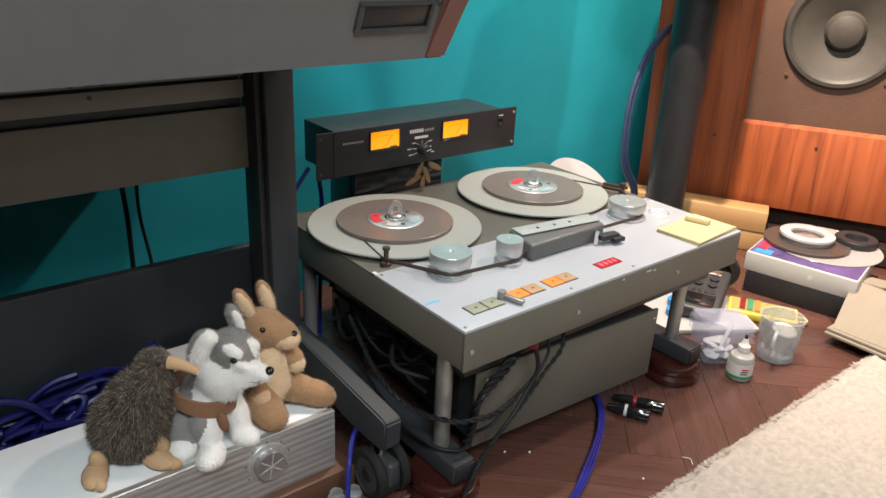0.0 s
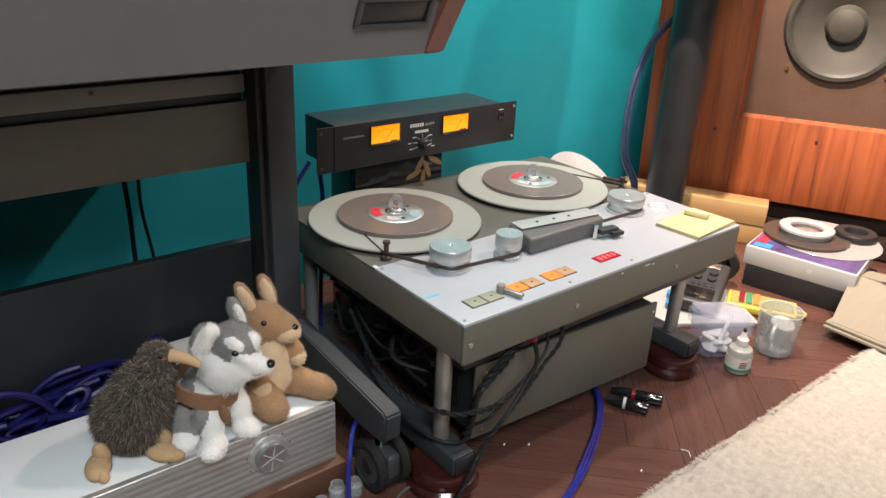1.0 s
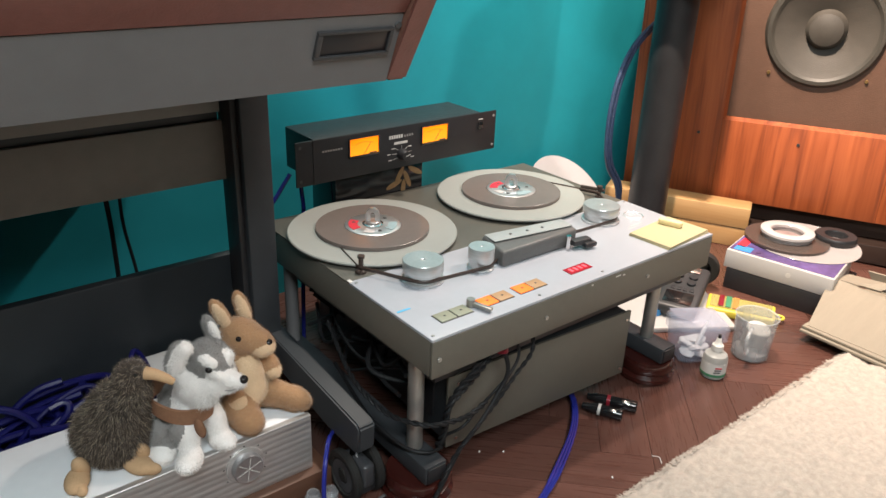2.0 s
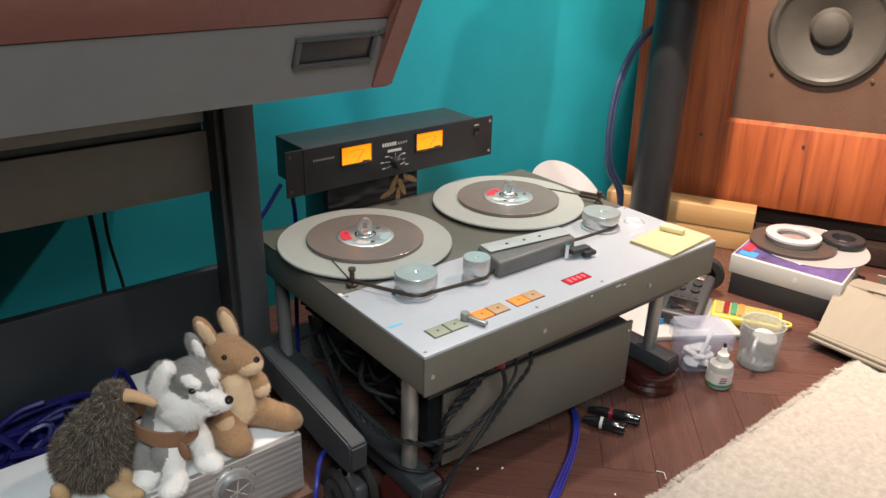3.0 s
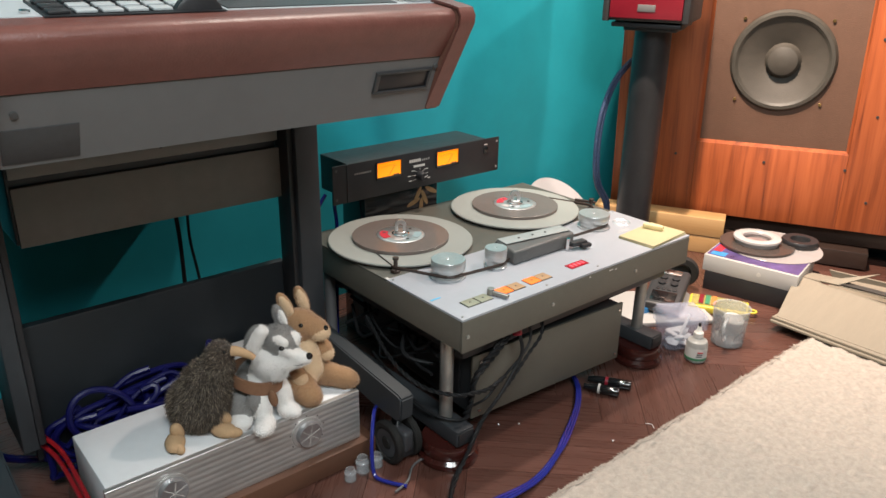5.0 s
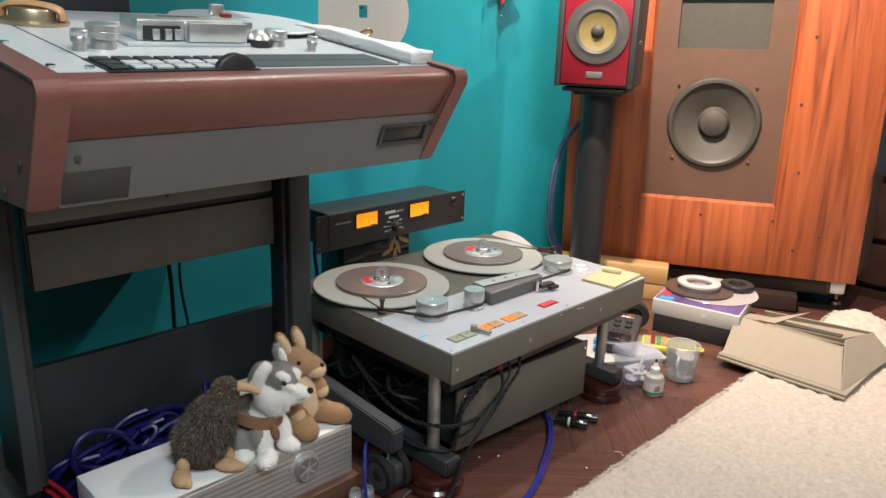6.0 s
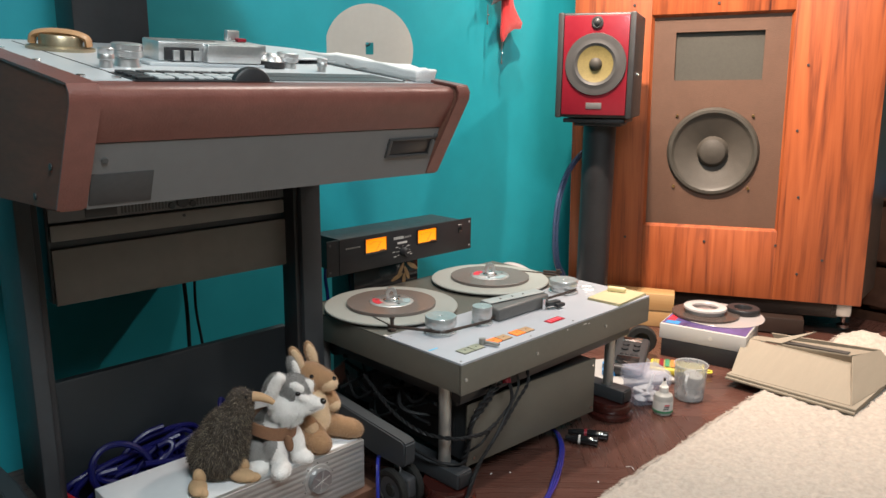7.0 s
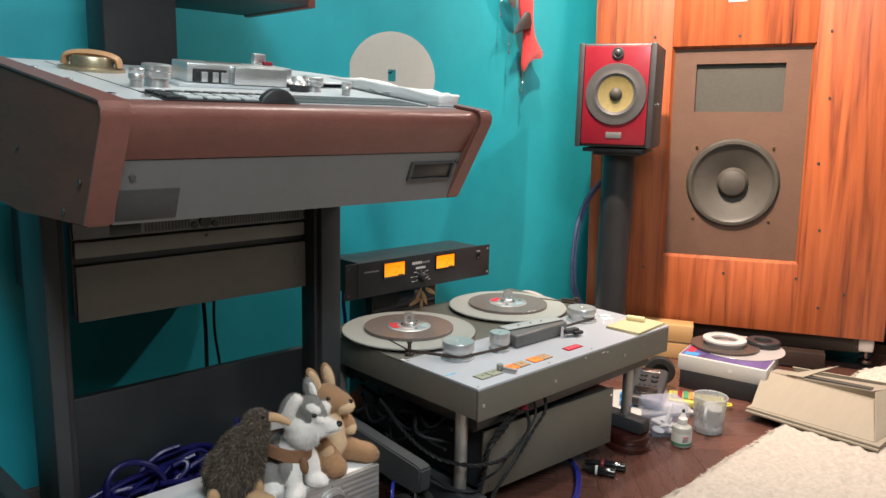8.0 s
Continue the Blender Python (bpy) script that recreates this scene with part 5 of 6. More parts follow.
def plush(bm, lumps, blend=0.007, step=0.0028):
    """One soft skin over stuffed lumps (centre, radii, slot, turn), which run into one another; each face takes the slot of its nearest lump."""
    mats = [(pose(*at, *turn).inverted(), radii, slot) for at, radii, slot, turn in lumps]
    inv = [(np.array(m.to_3x3()), np.array(m.translation), np.array(r)) for m, r, _ in mats]
    slots = np.array([q[2] for q in mats])
    cs_ = np.array([q[0] for q in lumps])
    reach = np.array([max(q[1]) for q in lumps])[:, None]
    lo, hi = (cs_ - reach).min(0) - 0.008, (cs_ + reach).max(0) + 0.008

    def dist(p):
        return np.stack([(np.linalg.norm((p @ a.T + b) / r, axis=-1) - 1) * r.min() for a, b, r in inv], 0)

    def field(p):
        d = dist(p)
        low = d.min(0)
        return low - blend * np.log(np.exp(-(d - low) / blend).sum(0)) * 0.8

    n = np.ceil((hi - lo) / step).astype(int)
    axes = [lo[k] + step * np.arange(n[k]) for k in range(3)]
    grid = np.stack(np.meshgrid(*axes, indexing="ij"), -1)
    f = field(grid.reshape(-1, 3)).reshape(n)
    inside = f < 0
    cell = np.full(n, -1)
    corner = sum(inside[a:n[0] - 1 + a, b:n[1] - 1 + b, c:n[2] - 1 + c].astype(int) for a in (0, 1) for b in (0, 1) for c in (0, 1))
    used = np.argwhere((corner > 0) & (corner < 8))
    cell[tuple(used.T)] = np.arange(len(used))
    pts = lo + step * (used + 0.5)
    e = 0.0006
    for _ in range(4):
        v = field(pts)
        g = np.stack([(field(pts + e * np.eye(3)[k]) - v) / e for k in range(3)], -1)
        pts = pts - np.clip(v / np.maximum((g ** 2).sum(-1), 0.05), -step, step)[:, None] * g
    jit = np.array([noise.noise(Vector(q) * 130) for q in pts]) * 0.0010
    d = dist(pts)
    d[1::2] += jit
    mine = slots[d.argmin(0)]
    vs = [bm.verts.new(q) for q in pts]
    for ax in range(3):
        o1, o2 = [k for k in range(3) if k != ax]
        a, b = [slice(None)] * 3, [slice(None)] * 3
        a[ax], b[ax] = slice(0, -1), slice(1, None)
        for q in np.argwhere(inside[tuple(a)] != inside[tuple(b)]):
            ring = []
            for u, v in ((0, 0), (1, 0), (1, 1), (0, 1)):
                c = q.copy()
                c[o1] -= u
                c[o2] -= v
                ring.append(int(cell[tuple(c)]))
            if min(ring) >= 0:
                fc = bm.faces.new([vs[k] for k in ring])
                fc.material_index = int(mine[ring[0]])
    bmesh.ops.recalc_face_normals(bm, faces=bm.faces[:])
    bm.normal_update()


def make_kiwi():
    bm = bmesh.new()
    o = (0, 0, 0)
    plush(bm, [((0.002, -0.004, 0.044), (0.046, 0.042, 0.042), 0, (0, 14, 0)), ((0.016, -0.004, 0.078), (0.036, 0.034, 0.042), 0, (0, 24, 0)),
               ((0.034, -0.006, 0.114), (0.022, 0.022, 0.028), 0, (0, 15, 0)), ((0.044, -0.009, 0.141), (0.0185, 0.0180, 0.0175), 0, o),
               ((0.048, -0.010, 0.126), (0.014, 0.014, 0.016), 0, o)], 0.005)
    tube(bm, [(0.050, -0.016, 0.144), (0.062, -0.020, 0.149), (0.078, -0.021, 0.148), (0.092, -0.020, 0.142), (0.100, -0.019, 0.136)], 0.0105, 14, 6, taper=0.0045)
    for f in bm.faces:
        q = f.calc_center_median()
        if q.x > 0.060 and q.z > 0.128 and len(f.verts) == 4 and (q.y + 0.02) ** 2 + (q.z - 0.146) ** 2 < 0.0144 ** 2 and q.x > 0.066 or len(f.verts) > 4:
            f.material_index = 2
    for x, y, t in ((-0.022, -0.064, -75), (0.044, -0.030, -25)):
        blob(bm, (x, y + 0.014, 0.020), (0.011, 0.010, 0.020), 2, (20, 0, 0))
        blob(bm, (x, y, 0.011), (0.025, 0.0155, 0.011), 2, (0, 0, t))
        blob(bm, (x + 0.012 * math.cos(radians(t)) + 0.006, y + 0.012 * math.sin(radians(t)), 0.009), (0.015, 0.008, 0.009), 2, (0, 0, t + 25))
    blob(bm, (0.057, -0.0265, 0.150), (0.0032, 0.0032, 0.0032), 3, (0, 0, 0), 10, 6)
    fur(bm, 30000, 0.0105, 0.00042, {0: (0, 0, 0, 0, 1)}, 3, lean=(-0.1, -0.3, -0.7), only=lambda f: f.calc_center_median().z < 0.120)
    fur(bm, 12000, 0.0055, 0.00032, {0: (0, 0, 0, 0, 1)}, 8, lean=(-0.3, 0, -0.8), only=lambda f: f.calc_center_median().z >= 0.112)
    solid("plush_bird", bm, [FUR_DARK, FUR_TIP, BEAK, EYE_BLACK], "shaggy dark brown plush bird with long tan beak on the amplifier", "plush toy", "plush toys", m=toy_at(0.212, 0.865, 0.1372))


def make_dog():
    bm = bmesh.new()
    G, W, B_, E_ = 0, 1, 2, 3
    o = (0, 0, 0)
    plush(bm, [((-0.006, 0.006, 0.048), (0.032, 0.034, 0.046), G, (0, 10, 0)), ((0.014, -0.008, 0.064), (0.026, 0.025, 0.036), W, o),
               ((-0.016, -0.032, 0.028), (0.024, 0.022, 0.027), G, o), ((-0.016, -0.056, 0.013), (0.018, 0.016, 0.013), W, (0, 0, -60)),
               # forelegs and paws
               ((0.018, -0.040, 0.038), (0.0135, 0.0145, 0.036), W, (-16, -2, 0)), ((0.024, -0.066, 0.012), (0.016, 0.023, 0.0125), W, (0, 0, -10)),
               ((0.046, -0.010, 0.036), (0.0135, 0.0135, 0.034), W, (-4, -8, 0)), ((0.056, -0.020, 0.012), (0.021, 0.0155, 0.0120), W, (0, 0, -30)),
               ((0.006, -0.046, 0.046), (0.0125, 0.010, 0.018), G, o)], 0.0035)
    head = bmesh.new()
    plush(head, [((0.040, -0.002, 0.130), (0.030, 0.031, 0.029), G, o), ((0.048, -0.012, 0.142), (0.026, 0.026, 0.019), G, (0, 24, 0)),
                 # ruff and cheeks
                 ((0.024, -0.026, 0.110), (0.021, 0.016, 0.022), W, (0, 0, -20)), ((0.038, -0.028, 0.099), (0.022, 0.017, 0.020), W, o),
                 ((0.052, -0.026, 0.110), (0.021, 0.017, 0.017), W, o), ((0.058, 0.002, 0.110), (0.017, 0.017, 0.016), W, o),
                 # muzzle, jaw, brows, blaze
                 ((0.068, -0.026, 0.120), (0.024, 0.0130, 0.0110), W, (0, 14, -8)), ((0.083, -0.028, 0.1175), (0.013, 0.0085, 0.0075), W, (0, 14, -8)),
                 ((0.068, -0.028, 0.1075), (0.014, 0.010, 0.006), W, (0, 2, -8)),
                 ((0.052, -0.033, 0.1510), (0.0095, 0.0065, 0.0048), W, (0, 24, -14)), ((0.060, -0.036, 0.132), (0.010, 0.006, 0.005), W, (0, 20, -14)), ((0.068, -0.012, 0.141), (0.009, 0.009, 0.013), W, (0, 30, 0)),
                 # far ear upright, near ear folded back
                 ((0.040, 0.024, 0.166), (0.0090, 0.0055, 0.021), G, (0, -16, 10)),
                 ((0.006, -0.026, 0.148), (0.0105, 0.0085, 0.026), G, (8, 22, 0)), ((0.012, -0.034, 0.147), (0.0090, 0.0065, 0.026), W, (8, 24, 0)),
                 ((0.023, -0.030, 0.166), (0.0085, 0.0070, 0.0075), W, o)], 0.0030, 0.0023)
    blob(head, (0.0945, -0.0295, 0.1205), (0.0060, 0.0066, 0.0056), E_)
    blob(head, (0.0535, -0.0405, 0.1405), (0.0046, 0.0040, 0.0042), E_, (0, 0, 0), 12, 8)
    tube(head, [(0.088, -0.0368, 0.1130), (0.080, -0.0386, 0.1090), (0.072, -0.0400, 0.1095)], 0.0008, 6, 4)
    for f in head.faces:
        if len(f.verts) == 4 and f.calc_area() < 1.2e-6 and f.calc_center_median().y < -0.036 and f.calc_center_median().z < 0.1135 and f.calc_center_median().x > 0.071:
            f.material_index = E_
    blob(head, (0.046, 0.0195, 0.163), (0.0055, 0.0040, 0.0165), W, (0, -16, 10))
    bmesh.ops.recalc_face_normals(head, faces=head.faces[:])
    fur(head, 30000, 0.0042, 0.00028, {G: (G,), W: (W,)}, 14, lean=(-0.75, 0, -0.45))
    fur(head, 3500, 0.0085, 0.00040, {W: (W,)}, 15, lean=(-0.5, -0.3, -1.0), only=lambda f: f.calc_center_median().z < 0.108 and f.calc_center_median().x < 0.060)
    fur(bm, 26000, 0.0036, 0.00028, {G: (G,), W: (W,)}, 4, lean=(-0.2, 0, -0.9))
    joined = bpy.data.meshes.new("head")
    head.to_mesh(joined)
    head.free()
    bm.from_mesh(joined)
    bpy.data.meshes.remove(joined)
    # harness: a flat suede band round the chest and a loop hanging down
    for loop, zc, hgt in ((((0.002, -0.006), (0.043, 0.0445)), 0.074, 0.0120),):
        (cx_, cy_), (ra, rb) = loop
        rings = []
        for k in range(41):
            a = 2 * math.pi * k / 40
            z = zc + 0.004 * math.sin(a * 2) - 0.005 * math.cos(a)
            rings.append([bm.verts.new((cx_ + (ra + t) * math.cos(a), cy_ + (rb + t) * math.sin(a), z + h)) for t, h in ((0, -hgt), (0.003, -hgt + 0.001), (0.003, hgt - 0.001), (0, hgt))])
        for a, b in zip(rings, rings[1:]):
            for k in range(3):
                bm.faces.new((a[k], b[k], b[k + 1], a[k + 1])).material_index = B_
    blob(bm, (0.036, -0.047, 0.052), (0.0085, 0.0050, 0.017), B_, (10, 0, -20), 16, 10)
    solid("plush_dog", bm, [FUR_GREY, FUR_WHITE, SUEDE, EYE_BLACK], "grey and white plush husky with a brown harness, on the amplifier", "plush toy", "plush toys", m=toy_at(0.306, 0.846, 0.1372))


def make_kangaroo():
    bm = bmesh.new()
    T_, C, E_ = 0, 1, 2
    o = (0, 0, 0)
    plush(bm, [((-0.006, 0.0, 0.044), (0.038, 0.036, 0.046), T_, o), ((0.000, -0.002, 0.082), (0.028, 0.028, 0.036), T_, o),
               ((0.012, -0.020, 0.068), (0.024, 0.020, 0.034), C, (0, 10, 0)), ((0.014, -0.022, 0.050), (0.024, 0.020, 0.020), C, o),
               # stretched far leg, near leg bent to the front
               ((0.036, 0.004, 0.028), (0.036, 0.019, 0.021), T_, (0, 10, -4)), ((0.076, 0.000, 0.019), (0.026, 0.0165, 0.0185), T_, (0, 14, -4)),
               ((0.004, -0.040, 0.030), (0.024, 0.024, 0.028), T_, o), ((0.022, -0.058, 0.020), (0.023, 0.020, 0.019), T_, (0, 8, -30)),
               # head
               ((0.004, -0.006, 0.132), (0.028, 0.026, 0.025), T_, (0, 18, -8)), ((0.026, -0.012, 0.128), (0.022, 0.018, 0.0155), T_, (0, 16, -8)),
               ((0.040, -0.019, 0.1190), (0.0125, 0.0125, 0.0095), C, (0, 10, -8)), ((0.034, -0.008, 0.121), (0.012, 0.010, 0.009), C, o)], 0.0055, 0.0026)
    arms = [((0.024, 0.002, 0.092), (0.020, 0.0135, 0.0145), T_, (0, 30, 0)), ((0.040, 0.000, 0.080), (0.0145, 0.0125, 0.017), T_, (0, -20, 0)),
            ((0.047, -0.002, 0.070), (0.0115, 0.0115, 0.0125), C, o)]
    plush(bm, arms, 0.003, 0.0024)
    plush(bm, [((-0.006, -0.034, 0.076), (0.0135, 0.0125, 0.026), T_, (14, 10, 0)), ((0.002, -0.046, 0.054), (0.0135, 0.0130, 0.015), T_, o),
               ((0.008, -0.052, 0.046), (0.0125, 0.0115, 0.0125), C, o)], 0.003, 0.0024)
    for x, y, t, lean_ in ((-0.018, -0.014, -22, 6), (0.006, 0.010, -16, 0)):
        plush(bm, [((x, y, 0.168), (0.0105, 0.0060, 0.027), T_, (lean_, t, 12)), ((x + 0.0030, y - 0.0048, 0.166), (0.0072, 0.0042, 0.0220), C, (lean_, t, 12))], 0.0012, 0.0018)
    blob(bm, (0.0475, -0.0200, 0.1285), (0.0058, 0.0062, 0.0048), E_, (0, 0, 0), 14, 10)
    blob(bm, (0.0090, -0.0310, 0.1385), (0.0042, 0.0034, 0.0042), E_, (0, 0, 0), 14, 10)
    bmesh.ops.recalc_face_normals(bm, faces=bm.faces[:])
    fur(bm, 46000, 0.0034, 0.00030, {T_: (T_,), C: (C,)}, 5, lean=(-0.35, 0, -0.7))
    solid("plush_kangaroo", bm, [FUR_TAN, FUR_CREAM, EYE_BLACK], "tan plush kangaroo sitting with stretched legs, on the amplifier", "plush toy", "plush toys", m=toy_at(0.400, 0.863, 0.1372))


make_kiwi()
make_dog()
make_kangaroo()

# ---- behind the amplifier ----
solid("white_carton", bx(0.306, 0.400, 0.968, 1.030, 0.0, 0.172, 0.002), WHITE_BOX, "small white carton behind the amplifier", "carton")
rnd = random.Random(12)
for k in range(20):
    cx_, cz_ = rnd.uniform(0.06, 0.26), rnd.uniform(0.06, 0.150)
    rx_, rz_ = rnd.uniform(0.045, 0.13), rnd.uniform(0.012, 0.055)
    cy_ = 0.979 + 0.0032 * k
    tilt, ph = rnd.uniform(-0.25, 0.5), rnd.uniform(0, 6.28)
    n_ = 12
    pts = [(max(0.012, cx_ + rx_ * math.cos(6.283 * i / n_ + ph)), cy_ + 0.006 * math.sin(12.57 * i / n_), cz_ + rz_ * math.sin(6.283 * i / n_ + ph) + tilt * rx_ * math.cos(6.283 * i / n_ + ph)) for i in range(n_ + rnd.choice((-3, 0, 1)))]
    pts = [(p[0] if p[0] < 0.30 or k > 13 else 0.30 + (p[0] - 0.30) * 0.1, p[1], max(0.010, p[2])) for p in pts]
    solid("blue_cable", tb(pts, rnd.choice((0.0045, 0.0056, 0.0056)), 8, 5), CABLE_B, "coil of glossy dark blue cable behind the amplifier", "cable", "blue cable coils")
solid("blue_cable", tb([(0.265, 0.93, 0.145), (0.268, 0.955, 0.19), (0.285, 0.985, 0.215), (0.30, 0.985, 0.19), (0.305, 0.975, 0.14), (0.29, 0.99, 0.08)], 0.004, 8, 8), CABLE_B, "thin dark blue cable looping behind the plush dog", "cable", "blue cable coils")
for k in range(2):
    solid("red_cable", tb([(0.004, 1.035, 0.118 - 0.02 * k), (0.022 - 0.007 * k, 0.98, 0.106 - 0.012 * k), (0.024 - 0.007 * k, 0.897, 0.098 - 0.008 * k), (0.022 - 0.007 * k, 0.80, 0.082), (0.010 - 0.004 * k, 0.745, 0.035), (0.0 - 0.01 * k, 0.70, 0.005)], 0.0038, 8, 6), CABLE_R, "red cable beside the amplifier", "cable", "red cables")
solid("blue_cable", tb([(-0.16, 1.08, 0.24), (-0.11, 1.06, 0.17), (-0.075, 1.07, 0.10), (-0.03, 1.09, 0.05), (0.03, 1.10, 0.02)], 0.007, 8, 6), CABLE_B, "dark blue cable running down beside the console leg", "cable", "blue cable coils")
for k, (xa, xb) in enumerate(((0.327, 0.334), (0.352, 0.366))):
    solid("hanging_cable", tb([(xa, 1.20, 0.56), (xa + 0.003, 1.20, 0.42), (xb - (0.012 if k else 0), 1.20, 0.33), (xb, 1.20, 0.22), (xb + 0.005, 1.21, 0.06), (xb + 0.03, 1.24, 0.004)], 0.0042 - 0.0012 * k, 8, 8), CABLE_K, "black cable hanging below the console before the wall", "cable", "hanging black cables")

# ---- cables under and before the tape deck ----
runs = [
    ([(0.800, 0.664, 0.236), (0.790, 0.650, 0.205), (0.755, 0.648, 0.175), (0.712, 0.645, 0.140), (0.664, 0.640, 0.110), (0.625, 0.640, 0.075), (0.590, 0.632, 0.030), (0.545, 0.610, 0.006), (0.49, 0.56, 0.006)], 0.0036),
    ([(0.735, 0.664, 0.236), (0.738, 0.648, 0.190), (0.715, 0.645, 0.155), (0.680, 0.642, 0.120), (0.640, 0.642, 0.085), (0.600, 0.636, 0.035), (0.560, 0.625, 0.006), (0.52, 0.59, 0.006), (0.46, 0.53, 0.006)], 0.0042),
    ([(0.765, 0.664, 0.236), (0.766, 0.655, 0.205), (0.748, 0.652, 0.180), (0.720, 0.652, 0.160), (0.69, 0.66, 0.13), (0.66, 0.66, 0.11), (0.64, 0.68, 0.09)], 0.003),
    ([(0.700, 0.664, 0.225), (0.670, 0.655, 0.205), (0.648, 0.655, 0.19), (0.632, 0.66, 0.16), (0.628, 0.665, 0.11), (0.625, 0.675, 0.082)], 0.0055),
    ([(0.720, 0.668, 0.215), (0.680, 0.660, 0.195), (0.655, 0.660, 0.178), (0.638, 0.668, 0.150), (0.634, 0.672, 0.10), (0.64, 0.69, 0.06)], 0.0055),
    ([(0.70, 0.652, 0.145), (0.66, 0.648, 0.138), (0.62, 0.650, 0.142), (0.585, 0.665, 0.145), (0.555, 0.72, 0.150), (0.55, 0.80, 0.17), (0.58, 0.92, 0.20)], 0.0044),
    ([(0.63, 0.67, 0.08), (0.60, 0.668, 0.085), (0.575, 0.70, 0.090), (0.565, 0.78, 0.105), (0.58, 0.90, 0.13)], 0.0036),
]


def twisted(pts, r, pitch=0.030):
    """Two strands wound round one another along a line."""
    line = smooth_line(pts, 14)
    bm, far_ = bmesh.new(), 0.0
    strands = [[], []]
    up = Vector((0.1, 0.2, 0.97))
    for i, q in enumerate(line):
        d = (line[min(i + 1, len(line) - 1)] - line[max(i - 1, 0)]).normalized()
        if i:
            far_ += (q - line[i - 1]).length
        side = up.cross(d).normalized()
        up = d.cross(side).normalized()
        for k in (0, 1):
            a = 2 * math.pi * far_ / pitch + math.pi * k
            strands[k].append(q + r * 0.55 * (math.cos(a) * side + math.sin(a) * up))
    for st_ in strands:
        tube(bm, st_, r * 0.62, 7, 1)
    return bm


for k, (pts, r) in enumerate(runs):
    solid("black_cable", twisted(pts, r * 0.9) if k in (0, 3, 4, 5) else tb(pts, r * 0.85, 8, 8), CABLE_K, "black cable hanging before the power unit under the deck", "cable", "black deck cables")
solid("red_plug", cy((0, 0, 0), 0.009, 0.022, 18, m=pose(0.735, 0.660, 0.216, -20, 10)), RED_PAINT, "short red plug sleeve under the deck front", "plug")
rnd = random.Random(7)
for k in range(12):
    pts = [(rnd.uniform(0.60, 0.70), rnd.uniform(0.74, 1.05), rnd.uniform(0.10, 0.24)) for _ in range(5)]
    pts = [(p[0], 0.74 + 0.075 * i + rnd.uniform(-0.02, 0.02), p[2]) for i, p in enumerate(pts)]
    solid("black_cable", tb(pts, rnd.choice((0.0025, 0.0035, 0.0045)), 7, 6), CABLE_K, "loose black cable under the side of the tape deck", "cable", "black deck cables")
side = thing("transport_box", "dark metal transport casing under the tape deck", "casing", at=(0.85, 0.95, 0.046))
part("casing", bx(0.665, 1.10, 0.74, 1.10, 0.079, 0.1895, 0.004), BLACK, side)
for x in (0.705,):
    part("side_plate", bx(0.660, 0.6648, 0.76, 1.08, 0.085, 0.185, 0.001), GUNMETAL, side)
for k in range(3):
    dx = 0.0075 * k
    solid("blue_lead", tb([(0.985, 0.76, 0.012 + 0.004 * k), (0.965 + dx * 0.4, 0.70, 0.014), (0.90 + dx * 0.8, 0.640, 0.010), (0.80 + dx, 0.585 - dx * 0.2, 0.008), (0.735 + dx, 0.553, 0.008), (0.655 + dx, 0.532 - dx * 0.4, 0.008), (0.55, 0.52 - dx, 0.03)], 0.0032, 8, 8), CABLE_P, "violet-blue lead snaking over the parquet", "cable", "blue leads")
solid("blue_lead", tb([(0.520, 0.800, 0.085), (0.490, 0.770, 0.095), (0.468, 0.745, 0.075), (0.456, 0.730, 0.040), (0.452, 0.718, 0.010), (0.456, 0.70, 0.005), (0.48, 0.66, 0.005)], 0.0036, 8, 8), CABLE_P, "violet-blue lead hanging beside the castor", "cable", "blue leads")
solid("grey_lead", tb([(0.60, 0.70, 0.006), (0.53, 0.70, 0.006), (0.49, 0.67, 0.006), (0.455, 0.66, 0.006)], 0.0022, 8, 6), FASCIA, "grey lead on the parquet near the castor", "cable")


def make_plug(a, b, z, ring):
    a, b = Vector((*a, z)), Vector((*b, z))
    d = b - a
    s = thing("audio_plug", "black audio plug with a metal latch lying on the parquet", "plug", group="audio plugs", m=Matrix.Translation(a) @ d.to_track_quat("Z", "Y").to_matrix().to_4x4())
    L = d.length
    part("barrel", la([(0, 0), (0.006, 0), (0.0075, 0.01), (0.0095, 0.02), (0.0100, L * 0.5), (0.0105, L * 0.52), (0.0105, L - 0.002), (0.0095, L), (0.008, L), (0.008, L - 0.006), (0, L - 0.006)], seg=24), BLACK_GLOSS, s, "", True)
    part("ring", la([(0.0103, L * 0.40), (0.0108, L * 0.40), (0.0108, L * 0.47), (0.0103, L * 0.47)], seg=24), ring, s, "", True)
    part("latch", bx(-0.003, 0.003, 0.0098, 0.0112, L * 0.70, L * 0.86, 0.0006, m=pose(0, 0, 0, 0, 0, 35)), CHROME, s, "", True)


make_plug((0.968, 0.676), (1.004, 0.612), 0.0112, PALE_INK)
make_plug((0.998, 0.690), (1.046, 0.612), 0.0112, RED_PAINT)
for x, y, r, h in ((0.418, 0.742, 0.011, 0.022), (0.448, 0.748, 0.013, 0.03), (0.476, 0.745, 0.012, 0.025)):
    solid("glass_vial", la([(0, 0), (r, 0), (r, h * 0.7), (r * 0.7, h * 0.8), (r * 0.75, h), (r * 0.6, h), (r * 0.58, h * 0.82), (r * 0.88, h * 0.68), (r * 0.88, 0.002), (0, 0.002)], (0, 0, 0), 20), GLASS, "small clear glass vial on the parquet", "vial", "glass vials", at=(x, y, 0))

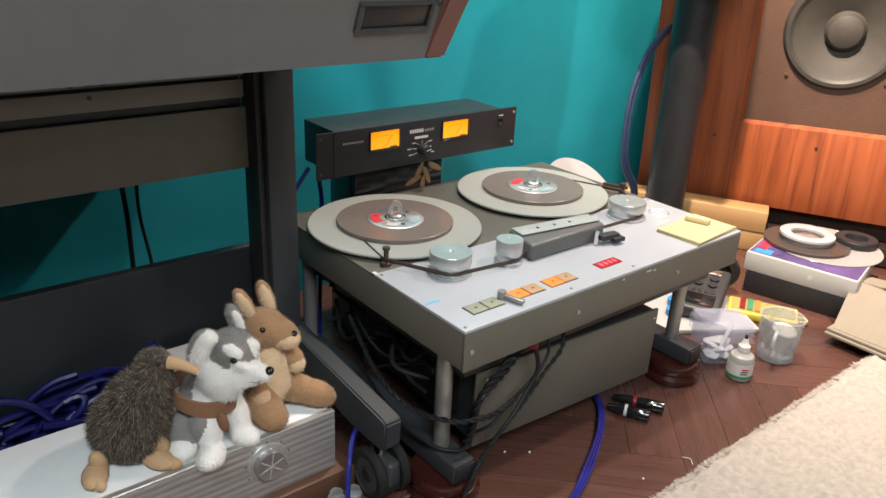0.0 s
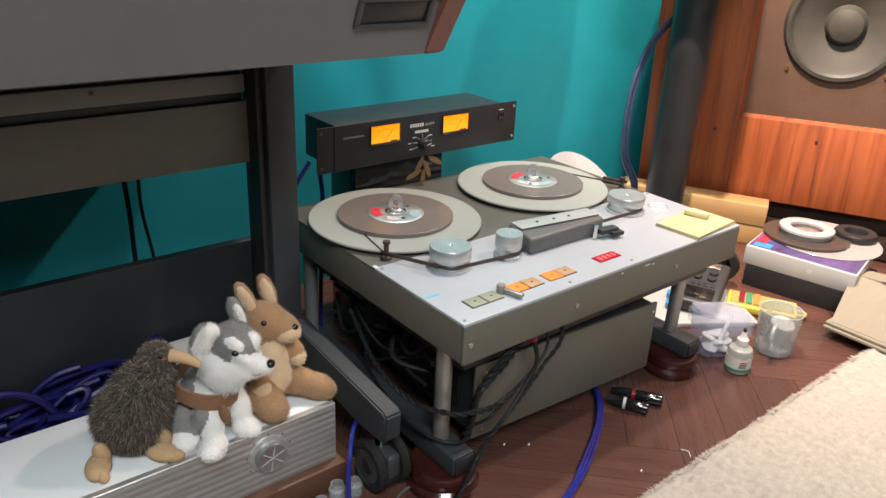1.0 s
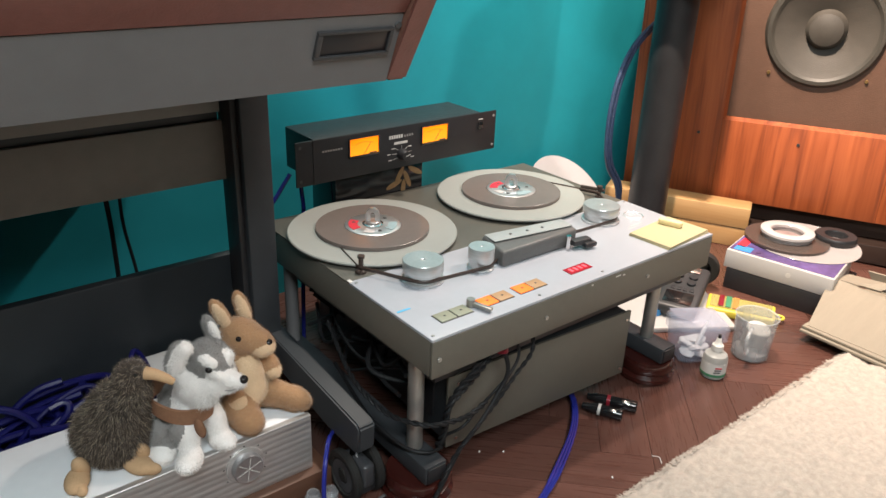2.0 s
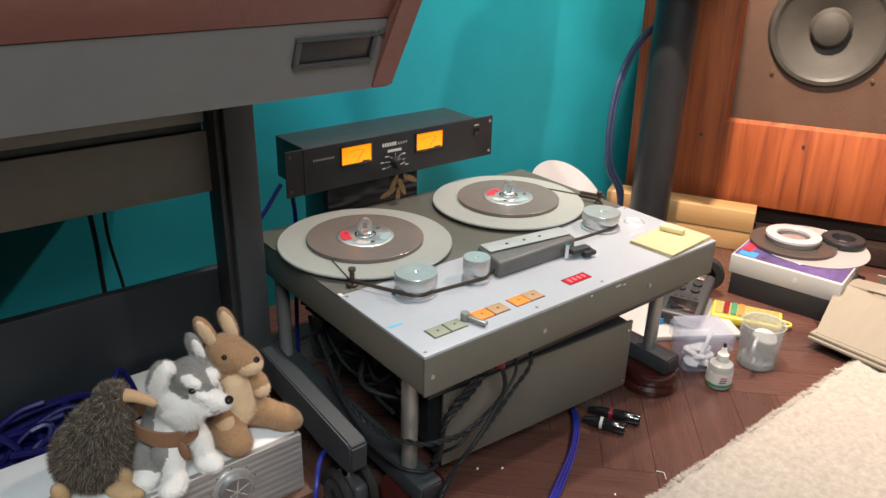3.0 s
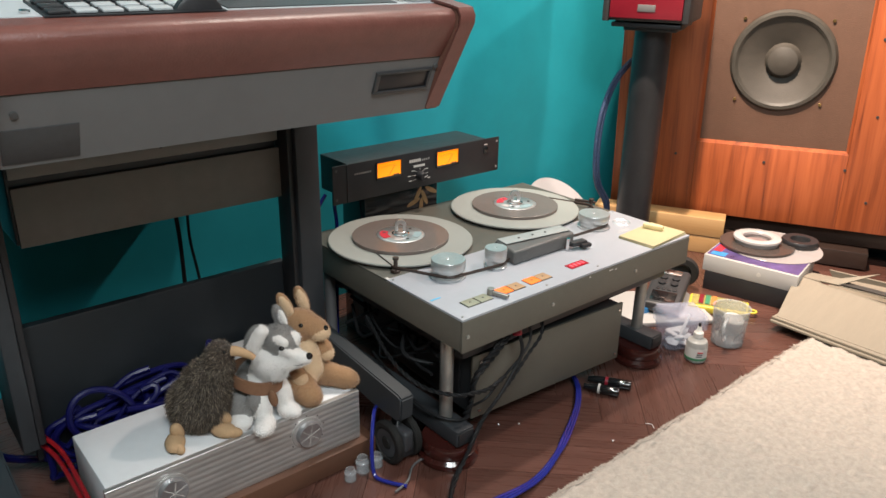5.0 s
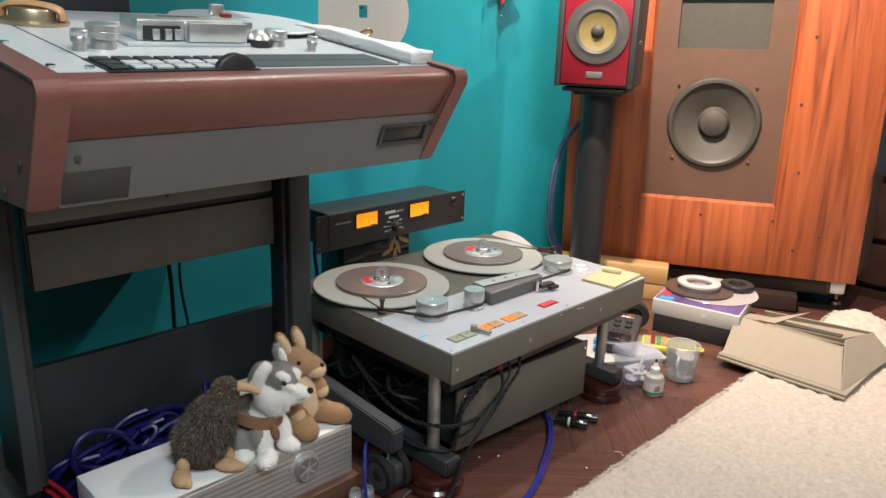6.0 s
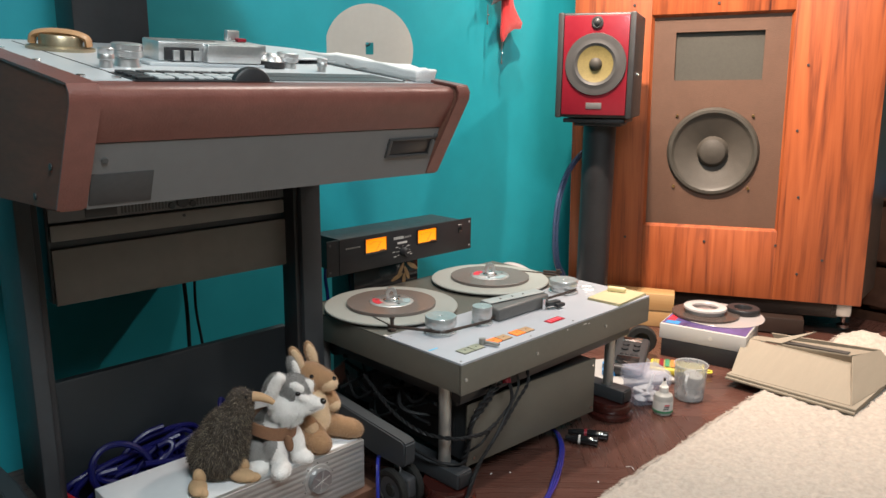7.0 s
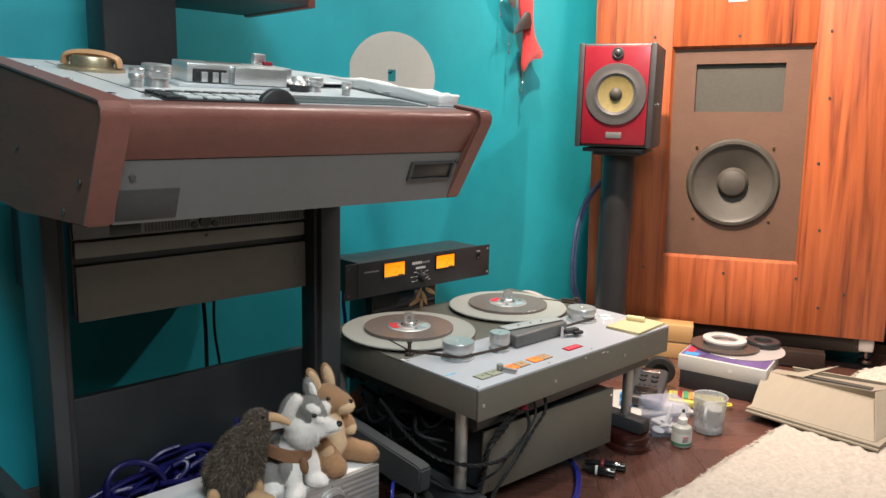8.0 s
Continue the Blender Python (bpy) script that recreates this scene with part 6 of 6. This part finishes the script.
for pts in ([(0.668, 1.20, 0.362), (0.640, 1.20, 0.325), (0.605, 1.19, 0.285), (0.58, 1.17, 0.20), (0.575, 1.16, 0.06)], [(0.690, 1.20, 0.362), (0.690, 1.20, 0.33), (0.688, 1.19, 0.28), (0.67, 1.17, 0.15), (0.66, 1.16, 0.006)]):
    solid("blue_lead", tb(pts, 0.0042, 8, 6), CABLE_P, "violet-blue lead below the meter unit", "cable", "blue leads")

# ---- clutter before the loudspeaker ----


def make_tub():
    s = thing("plastic_tub", "clear square plastic tub with white cotton pads", "plastic tub", at=(1.306, 0.672, 0), turn=-33)
    bm = bmesh.new()
    lo, hi, t = 0.046, 0.051, 0.0016
    rings = []
    for w, z in ((lo - 0.006, 0), (lo - 0.002, 0.004), (hi - 0.003, 0.046), (hi + 0.002, 0.048), (hi + 0.003, 0.070), (hi - 0.001, 0.076), (hi - 0.004, 0.077), (hi - 0.004 - t, 0.073), (hi - t, 0.068), (hi - 0.002 - t, 0.050), (lo - t - 0.002, 0.006), (lo - 0.007, 0.003)):
        ring = []
        for k in range(4):
            cx_, cy__ = (1, -1, -1, 1)[k], (1, 1, -1, -1)[k]
            for j in range(5):
                a = math.pi / 2 * k + math.pi / 2 * j / 4
                rr = min(0.014, w * 0.4)
                ring.append(bm.verts.new((cx_ * (w - rr) + rr * math.cos(a), cy__ * (w * 0.86 - rr) + rr * math.sin(a), z)))
        rings.append(ring)
    for a, b in zip(rings, rings[1:]):
        for k in range(20):
            bm.faces.new((a[k], a[(k + 1) % 20], b[(k + 1) % 20], b[k]))
    bm.faces.new(rings[0][::-1])
    bm.faces.new(rings[-1])
    bm.transform(Matrix.Diagonal((1, 1, 1.14, 1)))
    part("lid", bx(-0.048, 0.048, -0.0405, 0.0405, 0.0882, 0.0896, 0.0006), FROST, s, "thin translucent lid", True)
    part("tub", bm, FROST, s, "clear thin-walled plastic", True)
    rr = random.Random(2)
    bm = bmesh.new()
    for k in range(12):
        blob(bm, (rr.uniform(-0.018, 0.016), rr.uniform(-0.014, 0.012), 0.010 + 0.0020 * k), (0.019, 0.016, 0.0060), 0, (rr.uniform(-25, 25), rr.uniform(-25, 25), rr.uniform(0, 180)), 12, 8)
    for v in bm.verts:
        v.co += Vector((noise.noise(v.co * 110), noise.noise(v.co * 110 + Vector((7, 0, 0))), 0.6 * noise.noise(v.co * 110 + Vector((0, 7, 0))))) * 0.0045
        v.co.z = max(0.0045, v.co.z)
    part("cotton_pads", bm, COTTON, s, "crumpled white cotton pads", True)
    # thin white bar, diagonal above the pads
    part("slanting_bar", tb([(0.0, -0.012, 0.028), (0.030, 0.016, 0.068)], 0.0042, 8, 1), COTTON, s, "short white bar slanting inside the tub", True)


def make_cup():
    s = thing("measuring_cup", "clear plastic measuring cup with a handle and cloudy contents", "cup", at=(1.406, 0.600, 0))
    part("cup", la([(0, 0), (0.034, 0), (0.037, 0.003), (0.042, 0.092), (0.044, 0.095), (0.0425, 0.096), (0.0405, 0.094), (0.0355, 0.005), (0, 0.004)], seg=40), CLEAR, s, "thin clear plastic", True)
    part("contents", la([(0, 0.0052), (0.0345, 0.005), (0.0352, 0.014), (0.03, 0.018), (0.0, 0.017)], seg=28), SMOKE_CLEAR, s, "", True)
    roll_ = pose(0.004, 0.002, 0.016, 8, -10, 30)
    part("paper_roll", la([(0, 0), (0.0225, 0), (0.0235, 0.002), (0.0245, 0.052), (0.0225, 0.0545), (0.014, 0.0560), (0, 0.0555)], seg=28, m=roll_), ROLL_PL, s, "pale translucent roll standing inside", True)
    part("handle", tb([(-0.036, -0.012, 0.080), (-0.062, -0.020, 0.076), (-0.066, -0.022, 0.050), (-0.050, -0.017, 0.030), (-0.034, -0.012, 0.030)], 0.004, 8, 6), CLEAR, s, "", True)


ROLL_PL = mat("pale_cloudy_roll", (0.46, 0.46, 0.42), 0.5, var=0.12, scale=60, bump=0.3, bscale=200)
SMOKE_CLEAR = mat("grey_cloudy_bits", (0.30, 0.30, 0.29), 0.5, var=0.5, scale=80, bump=0.5)
make_tub()
make_cup()
NOZZLE = mat("white_nozzle_plastic", (0.62, 0.61, 0.58), 0.4, var=0.05, scale=40)
bo = thing("dropper_bottle", "milky dropper bottle with a green and white label and dark tip", "bottle", at=(1.274, 0.602, 0))
part("body", la([(0, 0), (0.021, 0), (0.0235, 0.003), (0.0240, 0.042), (0.0215, 0.050), (0.012, 0.056), (0.0105, 0.059), (0, 0.059)], seg=32), MILKY, bo, "", True)
part("collar", la([(0, 0.0592), (0.0115, 0.0592), (0.0110, 0.070), (0.0080, 0.072), (0.0055, 0.079), (0.0042, 0.085), (0, 0.085)], seg=24), NOZZLE, bo, "white nozzle", True)
part("tip", la([(0, 0.0852), (0.0034, 0.0852), (0.0030, 0.093), (0, 0.094)], seg=16), BLACK, bo, "dark tip", True)
part("label", la([(0.0242, 0.008), (0.0246, 0.008), (0.0246, 0.037), (0.0242, 0.037)], seg=32), NOZZLE, bo, "pale paper label", True)
part("green_band", la([(0.0247, 0.008), (0.0249, 0.008), (0.0249, 0.0135), (0.0247, 0.0135)], seg=32), GREEN, bo, "", True)
for k in range(3):
    part("label_bar", bx(-0.008 + 0.001 * k, 0.005 + 0.001 * k, -0.0004, 0.0004, 0.018 + k * 0.005, 0.0205 + k * 0.005, m=pose(-0.0158, -0.0194, 0, 0, 0, -39)), RED_LABEL if k == 2 else FASCIA, bo, "", True)

ye = thing("yellow_case", "flat clear yellow case with coloured sticks", "case", at=(1.553, 0.712, 0), turn=-62)
part("tray", bx(-0.075, 0.075, -0.038, 0.038, 0.0, 0.020, 0.005, 3), YELLOW_PL, ye, "yellow plastic tray", True)
part("window", bx(-0.068, 0.068, -0.031, 0.031, 0.0202, 0.0225, 0.001), CASE_LID, ye, "", True)
for k, mm in enumerate((RED_PAINT, GREEN, ORANGE_INK)):
    part("stick", bx(-0.05 + k * 0.016, -0.038 + k * 0.016, -0.028, 0.028, 0.0227, 0.0255, 0.001), mm, ye, "", True)
part("loop", tb([(0.073, -0.014, 0.012), (0.090, -0.010, 0.012), (0.092, 0.004, 0.012), (0.074, 0.010, 0.012)], 0.003, 8, 6), YELLOW_PL, ye, "", True)


RECORDER = mat("dark_recorder_plastic", (0.032, 0.032, 0.034), 0.42, var=0.12, scale=40)


def make_recorder():
    s = thing("handheld_recorder", "dark grey handheld sound recorder with small screen, leaning", "recorder", m=pose(1.385, 0.778, 0.0145, 0, 0, 24) @ pose(0, 0, 0, 0, -11, 0) @ Matrix.Scale(1.12, 4))
    part("body", bx(-0.005, 0.155, -0.042, 0.042, 0, 0.028, 0.010, 4), RECORDER, s, "", True)
    part("screen", bx(0.010, 0.050, -0.028, 0.028, 0.0278, 0.0292, 0.001), BLACK_GLOSS, s, "glossy dark screen", True)
    for k in range(2):
        for j in range(2):
            part("key", cy((0.085 + k * 0.022, -0.014 + j * 0.028, 0.0278), 0.009, 0.005, 18), BLACK, s, "", True)
    for k in range(4):
        part("key", bx(0.056, 0.066, -0.024 + k * 0.0125, -0.015 + k * 0.0125, 0.0278, 0.0305, 0.001), BLACK, s, "", True)
    part("microphone_bar", bx(0.122, 0.142, -0.024, 0.024, 0.0278, 0.0315, 0.002), CHROME, s, "chrome bar", True)


make_recorder()
solid("white_tray", bx(-0.15, 0.15, -0.10, 0.09, 0.0, 0.0125, 0.003), WHITE_BOX, "white shallow card tray beneath the recorder", "tray", at=(1.40, 0.835, 0), turn=-33)
for k in range(2):
    solid("tape_roll", la([(0.010, 0), (0.019, 0), (0.019, 0.014), (0.010, 0.014), (0.010, 0)], (0, 0, 0), 28), BLUE_PL, "roll of bright blue adhesive tape", "tape roll", "blue tape rolls", at=(1.412 - 0.044 * k, 0.848 - 0.028 * k, 0.0128))
hp = thing("headphone_cup", "black padded headphone cup standing behind the recorder", "headphones", m=pose(1.580, 0.846, 0.0135, 0, 0, -57))
part("cushion", la([(0.020, -0.011), (0.034, -0.013), (0.043, -0.006), (0.044, 0.004), (0.040, 0.012), (0.024, 0.013), (0.019, 0.006), (0.020, -0.011)], seg=40, m=pose(0, 0, 0.044, 90)), RUBBER, hp, "soft black ring cushion", True)
part("shell", la([(0, -0.026), (0.022, -0.025), (0.036, -0.018), (0.040, -0.012), (0, -0.012)], seg=36, m=pose(0, 0, 0.044, 90)), BLACK, hp, "black plastic shell", True)

# stacked boxes with the spare reel
BX = Matrix.Translation((1.642, 0.824, 0)) @ Matrix.Rotation(math.atan2(-0.242, 0.052), 4, "Z")
solid("black_box", bx(0.008, 0.262, 0.0, 0.20, 0.0, 0.0545, 0.003), BLACK, "flat black box beneath the white box", "box", m=BX)
wb = thing("tablet_box", "white product box with blue and violet print on its lid", "box", m=BX @ pose(0, 0, 0.055))
part("carton", bx(0, 0.248, 0, 0.178, 0, 0.046, 0.002), WHITE_BOX, wb, "", True)
part("lid_print", bx(0.004, 0.244, 0.010, 0.172, 0.0462, 0.0470), PRINT, wb, "blue and violet printed lid", True)
part("print_patch", bx(0.012, 0.052, 0.012, 0.045, 0.0471, 0.0475, m=pose(0, 0, 0, 0, 0, 0)), BLUE_PL, wb, "", True)
part("print_patch", bx(0.010, 0.032, 0.040, 0.10, 0.0471, 0.0475), RED_LABEL, wb, "", True)
part("side_mark", cy((0, 0, 0), 0.006, 0.0006, 16, m=pose(0.150, 0, 0.024, 90)), PALE_INK, wb, "pale grey round mark", True)
CORE_PINK = mat("dull_pink_core", (0.26, 0.185, 0.175), 0.35, var=0.25, scale=60)
sr = thing("spare_reel", "spare tape reel on a clear flange with white hub ring", "tape reel", at=(1.815, 0.765, 0.1025))
part("flange", la([(0.02, 0), (0.132, 0), (0.133, 0.001), (0.132, 0.002), (0.02, 0.002), (0.02, 0)], (0.030, -0.030, 0), 64), HUB_CLEAR, sr, "translucent plastic flange", True)
part("tape_pack", la([(0.035, 0.0022), (0.100, 0.0022), (0.100, 0.0085), (0.035, 0.0085), (0.035, 0.0022)], seg=48), TAPE_DARK, sr, "dark brown wound tape", True)
part("hub_drum", la([(0.040, 0.0087), (0.060, 0.0087), (0.061, 0.010), (0.061, 0.0185), (0.040, 0.0185), (0.040, 0.0087)], (0.004, 0.004, 0), 40), HUB_CLEAR, sr, "clear plastic hub drum", True)
part("hub_ring", la([(0.038, 0.0188), (0.062, 0.0188), (0.0645, 0.021), (0.0640, 0.0265), (0.060, 0.0285), (0.041, 0.028), (0.038, 0.025), (0.038, 0.0188)], (0.004, 0.004, 0), 44), RING_PL, sr, "milky white plastic hub ring", True)
part("hub_core", la([(0, 0.0087), (0.037, 0.0087), (0.037, 0.0105), (0.030, 0.012), (0, 0.012)], (0.004, 0.004, 0), 28), CORE_PINK, sr, "", True)
solid("black_ring", la([(0.026, 0), (0.048, 0), (0.050, 0.004), (0.050, 0.014), (0.047, 0.018), (0.028, 0.018), (0.026, 0.014), (0.026, 0)], (0, 0, 0), 40), BLACK, "black plastic reel hub on the clear flange", "reel hub", at=(1.915, 0.690, 0.1048))


def sheet(bm, pts, t):
    """A flat board through four corners, t thick."""
    p = [Vector(q) for q in pts]
    flat = (p[1] - p[0]).cross(p[-1] - p[0]).normalized()
    p[2] = p[2] - flat * flat.dot(p[2] - p[0])
    n = (p[1] - p[0]).cross(p[-1] - p[0]).normalized() * t
    a = [bm.verts.new(q) for q in p]
    b = [bm.verts.new(q - n) for q in p]
    k = len(p)
    bm.faces.new(a)
    bm.faces.new(b[::-1])
    for i in range(k):
        bm.faces.new((a[i], b[i], b[(i + 1) % k], a[(i + 1) % k]))


cb = thing("cardboard_box", "opened beige cardboard box with sloping sides, on the rug", "cardboard box", at=(1.72, 0.42, 0.02))
for z in (0.0225, 0.0295):
    bm = bx(1.547 + (z - 0.02), 1.90, 0.245, 0.570, z, z + 0.006, 0.001)
    part("base_board", bm, CARD, cb)
bm = bmesh.new()
sheet(bm, [(1.565, 0.562, 0.0365), (1.572, 0.262, 0.0365), (1.735, 0.318, 0.108), (1.740, 0.608, 0.086)], 0.004)
part("front_panel", bm, CARD, cb, "sloping beige panel")
bm = bmesh.new()
sheet(bm, [(1.573, 0.259, 0.0365), (1.90, 0.232, 0.0365), (1.885, 0.285, 0.100), (1.738, 0.315, 0.108)], 0.004)
part("side_panel", bm, CARD, cb)
bm = bmesh.new()
sheet(bm, [(1.898, 0.240, 0.037), (1.898, 0.565, 0.037), (1.880, 0.585, 0.068), (1.886, 0.290, 0.096)], 0.004)
part("back_panel", bm, CARD, cb)
# no hole is cut: a dark sheet paints the shade of the opening
bm = bmesh.new()
sheet(bm, [(1.742, 0.500, 0.0985), (1.740, 0.330, 0.1095), (1.766, 0.330, 0.1095), (1.768, 0.500, 0.0975)], 0.002)
part("slot_shade", bm, CARD_GAP_SHADE, cb, "dark sheet painted as the shade in the opening")
bm = bmesh.new()
sheet(bm, [(1.741, 0.604, 0.0855), (1.7395, 0.322, 0.1075), (1.88, 0.30, 0.098), (1.82, 0.60, 0.074)], 0.003)
part("top_flap", bm, CARD, cb)
bm = bmesh.new()
sheet(bm, [(1.738, 0.545, 0.092), (1.738, 0.500, 0.096), (1.800, 0.430, 0.128), (1.785, 0.452, 0.126)], 0.003)
part("tongue", bm, CARD, cb, "bent-up cardboard tongue")

# low shelf beside the loudspeaker
sh = thing("low_shelf", "low brown shelf with papers beside the loudspeaker", "shelf", at=(2.75, 0.36, 0))
for z in (0.03, 0.19, 0.40):
    part("board", bx(2.50, 3.05, 0.20, 0.55, z, z + 0.025, 0.002), BROWN_BOARD, sh)
for x in (2.50, 3.03):
    part("side", bx(x, x + 0.02, 0.20, 0.55, 0.0, 0.43, 0.002), BROWN_BOARD, sh)
pp = thing("paper_stack", "stack of white papers lying on the low shelf", "papers", at=(2.66, 0.36, 0.2155))
for k in range(5):
    part("sheet", bx(2.56 + 0.004 * k, 2.78 - 0.006 * k, 0.23, 0.50 - 0.008 * k, 0.2155 + k * 0.006, 0.2205 + k * 0.006, 0.001), WHITE_BOX, pp)
solid("blue_folder", bx(2.62, 2.90, 0.25, 0.50, 0.4252, 0.47, 0.004), BLUE_PL, "blue folder lying on the low shelf", "folder")

# crumbs and a loose thread on the parquet
for x, y in ((0.871, 0.522), (0.770, 0.674), (0.737, 0.698)):
    cr = bmesh.new()
    blob(cr, (0, 0, 0.0012), (0.0026, 0.0018, 0.0014), 0, (0, 0, 30), 8, 6)
    solid("crumb", cr, COTTON, "tiny pale crumb lying on the parquet", "crumb", "crumbs", at=(x, y, 0))
solid("loose_thread", tb([(0.968, 0.517, 0.001), (0.974, 0.507, 0.002), (0.968, 0.499, 0.003), (0.962, 0.493, 0.004)], 0.0006, 6, 6), COTTON, "pale loose thread at the edge of the rug", "thread")

# ---- on the wall ----
HUNG = pose(0.955, 1.345, 0.884, 0, 0, -30)
hd = thing("hung_disc", "beige round disc with a square hole, hung before the teal wall", "disc", m=HUNG)
bm = bmesh.new()
seg, R_, h_ = 64, 0.1175, 0.0105


def square(a):
    c, s_ = math.cos(a), math.sin(a)
    m_ = max(abs(c), abs(s_) * 0.75)
    return c / m_, s_ / m_


fr, inn = [], []
for k in range(seg):
    a = 2 * math.pi * k / seg
    fr.append(bm.verts.new((R_ * math.cos(a), -0.0015, R_ * math.sin(a))))
    u_, v_ = square(a)
    inn.append(bm.verts.new((h_ * u_, -0.0015, 0.004 + h_ * 1.1 * v_)))
bk = [bm.verts.new((v.co.x, 0.0015, v.co.z)) for v in fr]
inb = [bm.verts.new((v.co.x, 0.0015, v.co.z)) for v in inn]
for k in range(seg):
    j = (k + 1) % seg
    bm.faces.new((fr[k], fr[j], inn[j], inn[k]))
    bm.faces.new((bk[j], bk[k], inb[k], inb[j]))
    bm.faces.new((fr[j], fr[k], bk[k], bk[j]))
    bm.faces.new((inn[k], inn[j], inb[j], inb[k]))
part("disc", bm, CREAM_DISC, hd, "", True)
part("wall_hook", tb([(0, -0.004, 0.016), (0, 0.010, 0.013), (0, 0.050, 0.013), (0.0, 0.062, 0.016)], 0.0024, 8, 4), GUNMETAL, hd, "dark wall hook", True)
part("clip", tb([(-0.012, -0.005, -0.050), (0.0, -0.010, -0.042), (0.014, -0.012, -0.038), (0.022, -0.006, -0.046), (0.004, -0.005, -0.056), (-0.012, -0.005, -0.050)], 0.0022, 8, 5), BRASS, hd, "small wire clip", True)

orn = thing("felt_ornament", "red felt stocking ornament with black cuff hanging on the wall", "ornament", at=(1.53, 1.36, 1.0))


def felt(outline, y0, y1):
    """A padded felt shape: the outline swells between its two faces."""
    bm = bmesh.new()
    cx_ = sum(p[0] for p in outline) / len(outline)
    cz_ = sum(p[1] for p in outline) / len(outline)
    rows = []
    for y, k in ((y0 + 0.004, 1.0), (y0, 0.80), (y1, 0.80), (y1 - 0.004, 1.0)):
        rows.append([bm.verts.new((cx_ + (x - cx_) * k, y, cz_ + (z - cz_) * k)) for x, z in outline])
    n = len(outline)
    for a, b in ((rows[1], rows[0]), (rows[0], rows[3]), (rows[3], rows[2])):
        for i in range(n):
            bm.faces.new((a[i], a[(i + 1) % n], b[(i + 1) % n], b[i]))
    bm.faces.new(rows[1])
    bm.faces.new(rows[2][::-1])
    return bm


part("stocking", felt([(1.462, 1.20), (1.532, 1.20), (1.537, 1.10), (1.552, 1.04), (1.575, 1.01), (1.596, 0.99), (1.588, 0.972), (1.555, 0.970), (1.528, 0.955), (1.505, 0.928), (1.497, 0.95), (1.500, 1.0), (1.500, 1.05), (1.480, 1.10)], 1.350, 1.366), RED_FELT, orn, "red felt stocking")
part("cuff", felt([(1.490, 1.11), (1.515, 1.105), (1.522, 1.075), (1.515, 1.055), (1.480, 1.050), (1.434, 1.033), (1.455, 1.07)], 1.340, 1.3495), BLACK, orn, "black felt tab")
for x, z0, z1 in ((1.500, 0.932, 0.872), (1.430, 1.035, 0.988), (1.389, 1.20, 1.092)):
    st_ = part("thread", tb([(x, 1.355, z0), (x, 1.356, z1)], 0.0012, 6, 2), INK, orn)
    bd = bmesh.new()
    blob(bd, (x + 0.001, 1.355, (z0 * 0.35 + z1 * 0.65)), (0.0035, 0.0035, 0.0035), 0, (0, 0, 0), 12, 8)
    part("bead", bd, CHROME, st_, "silver bead")
    part("tag", bx(x - 0.002, x + 0.003, 1.354, 1.357, z1 - 0.012, z1, 0.0008), INK, st_)
part("ribbon", felt([(1.395, 1.20), (1.462, 1.20), (1.468, 1.115), (1.440, 1.122), (1.412, 1.15)], 1.36, 1.366), FASCIA, orn, "grey felt ribbon")

# ---- parquet, laid in herringbone at 45 degrees ----
PW, NB = 0.0866, 6
me_h = to_mesh("plank", bx(0.0004, NB * PW - 0.0004, 0.0004, PW - 0.0004, -0.006, 0.0), PARQUET)
ORI = Matrix.Translation((0.967, 0.637, 0)) @ Matrix.Rotation(radians(45), 4, "Z")
spots = []
for k in range(-60, 60):
    for m_ in range(-8, 9):
        spots.append((ORI @ pose((k + 2 * NB * m_) * PW, k * PW, 0), NB / 2, 0.5))
        spots.append((ORI @ pose((k + 1 + 2 * NB * m_) * PW, (k - 2 * NB + 1) * PW, 0, 0, 0, 90), NB / 2, 0.5))
near, far = [], []
for m_, a, b in spots:
    c = m_ @ Vector((a * PW, b * PW, 0))
    if not (-2.7 < c.x < 3.1 and -2.5 < c.y < 1.12):
        if -3.4 < c.x < 3.8 and -3.2 < c.y < 1.72:
            far.append(m_)
        continue
    (near if (-0.1 < c.x < 2.4 and c.y > 0.2) else far).append(m_)
for m_ in near[:300]:
    ob = new("plank", me_h)
    ob.parent = floor
    ob.matrix_parent_inverse = PLACE[floor].inverted()
    ob.matrix_basis = m_
bm = bmesh.new()
for m_ in far + near[300:]:
    box(bm, 0.0004, NB * PW - 0.0004, 0.0004, PW - 0.0004, -0.006, 0.0, m=m_)
for co, no in (((-3.08, 0, 0), (-1, 0, 0)), ((3.48, 0, 0), (1, 0, 0)), ((0, -2.88, 0), (0, -1, 0)), ((0, 1.40, 0), (0, 1, 0))):
    bmesh.ops.bisect_plane(bm, geom=bm.verts[:] + bm.edges[:] + bm.faces[:], plane_co=co, plane_no=no, clear_outer=True)
rest = part("planks_beyond", bm, PARQUET, floor)
rest["kind"] = "stuff"
